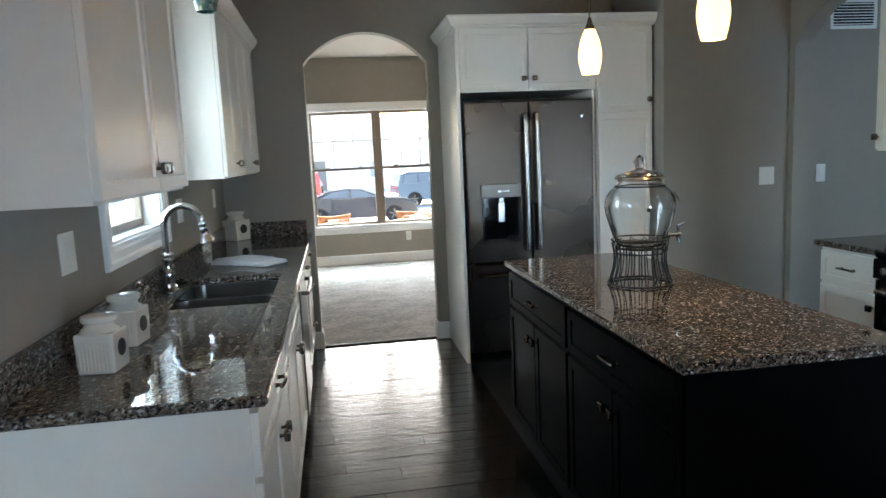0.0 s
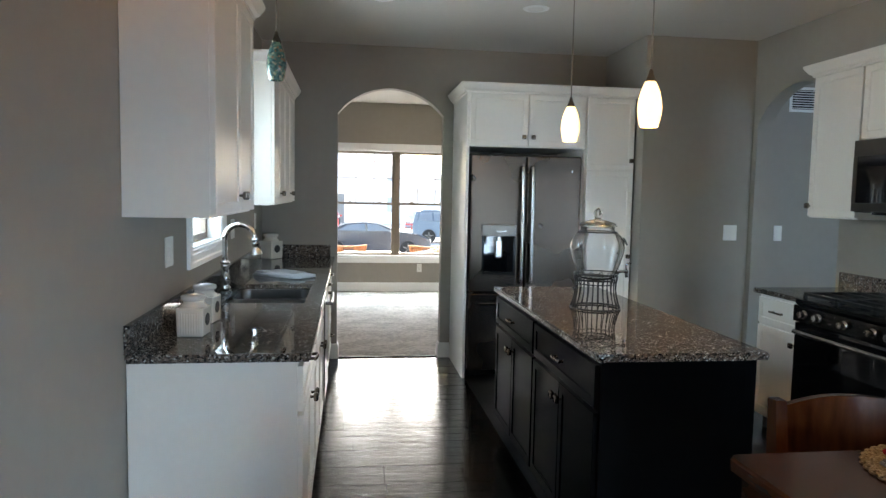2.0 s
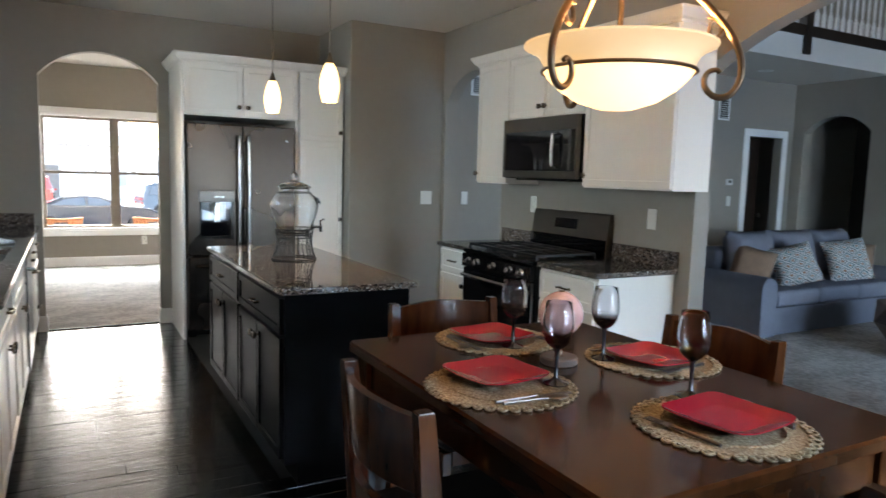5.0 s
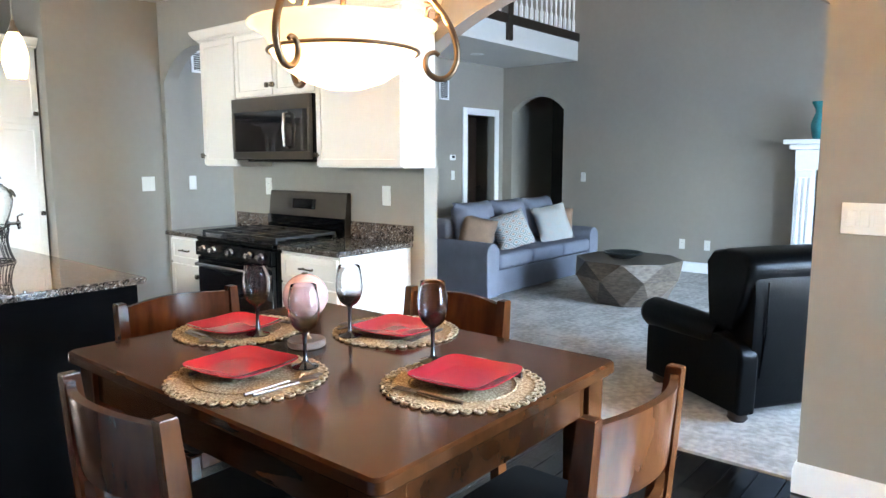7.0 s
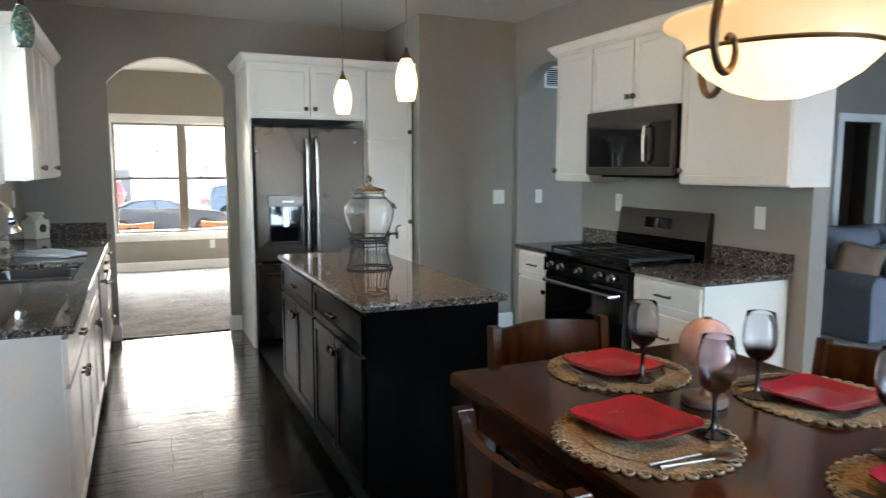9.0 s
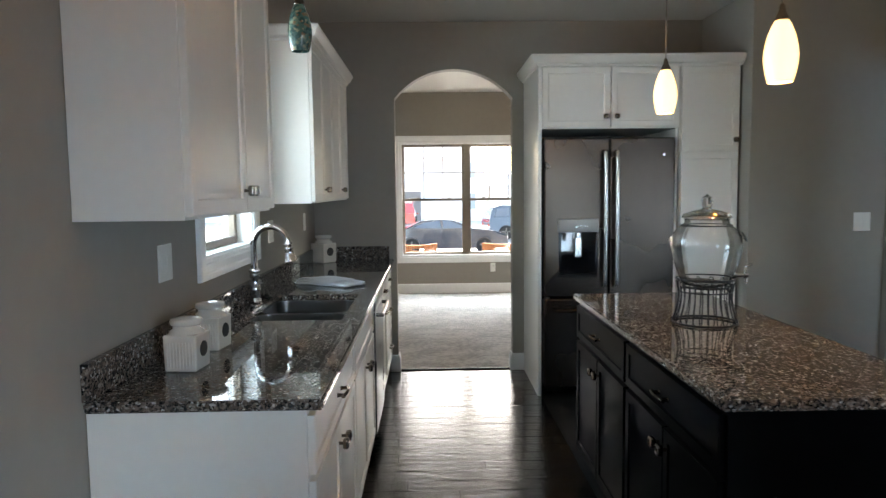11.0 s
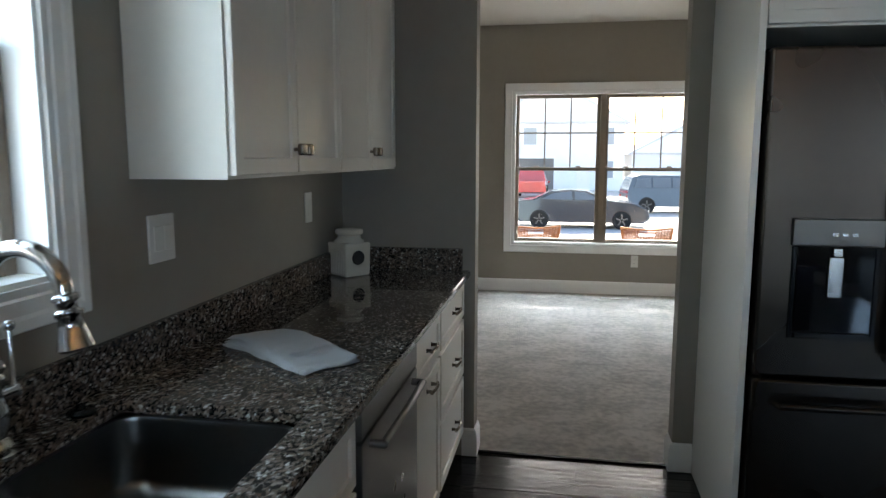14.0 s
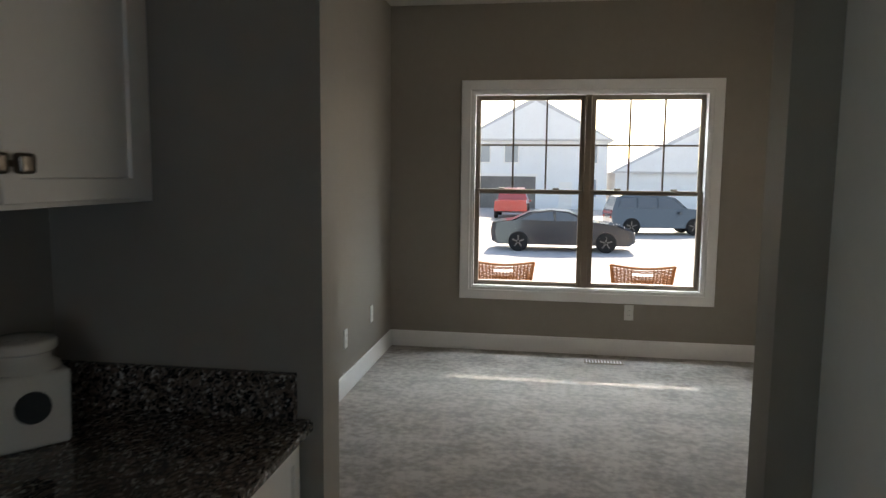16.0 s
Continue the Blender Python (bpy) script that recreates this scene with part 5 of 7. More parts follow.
# ---- switches, outlets, vents ----
def plate_switch(at, facing, gangs, kind, h=0.125):
    """A wall plate; facing is the turn about z at which its front looks to -y."""
    w = (0.072, 0.116, 0.165)[gangs - 1]
    o = thing("light_switch" if kind == "switch" else "power_outlet", "white %s rocker switch plate" % ("double" if gangs == 2 else "triple") if kind == "switch" and gangs > 1 else "white %s plate on the wall" % ("rocker switch" if kind == "switch" else "power outlet"), "switch" if kind == "switch" else "outlet", at)
    m = rz(facing, at)
    part("plate", box(-w / 2, -0.007, -h / 2, w / 2, 0, h / 2, 0.003, 2), PLASTIC, o, m=m)
    for g in range(gangs):
        cx = (g - (gangs - 1) / 2) * 0.047
        if kind == "switch":
            part("rocker", box(cx - 0.0165, -0.0095, -0.033, cx + 0.0165, -0.0065, 0.033, 0.0015), PLASTIC, o, m=m)
        else:
            for z in (-0.019, 0.019):
                part("socket_face", box(cx - 0.0165, -0.0085, z - 0.014, cx + 0.0165, -0.0065, z + 0.014, 0.003), PLASTIC, o, m=m)
                for dx in (-0.006, 0.006):
                    part("slot", box(cx + dx - 0.001, -0.0088, z - 0.005, cx + dx + 0.001, -0.0083, z + 0.005), SLATEBOARD, o, m=m)


plate_switch((LW, 2.465, 1.217), 90, 2, "switch")
plate_switch((LW, 4.03, 1.23), 90, 2, "switch")
plate_switch((LW, 5.09, 1.235), 90, 1, "switch")
plate_switch((RW, 1.956, 1.195), -90, 1, "switch")
plate_switch((RW, 3.18, 1.225), -90, 1, "outlet")
plate_switch((3.58, 4.69, 1.21), 0, 2, "switch")
plate_switch((RW, -0.665, 1.195), -90, 3, "switch")
plate_switch((4.0, 4.69, 1.21), 0, 1, "switch")
plate_switch((1.555, BACK, 0.36), 0, 1, "outlet")
plate_switch((-0.41, 8.42, 0.37), 90, 1, "outlet")
plate_switch((-0.41, 9.1, 0.4), 90, 1, "outlet")
plate_switch((LX, 3.466, 1.17), -90, 1, "switch")
plate_switch((LX, 2.055, 0.355), -90, 1, "outlet")
plate_switch((LX, 1.743, 0.358), -90, 1, "outlet")
plate_switch((7.961, 4.82, 1.196), 0, 1, "switch")
tm = thing("thermostat", "small white wall thermostat", "thermostat", (7.949, 4.82, 1.437))
part("case", box(7.894, 4.8, 1.4, 8.004, 4.8195, 1.475, 0.006, 2), PLASTIC, tm)
part("screen", box(7.919, 4.798, 1.43, 7.979, 4.8005, 1.462), SLATEBOARD, tm)


def grille(at, w, h, facing, slats, vertical=False, label="white metal air return grille on the wall"):
    o = thing("air_vent", label, "vent", at)
    m = rz(facing, at)
    bm = bmesh.new()
    f = 0.022
    bx(bm, -w / 2, -0.008, -h / 2, -w / 2 + f, 0, h / 2)
    bx(bm, w / 2 - f, -0.008, -h / 2, w / 2, 0, h / 2)
    bx(bm, -w / 2 + f, -0.008, -h / 2, w / 2 - f, 0, -h / 2 + f)
    bx(bm, -w / 2 + f, -0.008, h / 2 - f, w / 2 - f, 0, h / 2)
    part("frame", bm, TRIM, o, m=m)
    # near-black sheet painted as the shade behind the slats
    part("backing", box(-w / 2 + f, -0.002, -h / 2 + f, w / 2 - f, -0.0005, h / 2 - f), UNLIT_SHADE, o, m=m)
    for i in range(slats):
        z = -h / 2 + f + (h - 2 * f) * (i + 0.5) / slats
        part("slat", box(-w / 2 + f, -0.006, z - 0.003, w / 2 - f, -0.0025, z + 0.003), TRIM, o, m=m)


grille((4.22, 4.69, 2.3), 0.36, 0.2, 0, 8)
grille((7.772, 4.82, 2.34), 0.2, 0.28, 0, 9)
fv = thing("floor_vent", "brown metal floor register in the carpet", "vent", (1.35, 9.5, 0.004))
part("frame", box(1.2, 9.45, 0.002, 1.5, 9.55, 0.009, 0.002), BROWNVINYL, fv)
for i in range(12):
    part("slat", box(1.215 + i * 0.0235, 9.465, 0.0085, 1.225 + i * 0.0235, 9.535, 0.0115), TRIM, fv)
fa = thing("smoke_detector", "white smoke detector on the front room ceiling", "detector", (1.13, 7.75, 2.77))
part("case", lathe(bmesh.new(), [(0.0, -0.035), (0.045, -0.034), (0.06, -0.02), (0.065, 0.0), (0.0, 0.0)], (1.13, 7.75, 2.7995), 24), PLASTIC, fa)
part("test_button", lathe(bmesh.new(), [(0.0, -0.04), (0.01, -0.04), (0.011, -0.034)], (1.13, 7.75, 2.7995), 12), PLASTIC, fa)

# ---- things on the worktops ----
def canister(x, y, turn, size=1.0):
    o = thing("ceramic_canister", "white ceramic canister with a round dark label", "canister", (x, y, 0.9155), "canisters on the worktop")
    m = rz(turn, (x, y, 0.9155)) @ Matrix.Scale(size, 4)
    body = bmesh.new()
    bx(body, -0.056, -0.056, 0.0, 0.056, 0.056, 0.125, 0.008, 3)
    for v in body.verts:
        f = 1 + 0.05 * (v.co.z / 0.125)
        v.co.x, v.co.y = v.co.x * f, v.co.y * f
    part("body", body, CERAMIC, o, m=m)
    part("shoulder", lathe(bmesh.new(), [(0.0, 0.1245), (0.058, 0.1245), (0.054, 0.133), (0.044, 0.14), (0.043, 0.152), (0.0, 0.152)], (0, 0, 0), 28), CERAMIC, o, m=m, smooth=60)
    lid = part("lid", lathe(bmesh.new(), [(0.0, 0.1525), (0.05, 0.1525), (0.053, 0.157), (0.053, 0.168), (0.049, 0.174), (0.02, 0.178), (0.0, 0.179)], (0, 0, 0), 28), CERAMIC, o, m=m, smooth=60)
    for k in range(8):
        a = radians(45 * k)
        part("lid_hole", lathe(bmesh.new(), [(0.0, 0.1795), (0.006, 0.1795), (0.006, 0.172)], (0.03 * math.cos(a), 0.03 * math.sin(a), -0.0035), 10), SLATEBOARD, lid, m=m)
    part("label", lathe(bmesh.new(), [(0.0, 0.003), (0.026, 0.003), (0.027, 0.0)], (0, 0, 0), 28, Matrix.Translation((0.0575, 0.0, 0.07)) @ Matrix.Rotation(radians(90), 4, 'Y')), SLATEBOARD, o, "round dark slate label", m=m)
    for k in range(9):
        part("rib", box(-0.044 + k * 0.011 - 0.002, -0.0608, 0.012, -0.044 + k * 0.011 + 0.002, -0.056, 0.1, 0.001), CERAMIC, o, m=m)


canister(-0.085, 2.215, -6, 0.9)
canister(-0.1, 2.492, -8, 0.92)
canister(-0.14, 5.33, -38, 1.2)

fc = thing("kitchen_faucet", "chrome pull-down gooseneck kitchen faucet", "faucet", (-0.175, 3.39, 0.915))
FXX, FY = -0.172, 3.39
part("base", lathe(bmesh.new(), [(0.0, 0.0), (0.034, 0.0), (0.035, 0.007), (0.024, 0.013), (0.03, 0.02), (0.026, 0.03), (0.02, 0.036), (0.024, 0.05), (0.027, 0.065), (0.027, 0.085), (0.021, 0.1), (0.018, 0.125), (0.023, 0.135), (0.025, 0.145), (0.021, 0.152), (0.027, 0.16), (0.027, 0.168), (0.018, 0.176), (0.0, 0.178)], (FXX, FY, 0.9155), 24), CHROME, fc, smooth=50)
arc = [(FXX, FY, 1.08), (FXX, FY, 1.19)] + [(FXX + 0.08 - 0.08 * math.cos(radians(a)), FY, 1.21 + 0.08 * math.sin(radians(a))) for a in range(0, 178, 11)]
part("spout", tube(bmesh.new(), arc, 0.0155, 16), CHROME, fc, smooth=60)
end, prev = Vector(arc[-1]), Vector(arc[-2])
dd = (end - prev).normalized()
hm = Matrix.Translation(end) @ (-dd).to_track_quat('-Z', 'Y').to_matrix().to_4x4()
part("spray_head", lathe(bmesh.new(), [(0.0, 0.0), (0.017, 0.0), (0.022, 0.004), (0.022, 0.01), (0.017, 0.014), (0.0165, 0.026), (0.023, 0.03), (0.023, 0.036), (0.019, 0.042), (0.022, 0.06), (0.028, 0.084), (0.03, 0.092), (0.024, 0.097), (0.0, 0.097)], (0, 0, 0), 20), CHROME, fc, "chrome bell-shaped spray head", m=Matrix.Translation(end) @ dd.to_track_quat('Z', 'Y').to_matrix().to_4x4(), smooth=50)
bm = bmesh.new()
lathe(bm, [(0.0, 0.0), (0.011, 0.0), (0.012, 0.03), (0.015, 0.036), (0.0, 0.045)], (FXX, FY + 0.018, 1.02), 14, Matrix.Rotation(radians(-90), 4, 'X'))
tube(bm, [(FXX, FY + 0.05, 1.03), (FXX - 0.008, FY + 0.06, 1.08), (FXX - 0.012, FY + 0.064, 1.13)], [0.006, 0.005, 0.005], 10)
lathe(bm, [(0.0, -0.011), (0.008, -0.008), (0.011, 0.0), (0.008, 0.008), (0.0, 0.011)], (FXX - 0.012, FY + 0.064, 1.138), 14)
part("lever", bm, CHROME, fc, smooth=50)
sc = thing("sink_stopper_cap", "flat black cap beside the faucet", "cap", (-0.165, 3.6, 0.9155))
part("cap", lathe(bmesh.new(), [(0.0, 0.0), (0.028, 0.0), (0.03, 0.006), (0.024, 0.012), (0.012, 0.014), (0.009, 0.022), (0.0, 0.024)], (-0.165, 3.6, 0.9155), 22), BLACK, sc, smooth=50)


def towel():
    """A folded hand towel: soft layered sheets with a rounded fold."""
    o = thing("folded_towel", "folded white terry hand towel on the worktop", "towel", (0.1, 4.06, 0.9155))
    m = Matrix.Translation((0.085, 4.085, 0.9155)) @ Matrix.Rotation(radians(-36), 4, 'Z')
    for k in range(3):
        bm = bmesh.new()
        nx, ny = 22, 16
        L, Wd = (0.385, 0.392, 0.38)[k], (0.172, 0.168, 0.175)[k]
        grid = {}
        for s in (0, 1):
            for i in range(nx + 1):
                for j in range(ny + 1):
                    x, y = L * (i / nx - 0.5), Wd * (j / ny - 0.5)
                    z = 0.0115 * k + 0.0005 + (0.0108 if s else 0)
                    z += 0.016 * noise.noise((x * 8, y * 8, k * 0.3)) * (k * 0.5) - 0.006 * k * abs(2 * i / nx - 1) ** 4
                    e = min(i, nx - i, j, ny - j)
                    if e == 0:
                        z += -0.0052 if s else 0.005
                    grid[s, i, j] = bm.verts.new((x + 0.02 * noise.noise((y * 10, k * 0.6, 0)), y + 0.02 * noise.noise((x * 9, k * 0.6, 5)), max(z, 0.0005)))
        for s in (0, 1):
            for i in range(nx):
                for j in range(ny):
                    bm.faces.new([grid[s, i, j], grid[s, i + 1, j], grid[s, i + 1, j + 1], grid[s, i, j + 1]])
        loop = [(i, 0) for i in range(nx)] + [(nx, j) for j in range(ny)] + [(i, ny) for i in range(nx, 0, -1)] + [(0, j) for j in range(ny, 0, -1)]
        for p, q in zip(loop, loop[1:] + loop[:1]):
            bm.faces.new([grid[0, p[0], p[1]], grid[0, q[0], q[1]], grid[1, q[0], q[1]], grid[1, p[0], p[1]]])
        part("fold", bm, TOWEL, o, m=m, smooth=70)
    for k in range(3):
        part("woven_band", box(0.1 + k * 0.012, -0.06, 0.03, 0.104 + k * 0.012, 0.06, 0.0365, 0.001), TOWEL, o, m=m)


towel()

# drink dispenser
dp = thing("drink_dispenser", "clear glass drink dispenser on a black wire stand", "dispenser", (1.755, 2.8, 0.9155))
DX, DY, DZ = 1.755, 2.8, 0.9155
outer = [(0.0, 0.15), (0.07, 0.151), (0.09, 0.16), (0.103, 0.19), (0.117, 0.23), (0.132, 0.28), (0.137, 0.315), (0.132, 0.345), (0.115, 0.372), (0.093, 0.388), (0.084, 0.397), (0.083, 0.41), (0.088, 0.415)]
inner = [(0.084, 0.415), (0.079, 0.41), (0.08, 0.397), (0.09, 0.385), (0.111, 0.369), (0.128, 0.342), (0.133, 0.315), (0.128, 0.281), (0.113, 0.232), (0.099, 0.192), (0.086, 0.165), (0.07, 0.157), (0.0, 0.156)]
part("jar", lathe(bmesh.new(), outer + inner, (DX, DY, DZ), 48), GLASS, dp, "clear bulbous glass jar", smooth=60)
lid = part("lid", lathe(bmesh.new(), [(0.0, 0.417), (0.09, 0.417), (0.092, 0.424), (0.088, 0.432), (0.05, 0.446), (0.02, 0.452), (0.014, 0.458), (0.02, 0.468), (0.024, 0.482), (0.018, 0.498), (0.006, 0.506), (0.0, 0.512), (0.0, 0.44), (0.04, 0.44), (0.08, 0.428), (0.0, 0.424)][:12], (DX, DY, DZ), 36), GLASS, dp, "domed glass lid with a knob", smooth=60)
part("lid_band", ring(bmesh.new(), (DX, DY, DZ + 0.4205), 0.0925, 0.003, 40, 6), STEEL, dp)
bm = bmesh.new()
lathe(bm, [(0.014, 0), (0.014, 0.012), (0.008, 0.014), (0.008, 0.045), (0.012, 0.047), (0.012, 0.06), (0.0, 0.062)], (DX + 0.098, DY - 0.02, DZ + 0.19), 14, Matrix.Rotation(radians(90), 4, 'Y'))
tube(bm, [(DX + 0.15, DY - 0.02, DZ + 0.19), (DX + 0.155, DY - 0.02, DZ + 0.16)], 0.008, 10)
tube(bm, [(DX + 0.15, DY - 0.02, DZ + 0.195), (DX + 0.15, DY - 0.02, DZ + 0.225), (DX + 0.175, DY - 0.02, DZ + 0.235)], 0.005, 8)
part("tap", bm, CHROME, dp, "chrome pour tap")
tag = bmesh.new()
lathe(tag, [(0.0, 0.002), (0.028, 0.002), (0.029, 0.0)], (0, 0, 0), 24, Matrix.Diagonal((0.8, 1.15, 1, 1)))
part("hanging_tag", tag, SLATEBOARD, dp, "dark oval hanging tag", m=Matrix.Translation((DX + 0.122, DY - 0.062, DZ + 0.345)) @ Matrix.Rotation(radians(-30), 4, 'Z') @ Matrix.Rotation(radians(62), 4, 'Y'))
st = part("wire_stand", ring(bmesh.new(), (DX, DY, DZ + 0.005), 0.124, 0.0045, 44), IRON, dp, "black wire stand")
part("upper_ring", ring(bmesh.new(), (DX, DY, DZ + 0.178), 0.11, 0.0035, 44), IRON, st)
part("middle_ring", ring(bmesh.new(), (DX, DY, DZ + 0.128), 0.1, 0.003, 44), IRON, st)
part("seat_ring", ring(bmesh.new(), (DX, DY, DZ + 0.146), 0.085, 0.0045, 36), IRON, st)
for k in range(13):
    a0 = 2 * math.pi * k / 13
    rise = [(0.124, 0.005, 1), (0.113, 0.035, 1), (0.104, 0.07, 1), (0.1, 0.1, 1), (0.101, 0.128, 1), (0.105, 0.148, 1), (0.107, 0.16, 0.75), (0.109, 0.168, 0.3)]
    pts = []
    for r, z, w in rise + [(r, z, -w) for r, z, w in rise[::-1]]:
        a = a0 + w * 0.105
        pts.append((DX + r * math.cos(a), DY + r * math.sin(a), DZ + z))
    part("wire_loop", tube(bmesh.new(), pts, 0.0026, 6), IRON, st)
part("neck_wire", ring(bmesh.new(), (DX, DY, DZ + 0.389), 0.096, 0.0028, 40), IRON, dp, "black twisted neck wire holding the tag")
for k in range(4):
    a = math.pi / 4 + math.pi / 2 * k
    part("seat_wire", tube(bmesh.new(), [(DX + r * math.cos(a), DY + r * math.sin(a), DZ + z) for r, z in ((0.1, 0.128), (0.085, 0.146))], 0.003, 5), IRON, st)

# ---- framed picture ----
pc = thing("framed_picture", "narrow framed wine poster in a brown and gold frame", "picture", (LW, 0.92, 1.6))
PY0, PY1, PZ0, PZ1 = 0.76, 1.02, 1.335, 1.875
gold = material("gold_brown_frame", (0.05, 0.019, 0.007), 0.3, metal=0.5, vary=0.5, scale=18)


def wall_frame():
    bm = bmesh.new()
    prof = [(0.0, 0.0), (0.0, 0.026), (0.005, 0.031), (0.01, 0.028), (0.014, 0.023), (0.019, 0.024), (0.025, 0.018), (0.031, 0.008), (0.034, 0.006), (0.034, 0.0)]
    loops = []
    for su, sz, cu, cz in ((-1, -1, PY0 + 0.03, PZ0 + 0.03), (1, -1, PY1 - 0.03, PZ0 + 0.03), (1, 1, PY1 - 0.03, PZ1 - 0.03), (-1, 1, PY0 + 0.03, PZ1 - 0.03)):
        loops.append([bm.verts.new((LW + h, cu + su * o, cz + sz * o)) for o, h in prof])
    for i in range(4):
        a, b = loops[i], loops[(i + 1) % 4]
        for j in range(len(prof)):
            bm.faces.new((a[j], b[j], b[(j + 1) % len(prof)], a[(j + 1) % len(prof)]))
    return bm


part("frame", wall_frame(), gold, pc, "brown and gold moulded frame", smooth=30)
QY0, QY1, QZ0, QZ1 = PY0 + 0.029, PY1 - 0.029, PZ0 + 0.029, PZ1 - 0.029
zb = QZ0 + (QZ1 - QZ0) * 0.36
ink = lambda n, c: material(n, c, 0.5, vary=0.12, scale=30)
art = part("paper", box(LW + 0.003, QY0, zb, LW + 0.008, QY1, QZ1), ink("cream_pink_print", (0.44, 0.255, 0.2)), pc, "cream and pink upper half")
part("dark_ground", box(LW + 0.003, QY0, QZ0, LW + 0.008, QY1, zb - 0.0003), ink("navy_print", (0.008, 0.014, 0.045)), pc, "navy lower half")


def flat_shape(name, pts, colour, label="", lift=0.0085):
    """A printed shape: outline in (along, up) shares of the sheet."""
    bm = bmesh.new()
    vs = [bm.verts.new((LW + lift, QY0 + (QY1 - QY0) * u, QZ0 + (QZ1 - QZ0) * w)) for u, w in pts]
    f = bm.faces.new(vs)
    g = bmesh.ops.extrude_face_region(bm, geom=[f])
    bmesh.ops.translate(bm, verts=[v for v in g['geom'] if isinstance(v, bmesh.types.BMVert)], vec=(0.0006, 0, 0))
    part(name, bm, colour, pc, label)


GREENINK, REDINK, WINEINK, BLACKINK = ink("green_print", (0.01, 0.055, 0.024)), ink("orange_red_print", (0.28, 0.035, 0.016)), ink("wine_print", (0.1, 0.008, 0.01)), ink("black_print", (0.01, 0.01, 0.01))
flat_shape("bottle", [(0.5, 0.36), (0.5, 0.55), (0.6, 0.68), (0.62, 0.85), (0.62, 0.88), (0.74, 0.88), (0.74, 0.85), (0.76, 0.68), (0.88, 0.55), (0.88, 0.36)], GREENINK, "green printed bottle")
flat_shape("bottle_label", [(0.5, 0.36), (0.5, 0.51), (0.88, 0.51), (0.88, 0.36)], REDINK, "orange-red printed label", 0.0092)
flat_shape("red_glass", [(0.28, 0.28), (0.2, 0.34), (0.2, 0.45), (0.5, 0.45), (0.5, 0.34), (0.42, 0.28)], WINEINK, "dark red printed glass", 0.0099)
flat_shape("glass_stem", [(0.33, 0.1), (0.33, 0.28), (0.37, 0.28), (0.37, 0.1)], WINEINK, "", 0.0099)
flat_shape("glass_foot", [(0.22, 0.07), (0.22, 0.1), (0.5, 0.1), (0.5, 0.07)], WINEINK, "", 0.0099)
flat_shape("green_glass", [(0.52, 0.18), (0.46, 0.24), (0.54, 0.36), (0.88, 0.36), (0.94, 0.24), (0.88, 0.18), (0.7, 0.15)], GREENINK, "green printed carafe", 0.0099)
for w, r in ((0.79, 0.05), (0.72, 0.045), (0.66, 0.035)):
    flat_shape("grape", [(0.86 + r * 1.2 * math.cos(2 * math.pi * k / 14), w + r * 0.55 * math.sin(2 * math.pi * k / 14)) for k in range(14)], BLACKINK, "black printed dot")
word = bpy.data.curves.new("word", 'FONT')
word.body, word.size, word.extrude, word.align_x = "WINE", 0.088, 0.0006, 'LEFT'
wt_ob = bpy.data.objects.new("word", word)
wme = bpy.data.meshes.new_from_object(wt_ob)
bpy.data.objects.remove(wt_ob)
wb = bmesh.new()
wb.from_mesh(wme)
bpy.data.meshes.remove(wme)
xs = [v.co.x for v in wb.verts]
ys = [v.co.y for v in wb.verts]
WH = (QZ1 - QZ0) * 0.44
for v in wb.verts:
    v.co.x = (v.co.x - min(xs)) / (max(xs) - min(xs)) * WH
    v.co.y = (v.co.y - min(ys)) / (max(ys) - min(ys)) * 0.062
wb.transform(Matrix(((0, 0, 1, LW + 0.0095), (0, -1, 0, QY0 + 0.078), (1, 0, 0, QZ0 + (QZ1 - QZ0) * 0.485), (0, 0, 0, 1))))
part("lettering", wb, BLACKINK, pc, "black serif lettering running upwards", smooth=0)

# ---- living room ----
def cushion(bm, w, d, h, m, puff=0.5, nx=10, nz=8):
    """A soft pillow: two domed faces joined at a seam, in its own plane (width x, height z)."""
    g = {}
    uv = bm.loops.layers.uv.verify()
    for s in (-1, 1):
        for i in range(nx + 1):
            for j in range(nz + 1):
                u, v = 2 * i / nx - 1, 2 * j / nz - 1
                e = (1 - u ** 4) * (1 - v ** 4)
                t = d / 2 * max(e, 0) ** puff
                x, z = u * w / 2 * (1 - 0.05 * (1 - v * v) * abs(u)), v * h / 2 * (1 - 0.05 * (1 - u * u) * abs(v))
                edge = i in (0, nx) or j in (0, nz)
                if edge and s == 1:
                    g[s, i, j] = g[-1, i, j]
                else:
                    g[s, i, j] = bm.verts.new(m @ Vector((x, s * t, z)))
        for i in range(nx):
            for j in range(nz):
                f = bm.faces.new([g[s, i, j], g[s, i + 1, j], g[s, i + 1, j + 1], g[s, i, j + 1]])
                for lp, (a, b) in zip(f.loops, ((i, j), (i + 1, j), (i + 1, j + 1), (i, j + 1))):
                    lp[uv].uv = (a / nx, b / nz)
    return bm


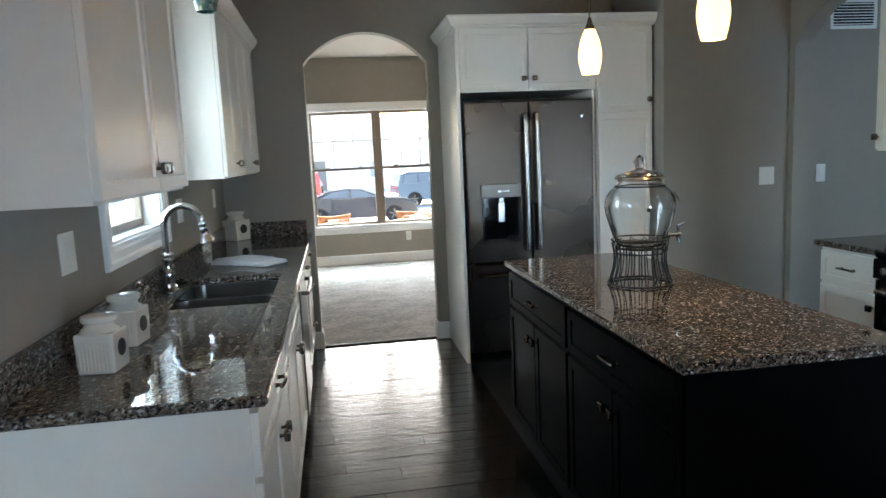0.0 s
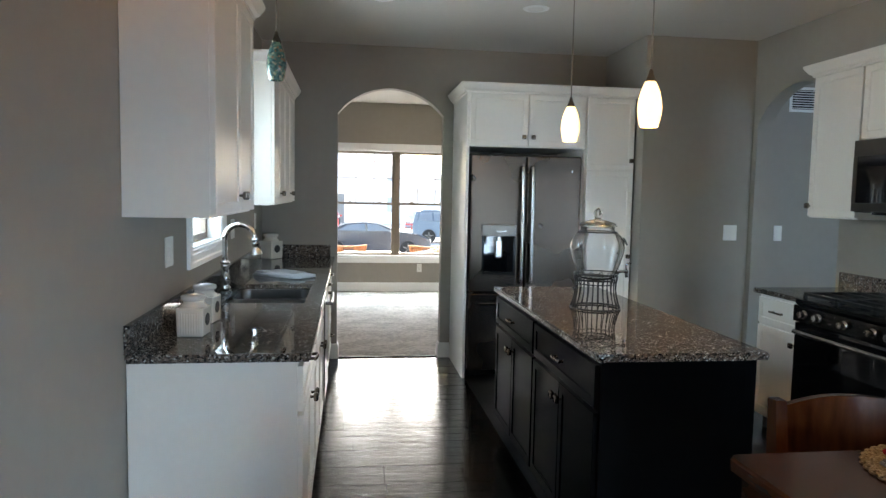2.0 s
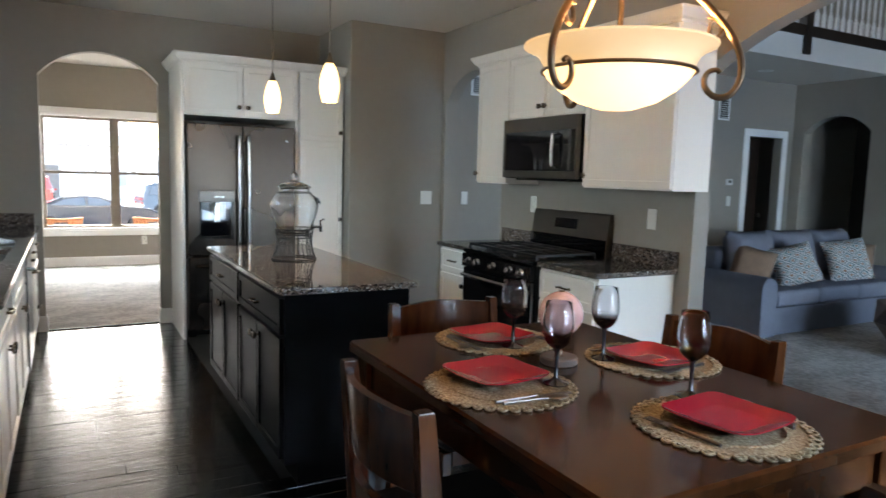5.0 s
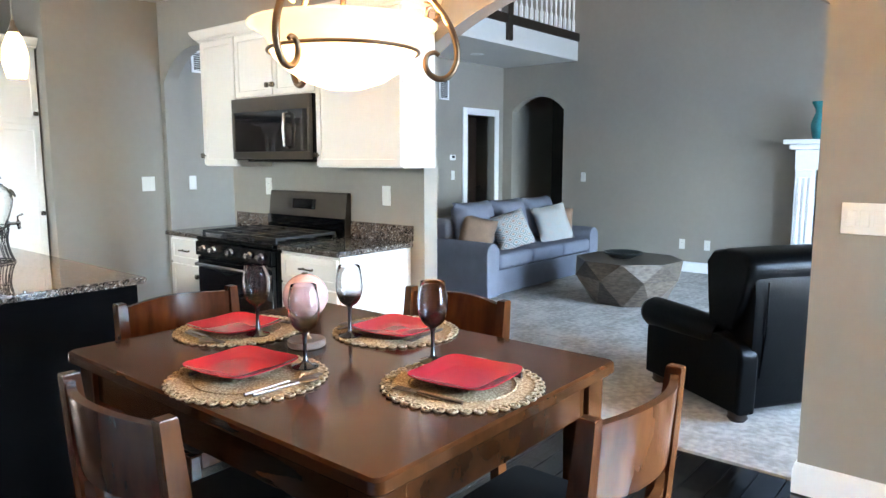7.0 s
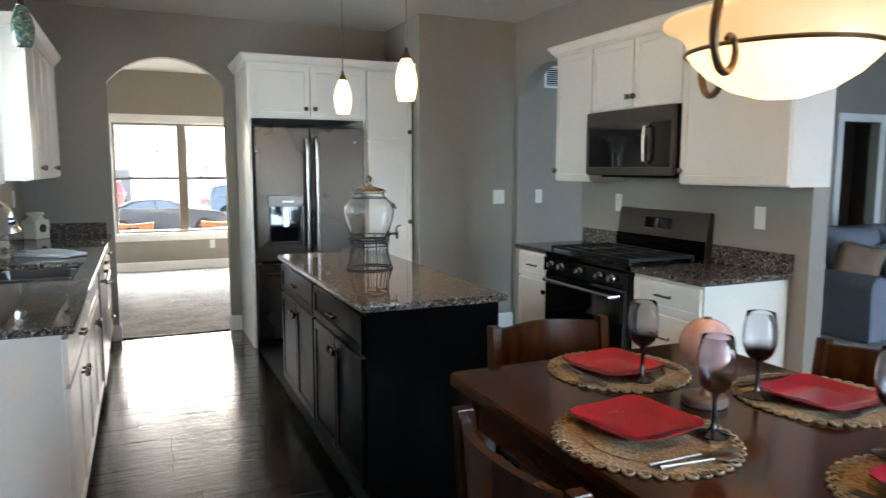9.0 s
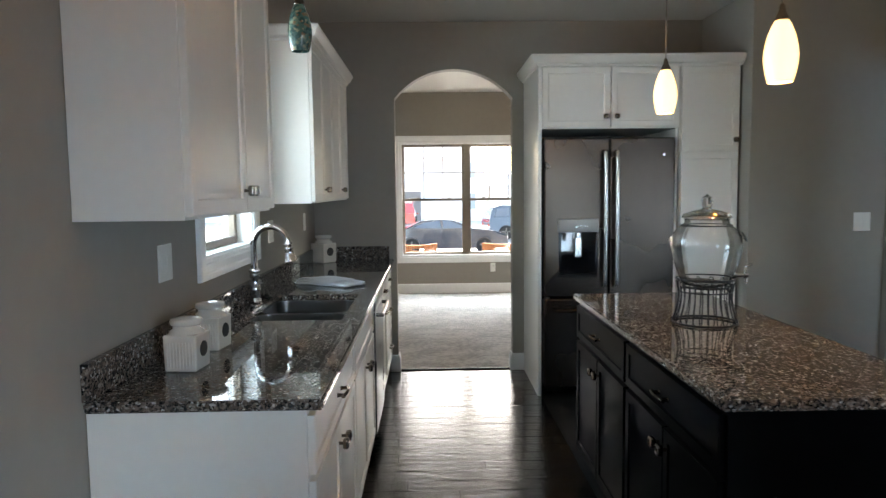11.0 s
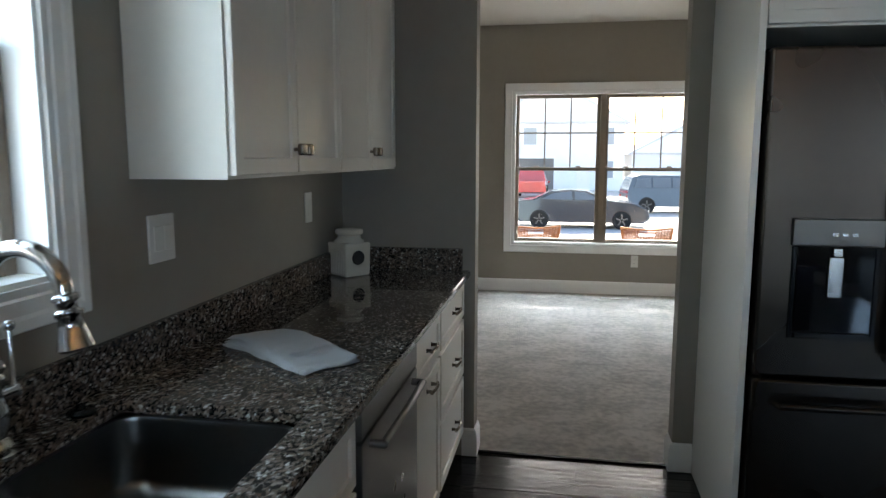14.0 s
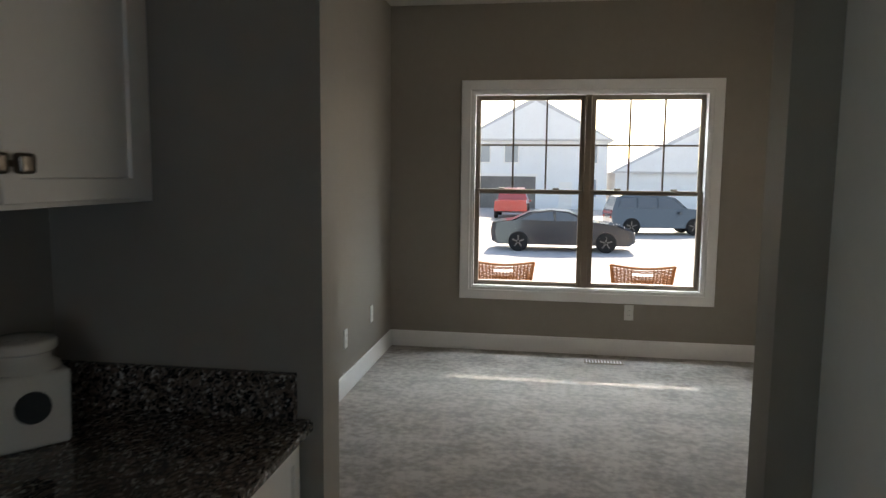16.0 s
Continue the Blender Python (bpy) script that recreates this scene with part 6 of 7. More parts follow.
SX0, SX1, SY0, SY1 = 6.08, 8.45, 2.86, 3.78
so = thing("sofa", "grey fabric sofa with rounded arms and loose cushions", "sofa", (7.26, 3.3, 0))
part("frame", box(SX0 + 0.2, SY0 + 0.02, 0.03, SX1 - 0.2, SY1, 0.29, 0.02, 2), SOFA, so)
for x0, x1 in ((SX0, SX0 + 0.22), (SX1 - 0.22, SX1)):
    bm = bmesh.new()
    rows = []
    for y in (SY0, SY0 + 0.015, SY1 - 0.015, SY1):
        ins = 0.012 if y in (SY0, SY1) else 0
        rows.append([bm.verts.new((x, y, z)) for x, z in [(x0 + 0.01 + ins, 0.03), (x0 + ins, 0.42)] + [((x0 + x1) / 2 - (0.11 - ins) * math.cos(radians(a)), 0.47 + (0.11 - ins) * math.sin(radians(a))) for a in range(0, 181, 20)] + [(x1 - ins, 0.42), (x1 - 0.01 - ins, 0.03)]])
    for a, b in zip(rows, rows[1:]):
        for i in range(len(a)):
            bm.faces.new((a[i], a[(i + 1) % len(a)], b[(i + 1) % len(a)], b[i]))
    bm.faces.new(rows[0]), bm.faces.new(rows[-1])
    part("arm", bm, SOFA, so, smooth=60)
part("back", box(SX0 + 0.2, SY1 - 0.26, 0.29, SX1 - 0.2, SY1, 0.78, 0.07, 4), SOFA, so, smooth=60)
n3 = (SX1 - SX0 - 0.44) / 3
for k in range(3):
    x = SX0 + 0.22 + n3 * k
    part("seat_cushion", box(x + 0.004, SY0 - 0.01, 0.295, x + n3 - 0.004, SY1 - 0.27, 0.45, 0.045, 4), SOFA, so, smooth=60)
    bm = cushion(bmesh.new(), n3 * 1.0, 0.26, 0.5, Matrix.Translation((x + n3 / 2, SY1 - 0.35, 0.715)) @ Matrix.Rotation(radians(-14), 4, 'X'), 0.35)
    part("back_cushion", bm, SOFA, so, smooth=80)
for x in (SX0 + 0.1, SX1 - 0.1):
    for y in (SY0 + 0.08, SY1 - 0.08):
        part("foot", box(x - 0.03, y - 0.03, 0.006, x + 0.03, y + 0.03, 0.032), DARKWOOD, so)


def pattern_fabric():
    mat = material("patterned_pillow_fabric", (0.6, 0.58, 0.54), 0.9, bump=0.4, bump_scale=300)
    nt = mat.node_tree
    b = nt.nodes["Principled BSDF"]
    tc = nt.nodes.new("ShaderNodeTexCoord")
    sep = nt.nodes.new("ShaderNodeSeparateXYZ")
    nt.links.new(tc.outputs["UV"], sep.inputs[0])
    fold = [math_node(nt, 'PINGPONG', math_node(nt, 'MULTIPLY', sep.outputs[k], value=n)) for k, n in ((0, 3.5), (1, 4.5))]
    wobble = math_node(nt, 'MULTIPLY', noise_node(nt, tc, 24, 3), value=0.16)
    lozenge = math_node(nt, 'ADD', math_node(nt, 'ADD', fold[0], fold[1]), wobble)
    col = ramp_node(nt, lozenge, [(0.0, (0.26, 0.12, 0.07)), (0.24, (0.5, 0.48, 0.45)), (0.38, (0.12, 0.12, 0.12)), (0.5, (0.5, 0.48, 0.45)), (0.66, (0.1, 0.16, 0.17)), (0.8, (0.5, 0.48, 0.45)), (0.93, (0.27, 0.14, 0.09))])
    for e in nt.nodes:
        if e.bl_idname == "ShaderNodeValToRGB":
            e.color_ramp.interpolation = 'CONSTANT'
    nt.links.new(col, b.inputs["Base Color"])
    return mat


PATTERN = pattern_fabric()
TAN = material("tan_velvet", (0.24, 0.145, 0.095), 0.85, vary=0.2, scale=12, bump=0.3)
for x, y, z, s, turn, lean, roll, mat, label in ((6.42, 3.24, 0.63, 0.38, -48, -20, 14, TAN, "tan velvet throw pillow on the sofa"), (6.86, 3.1, 0.645, 0.43, -40, -28, -17, PATTERN, "patterned cream throw pillow leaning on the sofa back"), (7.78, 3.13, 0.655, 0.46, -32, -24, -9, PATTERN, "patterned cream throw pillow leaning on the sofa back"), (8.12, 3.25, 0.635, 0.4, -34, -16, 8, TAN, "tan velvet throw pillow on the sofa")):
    p = thing("throw_pillow", label, "pillow", (x, y, z - s / 2 + 0.01), "sofa pillows")
    part("cover", cushion(bmesh.new(), s, 0.15, s, rz(turn, (x, y, z)) @ Matrix.Rotation(radians(lean), 4, 'X') @ Matrix.Rotation(radians(roll), 4, 'Y')), mat, p, smooth=80)

# faceted coffee table
ct = thing("coffee_table", "faceted geometric wooden drum coffee table", "table", (7.02, 1.8, 0))
KX, KY = 7.02, 1.8
FACET = wood_material("grey_brown_facet_wood", (0.07, 0.047, 0.033), (0.19, 0.142, 0.108), 0.4, (3, 3, 10), 6, 0.1, 0.45)
rows = []
for r, z, off in ((0.36, 0.008, 0), (0.53, 0.275, 0.5), (0.52, 0.44, 0)):
    rows.append([Vector((KX + r * math.cos(2 * math.pi * (i + off) / 8 + 0.31), KY + r * math.sin(2 * math.pi * (i + off) / 8 + 0.31), z)) for i in range(8)])


def solid_facet(pts):
    c = Vector((KX, KY, 0.22))
    bm = bmesh.new()
    a = [bm.verts.new(p) for p in pts]
    b = [bm.verts.new(p + (c - p) * 0.06) for p in pts]
    bm.faces.new(a), bm.faces.new(b)
    for i in range(len(pts)):
        bm.faces.new((a[i], a[(i + 1) % len(pts)], b[(i + 1) % len(pts)], b[i]))
    return bm


for lo, mid in ((0, 1), (2, 1)):
    for i in range(8):
        part("facet", solid_facet([rows[lo][i], rows[lo][(i + 1) % 8], rows[mid][i]]), FACET, ct, smooth=0)
        part("facet", solid_facet([rows[lo][i], rows[mid][i], rows[mid][(i - 1) % 8]]), FACET, ct, smooth=0)
bm = bmesh.new()
a = [bm.verts.new(p + Vector((0, 0, 0.001))) for p in rows[2]]
b = [bm.verts.new(p - Vector((0, 0, 0.025)) - (p - Vector((KX, KY, p.z))) * 0.06) for p in rows[2]]
bm.faces.new(a), bm.faces.new(b)
for i in range(8):
    bm.faces.new((a[i], a[(i + 1) % 8], b[(i + 1) % 8], b[i]))
part("top", bm, FACET, ct, smooth=0)
tr = thing("decorative_bowl", "shallow dark hammered metal bowl on the coffee table", "bowl", (6.98, 1.84, 0.441))
part("dish", lathe(bmesh.new(), [(0.0, 0.003), (0.08, 0.0), (0.1, 0.006), (0.165, 0.036), (0.196, 0.05), (0.203, 0.056), (0.2, 0.061), (0.192, 0.058), (0.16, 0.044), (0.09, 0.014), (0.0, 0.011)], (6.98, 1.84, 0.4415), 36), material("dark_hammered_metal", (0.06, 0.075, 0.075), 0.28, metal=0.7, vary=0.4, scale=15, bump=0.3, bump_scale=60), tr, smooth=60)

# black leather recliner, its back to the dining table
rcl = thing("recliner", "black leather recliner with rolled arms and nailhead trim", "armchair", (4.88, 0.06, 0))
rm = Matrix.Translation((4.91, 0.04, 0.006)) @ Matrix.Rotation(radians(-33), 4, 'Z')


def outline_solid(outline, spans):
    """Carries a (y, z) outline across x; each span (x, inset) draws it in towards its middle."""
    bm = bmesh.new()
    cy, cz = sum(p[0] for p in outline) / len(outline), sum(p[1] for p in outline) / len(outline)
    rws = [[bm.verts.new((x, y + (cy - y) * ins, z + (cz - z) * ins)) for y, z in outline] for x, ins in spans]
    for a, b in zip(rws, rws[1:]):
        for i in range(len(a)):
            bm.faces.new((a[i], a[(i + 1) % len(a)], b[(i + 1) % len(a)], b[i]))
    bm.faces.new(rws[0]), bm.faces.new(rws[-1])
    return bm


part("base", box(-0.33, -0.38, 0.06, 0.33, 0.42, 0.3, 0.03, 3), LEATHER, rcl, m=rm, smooth=60)
for s in (-1, 1):
    x = s * 0.385
    side = [(-0.42, 0.06), (-0.43, 0.36), (-0.415, 0.42), (-0.36, 0.45), (-0.24, 0.475), (-0.1, 0.46), (0.1, 0.42), (0.42, 0.37), (0.43, 0.34), (0.43, 0.06)]
    part("arm_panel", outline_solid(side, [(x - 0.065, 0.06), (x - 0.055, 0.015), (x - 0.04, 0.0), (x + 0.04, 0.0), (x + 0.055, 0.015), (x + 0.065, 0.06)]), LEATHER, rcl, m=rm, smooth=60)
    bm = bmesh.new()
    tube(bm, [(x, -0.2, 0.445), (x, -0.12, 0.455), (x, 0.1, 0.455), (x, 0.3, 0.45), (x, 0.42, 0.445), (x, 0.47, 0.44), (x, 0.485, 0.438)], [0.07, 0.085, 0.092, 0.095, 0.097, 0.08, 0.045], 20)
    part("arm_roll", bm, LEATHER, rcl, m=rm, smooth=70)
    for k in range(25):
        part("nailhead", lathe(bmesh.new(), [(0.008, 0), (0.006, 0.003), (0.0, 0.005)], (x + s * 0.058, -0.39 + k * 0.033, 0.092), 8, Matrix.Rotation(radians(90 * s), 4, 'Y')), STEEL, rcl, m=rm)
rear = [(-0.3, 0.2), (-0.4, 0.2), (-0.425, 0.45), (-0.43, 0.7), (-0.42, 0.8), (-0.3, 0.8), (-0.2, 0.5)]
part("back", outline_solid(rear, [(-0.37, 0.06), (-0.35, 0.01), (-0.2, 0.0), (0.2, 0.0), (0.35, 0.01), (0.37, 0.06)]), LEATHER, rcl, m=rm, smooth=60)
wing = [(-0.31, 0.48), (-0.39, 0.68), (-0.42, 0.8), (-0.43, 0.86), (-0.4, 0.91), (-0.33, 0.935), (-0.22, 0.94), (-0.12, 0.92), (-0.07, 0.86), (-0.08, 0.78), (-0.1, 0.6), (-0.12, 0.47)]
part("head_cushion", outline_solid(wing, [(-0.42, 0.14), (-0.405, 0.05), (-0.37, 0.01), (-0.2, 0.0), (0.0, -0.01), (0.2, 0.0), (0.37, 0.01), (0.405, 0.05), (0.42, 0.14)]), LEATHER, rcl, "puffed black leather back cushion with side wings", m=rm, smooth=70)
for x in (-0.3, 0.3):
    part("piping", tube(bmesh.new(), [(x, -0.405, 0.25), (x, -0.436, 0.5), (x, -0.438, 0.78)], 0.005, 6), LEATHER, rcl, m=rm)
part("seat_cushion", box(-0.3, -0.25, 0.3, 0.3, 0.45, 0.42, 0.05, 4), LEATHER, rcl, m=rm, smooth=60)
for x in (-0.37, 0.37):
    for y in (-0.34, 0.36):
        part("foot", lathe(bmesh.new(), [(0.0, 0.0), (0.042, 0.0), (0.055, 0.018), (0.05, 0.035), (0.056, 0.06), (0.0, 0.06)], (x, y, 0), 16), DARKWOOD, rcl, m=rm)

# fireplace mantel and vase
mt = thing("fireplace_mantel", "white painted fireplace mantel with fluted pilaster", "mantel", (8.95, 0.3, 0))
part("shelf", box(8.8, -1.0, 1.58, LX, 0.87, 1.63, 0.008, 2), TRIM, mt)
part("bed_moulding", box(8.85, -0.95, 1.52, LX, 0.82, 1.5795, 0.015, 2), TRIM, mt)
part("frieze", box(8.94, -0.91, 1.3, LX, 0.77, 1.5195, 0.004), TRIM, mt)
for y in (0.56, -0.9):
    part("pilaster", box(8.93, y, 0.006, LX, y + 0.2, 1.2995, 0.005), TRIM, mt)
    for k in range(3):
        part("flute", box(8.922, y + 0.03 + k * 0.053, 0.2, 8.9295, y + 0.06 + k * 0.053, 1.22, 0.004), TRIM, mt)
    part("plinth", box(8.91, y - 0.012, 0.006, 8.9295, y + 0.212, 0.16, 0.004), TRIM, mt)
part("firebox", box(8.97, -0.69, 0.006, LX, 0.55, 1.0), BLACK, mt)
part("surround", box(8.95, -0.69, 1.0, LX, 0.55, 1.2995), material("dark_tile", (0.05, 0.045, 0.04), 0.3, vary=0.3, scale=6), mt)
vs = thing("glass_vase", "turquoise glass vase on the mantel", "vase", (8.95, 0.55, 1.631))
part("vessel", lathe(bmesh.new(), [(0.0, 0.0), (0.06, 0.0), (0.07, 0.02), (0.085, 0.1), (0.09, 0.16), (0.07, 0.23), (0.05, 0.28), (0.055, 0.32), (0.085, 0.38), (0.09, 0.4), (0.08, 0.4), (0.045, 0.32), (0.04, 0.28), (0.0, 0.27)], (8.95, 0.55, 1.631), 28), material("turquoise_glass", (0.02, 0.22, 0.24), 0.1, vary=0.4, scale=12, coat=0.5), vs, smooth=60)

# loft railing
lf = thing("loft_railing", "dark wood loft railing with white balusters", "railing", (6.5, 3.62, 3.03))
part("bottom_beam", box(RW + 0.12, 3.575, 2.99, LX, 3.66, 3.1, 0.006), DARKWOOD, lf)
part("hand_rail", box(RW + 0.12, 3.58, 3.9, LX, 3.65, 3.97, 0.012, 2), DARKWOOD, lf)
for x in (4.6, 7.48):
    part("newel_post", box(x - 0.05, 3.56, 2.8, x + 0.05, 3.665, 4.02, 0.006), DARKWOOD, lf)
x = 3.98
while x < LX:
    if min(abs(x - 4.6), abs(x - 7.48)) > 0.06:
        bm = bmesh.new()
        bx(bm, x - 0.016, 3.6, 3.1, x + 0.016, 3.632, 3.25)
        bx(bm, x - 0.016, 3.6, 3.75, x + 0.016, 3.632, 3.9)
        lathe(bm, [(0.016, 3.25), (0.01, 3.29), (0.015, 3.4), (0.012, 3.6), (0.016, 3.75)], (x, 3.616, 0), 10)
        part("baluster", bm, TRIM, lf)
    x += 0.115

# ---- outside the windows ----
CARBLACK = material("black_car_paint", (0.03, 0.037, 0.05), 0.15, coat=1.0)
CARGREY = material("dark_blue_car_paint", (0.05, 0.068, 0.09), 0.2, coat=1.0)
CARRED = material("red_car_paint", (0.5, 0.05, 0.045), 0.2, coat=1.0)
TYRE = material("tyre_rubber", (0.015, 0.015, 0.015), 0.8, vary=0.2)
CARGLASS = material("car_glass", (0.1, 0.12, 0.14), 0.05, coat=0.5)
CARLIGHT = material("car_lens", (0.5, 0.08, 0.05), 0.2)


def vehicle(name, label, cat, x, y, z, turn, length, width, side, glass, wheels, wr, paint):
    """A parked car: its side outline (along, up) carried across its width, narrower towards the roof."""
    o = thing(name, label, cat, (x, y, z))
    m = rz(turn, (x, y, z))

    def shell(outline, ins, half):
        bm = bmesh.new()
        zs = [p[1] for p in outline]
        rows = []
        for s, k in ((-1, 0.93), (-1, 1.0), (1, 1.0), (1, 0.93)):
            row = []
            for u, w in outline:
                tuck = 0.16 * max(0, (w - 0.85) / 0.6)
                row.append(bm.verts.new((u * (k if k < 1 else 1) * 1.0, s * (half - tuck - ins - (0.05 if k < 1 else 0)), w)))
            rows.append(row)
        rows = [rows[0], rows[1], rows[2], rows[3]]
        rows[0], rows[1] = rows[0], rows[1]
        for a, b in ((rows[0], rows[1]), (rows[1], rows[2]), (rows[2], rows[3])):
            for i in range(len(a)):
                bm.faces.new((a[i], a[(i + 1) % len(a)], b[(i + 1) % len(a)], b[i]))
        bm.faces.new(rows[0]), bm.faces.new(rows[-1])
        return bm
    part("body", shell(side, 0.0, width / 2), paint, o, m=m, smooth=35)
    for s in (-1, 1):
        for g in glass:
            bm = bmesh.new()
            a = [bm.verts.new((u, s * (width / 2 - 0.16 * max(0, (w - 0.85) / 0.6) + 0.004), w)) for u, w in g]
            b = [bm.verts.new((v.co.x, v.co.y - s * 0.03, v.co.z)) for v in a]
            bm.faces.new(a), bm.faces.new(b)
            for i in range(len(a)):
                bm.faces.new((a[i], a[(i + 1) % len(a)], b[(i + 1) % len(a)], b[i]))
            part("side_window", bm, CARGLASS, o, m=m)
        for u in wheels:
            wm = m @ Matrix.Translation((u, s * (width / 2 - 0.09), wr)) @ Matrix.Rotation(radians(90), 4, 'X')
            wh = part("wheel", lathe(bmesh.new(), [(wr * 0.66, -0.1), (wr * 0.94, -0.11), (wr, -0.08), (wr, 0.08), (wr * 0.94, 0.11), (wr * 0.66, 0.1)], (0, 0, 0), 28), TYRE, o, m=wm)
            part("rim", lathe(bmesh.new(), [(0.0, -0.06), (wr * 0.2, -0.07), (wr * 0.66, -0.075), (wr * 0.67, 0.075), (wr * 0.2, 0.07), (0.0, 0.06)], (0, 0, 0), 20), TYRE, wh, m=wm)
            for k in range(5):
                sp = box(-0.025, wr * 0.1, -0.085, 0.025, wr * 0.62, 0.085, 0.006)
                part("spoke", sp, DARKSTEEL, wh, m=wm @ Matrix.Rotation(radians(72 * k), 4, 'Z'))
    for s in (-1, 1):
        part("tail_light", box(-length / 2 - 0.005, s * width * 0.3, 0.72, -length / 2 + 0.06, s * width * 0.42, 0.84, 0.01), CARLIGHT, o, m=m)
        part("head_light", box(length / 2 - 0.12, s * width * 0.28, 0.6, length / 2 - 0.02, s * width * 0.42, 0.72, 0.01), PLASTIC, o, m=m)
        part("mirror", box(0.62, s * width / 2 - 0.02, 0.95, 0.78, s * (width / 2 + 0.16), 1.07, 0.03, 2), paint, o, m=m)
    return o


SEDAN = [(-2.4, 0.35), (-2.45, 0.7), (-2.4, 0.98), (-1.75, 1.06), (-1.1, 1.36), (-0.4, 1.43), (0.2, 1.38), (0.95, 1.05), (1.9, 0.93), (2.35, 0.75), (2.42, 0.4), (2.2, 0.25), (-2.2, 0.25)]
SEDANGLASS = [[(-1.45, 1.08), (-1.0, 1.3), (-0.35, 1.37), (-0.3, 1.06)], [(-0.22, 1.06), (-0.25, 1.37), (0.15, 1.33), (0.78, 1.06)]]
vehicle("parked_sedan", "black sedan parked along the street", "car", 1.45, 28.6, -1.15, 0, 4.85, 1.85, SEDAN, SEDANGLASS, (-1.5, 1.45), 0.34, CARBLACK)
SUV = [(-2.25, 0.4), (-2.3, 0.9), (-2.25, 1.15), (-2.05, 1.68), (-1.7, 1.78), (0.1, 1.76), (0.55, 1.65), (1.05, 1.2), (2.05, 1.1), (2.3, 0.9), (2.32, 0.45), (2.1, 0.32), (-2.1, 0.32)]
SUVGLASS = [[(-2.0, 1.2), (-1.85, 1.62), (-1.2, 1.66), (-1.2, 1.2)], [(-1.12, 1.2), (-1.12, 1.66), (-0.3, 1.66), (-0.3, 1.2)], [(-0.22, 1.2), (-0.22, 1.66), (0.05, 1.66), (0.45, 1.58), (0.85, 1.2)]]
vehicle("parked_suv", "dark sport utility vehicle parked across the street", "car", 5.9, 36.5, -1.15, 8, 4.6, 1.9, SUV, SUVGLASS, (-1.4, 1.4), 0.38, CARGREY)
TRUCK = [(-2.7, 0.5), (-2.75, 1.1), (-0.6, 1.15), (-0.5, 1.75), (0.1, 1.85), (0.7, 1.8), (1.2, 1.25), (2.4, 1.15), (2.65, 0.9), (2.65, 0.5), (2.4, 0.4), (-2.4, 0.4)]
TRUCKGLASS = [[(-0.4, 1.2), (-0.38, 1.68), (0.1, 1.75), (0.1, 1.2)], [(0.18, 1.2), (0.18, 1.75), (0.62, 1.7), (1.0, 1.22)]]
vehicle("parked_pickup", "red pickup truck standing on a driveway", "truck", -1.2, 47, -1.15, 90, 5.4, 1.95, TRUCK, TRUCKGLASS, (-1.7, 1.7), 0.4, CARRED)
structure("street", box(-100, 24.5, -1.149, 100, 33.5, -1.14), material("pale_concrete_street", (0.58, 0.57, 0.55), 0.85, vary=0.12, scale=0.6, bump=0.3, bump_scale=60), "pale sunlit concrete street", "road")
structure("driveway", box(-4.5, 33.6, -1.149, 2.2, 58, -1.135), material("driveway_concrete", (0.5, 0.48, 0.45), 0.85, vary=0.08, scale=0.7), "pale concrete driveway across the street", "pavement")

SIDING = material("pale_blue_grey_siding", (0.82, 0.84, 0.86), 0.7, vary=0.05, scale=1)
SHINGLE = material("grey_roof_shingle", (0.6, 0.61, 0.63), 0.85, vary=0.25, scale=4, bump=0.4, bump_scale=20)


# grey tone carries the shade of a garage's inside
GARAGE = material("garage_shade", (0.2, 0.19, 0.18), 0.8, vary=0.2, scale=0.8)
# sky brightness on the far panes is put into this pale base colour
FARGLASS = material("sky_lit_window_glass", (0.34, 0.38, 0.43), 0.08, coat=0.5)


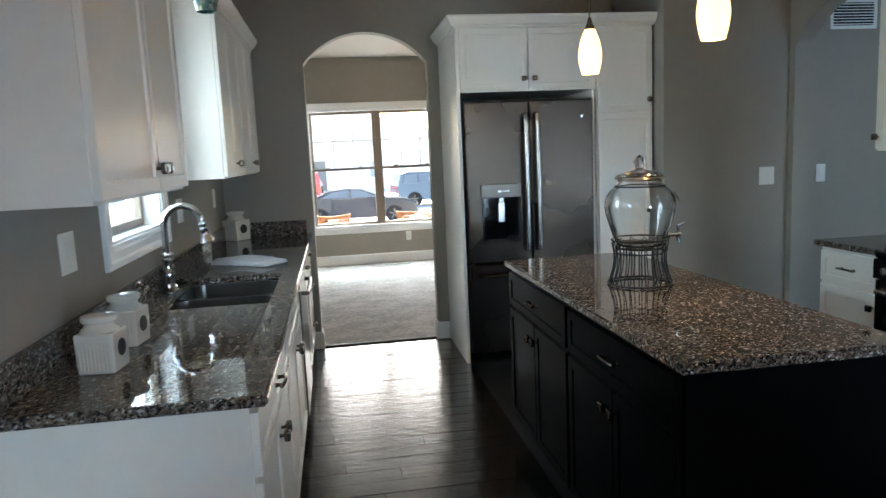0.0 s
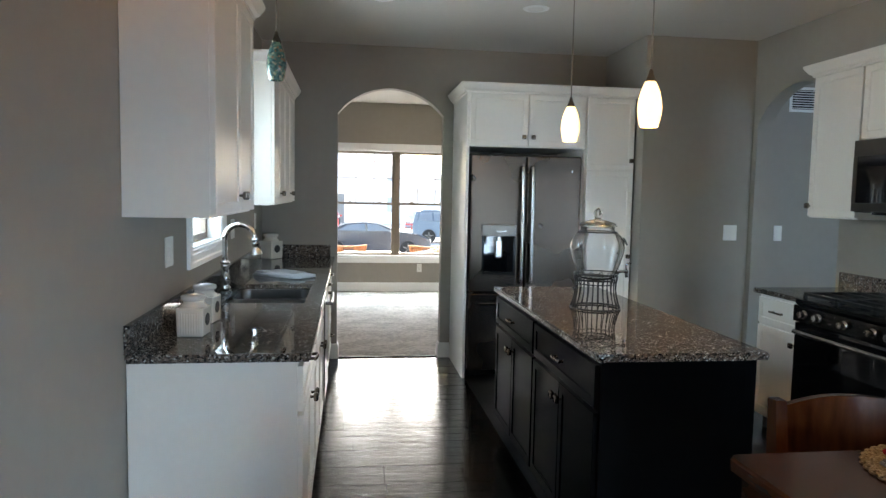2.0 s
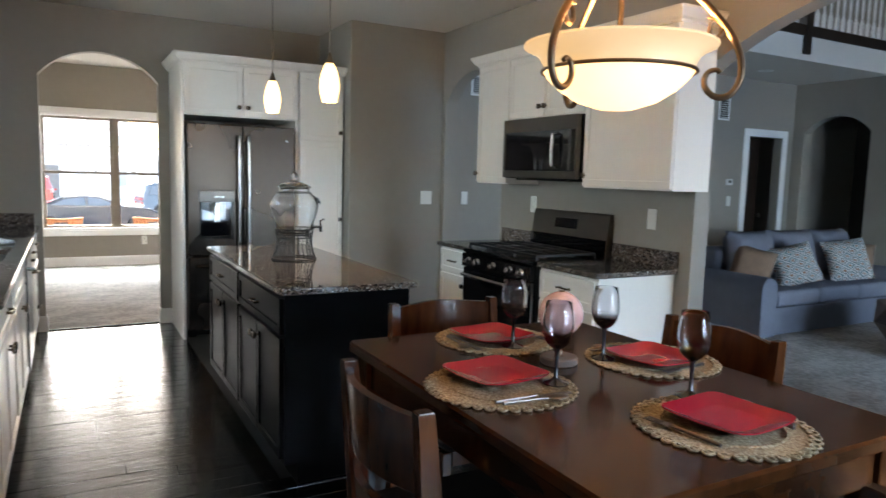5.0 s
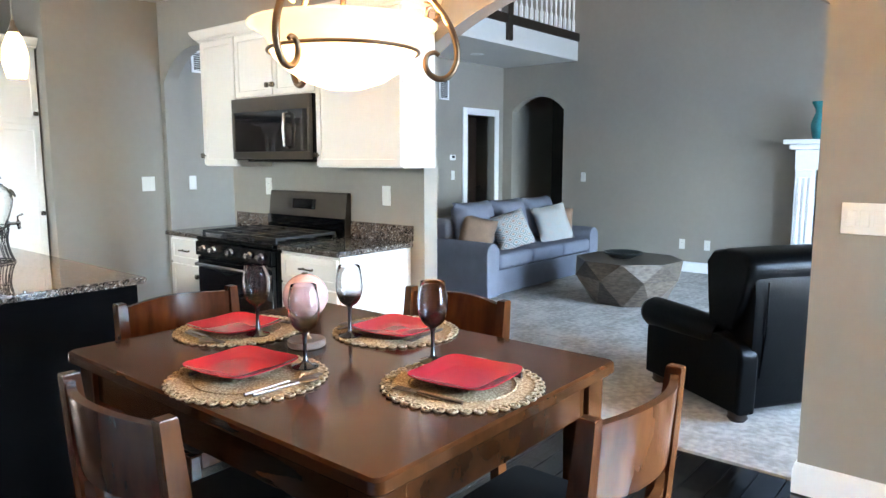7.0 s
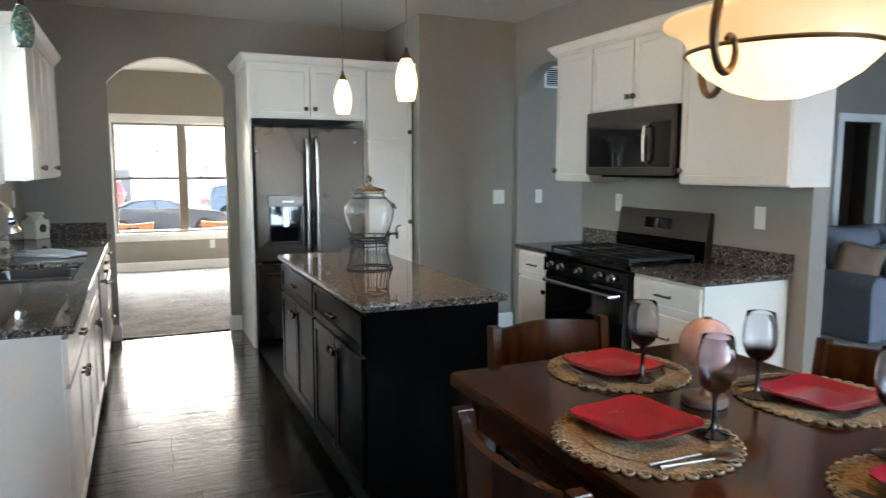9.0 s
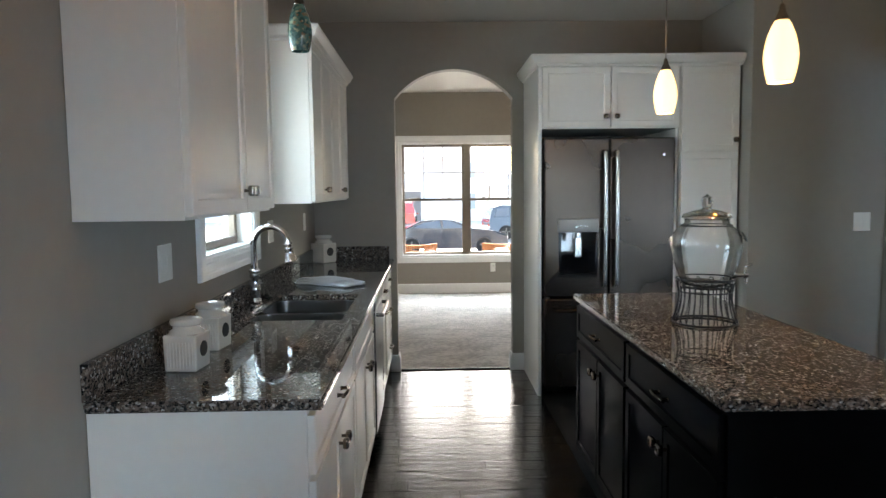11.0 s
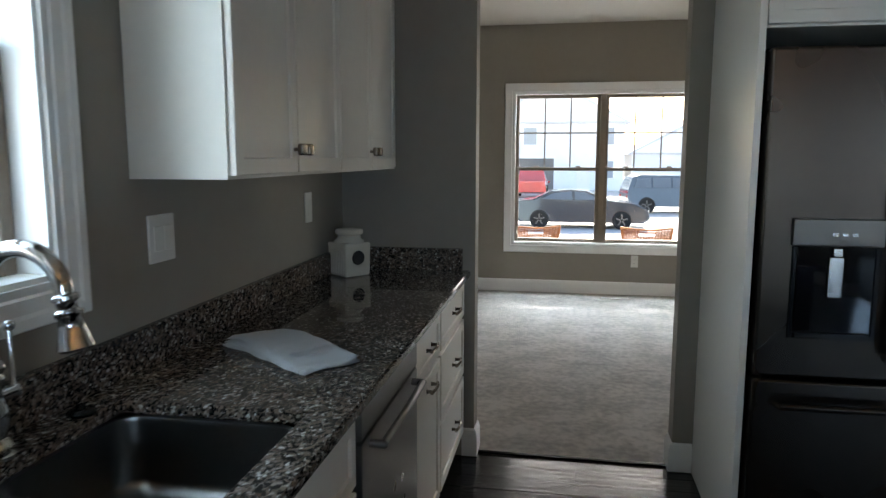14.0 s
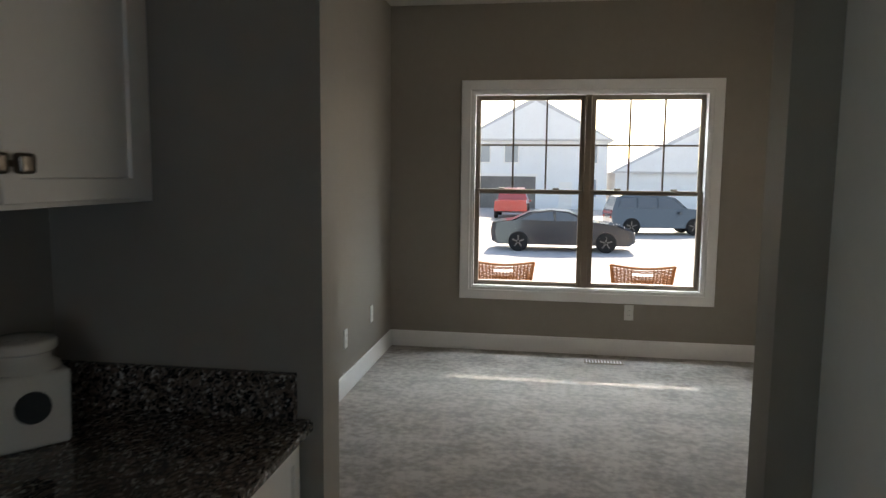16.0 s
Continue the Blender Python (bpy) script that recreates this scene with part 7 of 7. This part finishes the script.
def house(x0, x1, y0, y1, z, eave, ridge, label, garage=True):
    h = thing("house", label, "house", ((x0 + x1) / 2, (y0 + y1) / 2, z), "houses across the street")
    part("wall", box(x0, y0, z, x1, y1, z + eave), SIDING, h)
    n = int(eave / 0.2)
    for k in range(1, n):
        part("siding_board", box(x0 - 0.01, y0 - 0.025, z + k * 0.2 - 0.012, x1 + 0.01, y0 - 0.001, z + k * 0.2 + 0.012), SIDING, h)
    bm = bmesh.new()
    xm = (x0 + x1) / 2
    a = [bm.verts.new((x, y0 - 0.5, zz)) for x, zz in ((x0 - 0.5, z + eave - 0.15), (x1 + 0.5, z + eave - 0.15), (xm, z + ridge))]
    b = [bm.verts.new((v.co.x, y1 + 0.5, v.co.z)) for v in a]
    bm.faces.new(a), bm.faces.new(b)
    for i in range(3):
        bm.faces.new((a[i], a[(i + 1) % 3], b[(i + 1) % 3], b[i]))
    part("roof", bm, SHINGLE, h, "grey shingle gable roof")
    gb = bmesh.new()
    ga = [gb.verts.new((x, y0 - 0.53, zz)) for x, zz in ((x0, z + eave - 0.02), (x1, z + eave - 0.02), (xm, z + ridge - 0.4))]
    gc = [gb.verts.new((v.co.x, y0 - 0.505, v.co.z)) for v in ga]
    gb.faces.new(ga), gb.faces.new(gc)
    for i in range(3):
        gb.faces.new((ga[i], ga[(i + 1) % 3], gc[(i + 1) % 3], gc[i]))
    part("gable", gb, SIDING, h)
    if garage:
        # thin sheet on the wall, its shade painted, in place of a real bay
        g = part("garage_opening", box(x0 + 1.2, y0 - 0.03, z, x0 + 5.6, y0 - 0.002, z + 2.5), GARAGE, h, "flat grey sheet coloured like a shaded garage bay")
        part("garage_trim", box(x0 + 1.05, y0 - 0.06, z + 2.5, x0 + 5.75, y0 - 0.002, z + 2.7), TRIM, h)
    for xw, zw in ((x0 + 1.0, 3.6), (x0 + 3.2, 3.6), (x1 - 1.8, 3.6), (x1 - 1.8, 1.0)):
        if zw + 1.4 < eave:
            wn = part("window", box(xw - 0.1, y0 - 0.06, z + zw - 0.1, xw + 1.1, y0 - 0.003, z + zw + 1.4), TRIM, h)
            part("pane", box(xw, y0 - 0.07, z + zw, xw + 1.0, y0 - 0.058, z + zw + 1.3), FARGLASS, wn)
    part("door", box(x1 - 3.6, y0 - 0.05, z, x1 - 2.6, y0 - 0.002, z + 2.1, 0.01), TRIM, h)


house(-5.6, 5.4, 58, 70, -1.15, 5.4, 8.6, "pale two-storey house with an open garage")
house(6.2, 19.0, 60, 70, -1.15, 3.0, 6.6, "pale single-storey house across the street", False)
house(-24, -10, 60, 72, -1.15, 3.2, 6.4, "pale single-storey house across the street", False)

# porch with two wicker chairs
structure("porch_floor", box(-1.5, BACK + 0.161, -0.4, 5.0, 13.2, -0.1), material("porch_concrete", (0.5, 0.49, 0.46), 0.85, vary=0.08, scale=1.5), "pale concrete porch slab", "pavement")
structure("porch_roof", box(-1.5, BACK + 0.161, 2.62, 5.0, PORCH, 2.8), TRIM, "white porch roof", "ceiling")
WICKER = material("brown_wicker", (0.3, 0.12, 0.045), 0.6, vary=0.4, scale=30, bump=0.8, bump_scale=90)


def wicker_chair(x, y, turn):
    o = thing("wicker_chair", "brown woven wicker porch chair with a grip slot", "chair", (x, y, -0.1), "porch chairs")
    m = rz(turn, (x, y, -0.1))
    W, TOP = 0.5, 0.725

    def wx(z):
        return 1 + (z - 0.42) * 0.5

    def by(z):
        return -0.28 - (z - 0.42) * 0.2

    def sag(f):
        return 0.02 * math.sin(math.pi * f)

    def back(f, z, push=0.0):
        return (W * (f - 0.5) * wx(z), by(z) - 0.06 * math.sin(math.pi * f) + push, z)
    part("back_rail", tube(bmesh.new(), [(back(i / 10, TOP)[0], back(i / 10, TOP)[1], TOP - sag(i / 10)) for i in range(11)], 0.013, 8), WICKER, o, m=m)
    for s in (-1, 1):
        part("back_post", tube(bmesh.new(), [(s * W / 2 * 0.96, by(0.3) + 0.02, 0.0), (s * W / 2, by(0.42), 0.42), (s * W / 2 * wx(TOP), by(TOP), TOP + 0.005)], 0.014, 8), WICKER, o, m=m)
        part("front_leg", tube(bmesh.new(), [(s * W / 2, 0.26, 0.0), (s * W / 2, 0.25, 0.55)], 0.016, 8), WICKER, o, m=m)
        part("arm", tube(bmesh.new(), [(s * W / 2 * 1.02, by(0.55), 0.55), (s * W / 2 * 1.05, 0.0, 0.57), (s * W / 2, 0.26, 0.55)], 0.02, 8), WICKER, o, m=m)
    part("seat", box(-W / 2, -0.3, 0.36, W / 2, 0.28, 0.42, 0.015, 2), WICKER, o, m=m)
    for k in range(17):
        f = (k + 0.5) / 17
        top = 0.635 if 0.34 < f < 0.66 else 0.705
        part("back_cane", tube(bmesh.new(), [back(f, z, 0.004 * (-1) ** k) for z in (0.42, 0.5, 0.58, top)], 0.0065, 5), WICKER, o, m=m)
    for k in range(20):
        z = 0.43 + k * 0.0142
        runs = ((0, 5), (11, 16)) if 0.645 < z < 0.682 else ((0, 16),)
        for a, b in runs:
            part("back_weave", tube(bmesh.new(), [back(i / 16, z - (sag(i / 16) if z > 0.6 else 0), -0.006 * (-1) ** (i + k)) for i in range(a, b + 1)], 0.0062, 5), WICKER, o, m=m)


wicker_chair(0.462, 11.0, 4)
wicker_chair(1.8, 11.0, -4)

# side yard seen from the sink window
sg = thing("yard_sign", "red sign board on posts in the side yard", "sign", (-14, 13.5, -0.2))
part("board", box(-14.05, 12.9, 0.15, -14.0, 14.2, 0.8, 0.01), CARRED, sg)
for y in (13.0, 14.1):
    part("post", box(-14.1, y - 0.04, -0.2, -14.05, y + 0.04, 0.85), TRIM, sg)
for k in range(3):
    part("lettering_bar", box(-13.9995, 13.05, 0.28 + 0.16 * k, -13.995, 14.05 - 0.15 * (k % 2), 0.34 + 0.16 * k), PLASTIC, sg)
structure("far_wall", box(-60, 20, -0.2, -59, 60, 2.0), material("far_pale_fence", (0.45, 0.43, 0.4), 0.9, vary=0.1, scale=0.5), "pale far fence across the yard", "fence")

# ---- floor planks ----
PLANKW = 0.118
random.seed(4)
plank_mesh = {}


def plank(w):
    """A hand-scraped board with eased, slightly wavy edges, along x."""
    key = round(w, 3)
    if key not in plank_mesh:
        bm = bmesh.new()
        h = PLANKW / 2 - 0.0012
        n = 6
        top = [[bm.verts.new((w * (i / n) * 1.0, s * (h - 0.0014), -0.0006 * abs(math.sin(i * 2.1)))) for i in range(n + 1)] for s in (-1, 1)]
        low = [[bm.verts.new((w * (i / n), s * h, -0.0035)) for i in range(n + 1)] for s in (-1, 1)]
        for v in (top[0][0], top[1][0]):
            v.co.x += 0.0016
        for v in (top[0][-1], top[1][-1]):
            v.co.x -= 0.0016
        for i in range(n):
            bm.faces.new((top[0][i], top[0][i + 1], top[1][i + 1], top[1][i]))
            bm.faces.new((low[0][i], low[0][i + 1], top[0][i + 1], top[0][i]))
            bm.faces.new((top[1][i], top[1][i + 1], low[1][i + 1], low[1][i]))
        bm.faces.new((low[0][0], top[0][0], top[1][0], low[1][0]))
        bm.faces.new((low[0][-1], low[1][-1], top[1][-1], top[0][-1]))
        plank_mesh[key] = finish(bm, FLOORWOOD, "plank", 25)
    return plank_mesh[key]


LENGTHS = (0.42, 0.6, 0.78, 0.96, 1.2, 1.38)
rest = bmesh.new()
y = -3.5 + PLANKW / 2
count = 0
while y < 5.585 - PLANKW / 2 + 0.06:
    x = 0.3 - random.random() * 0.6 if y > 1.9 else LW
    end_x = 1.44 if y > 1.9 else RW + 0.11
    while x < end_x - 0.05:
        w = random.choice(LENGTHS)
        if x + w > end_x - 0.3:
            w = round(end_x - x, 3)
        if y > -0.9 and count < 300:
            ob = new("plank", plank(w))
            ob.parent = subfloor
            ob.location = (x, y, -0.002 - 0.0012 * random.random())
            ob.rotation_euler = (random.uniform(-0.0022, 0.0022), 0, 0)
            count += 1
        else:
            bx(rest, x + 0.001, y - PLANKW / 2 + 0.001, -0.012, x + w - 0.001, y + PLANKW / 2 - 0.001, -0.0025)
        x += w
    if y > 1.9:
        bx(rest, 2.06, y - PLANKW / 2 + 0.001, -0.012, RW + 0.1, y + PLANKW / 2 - 0.001, -0.0025)
    y += PLANKW
o = part("far_planks", rest, FLOORWOOD, subfloor, "very dark hardwood planks")
tagged(o, kind="stuff")
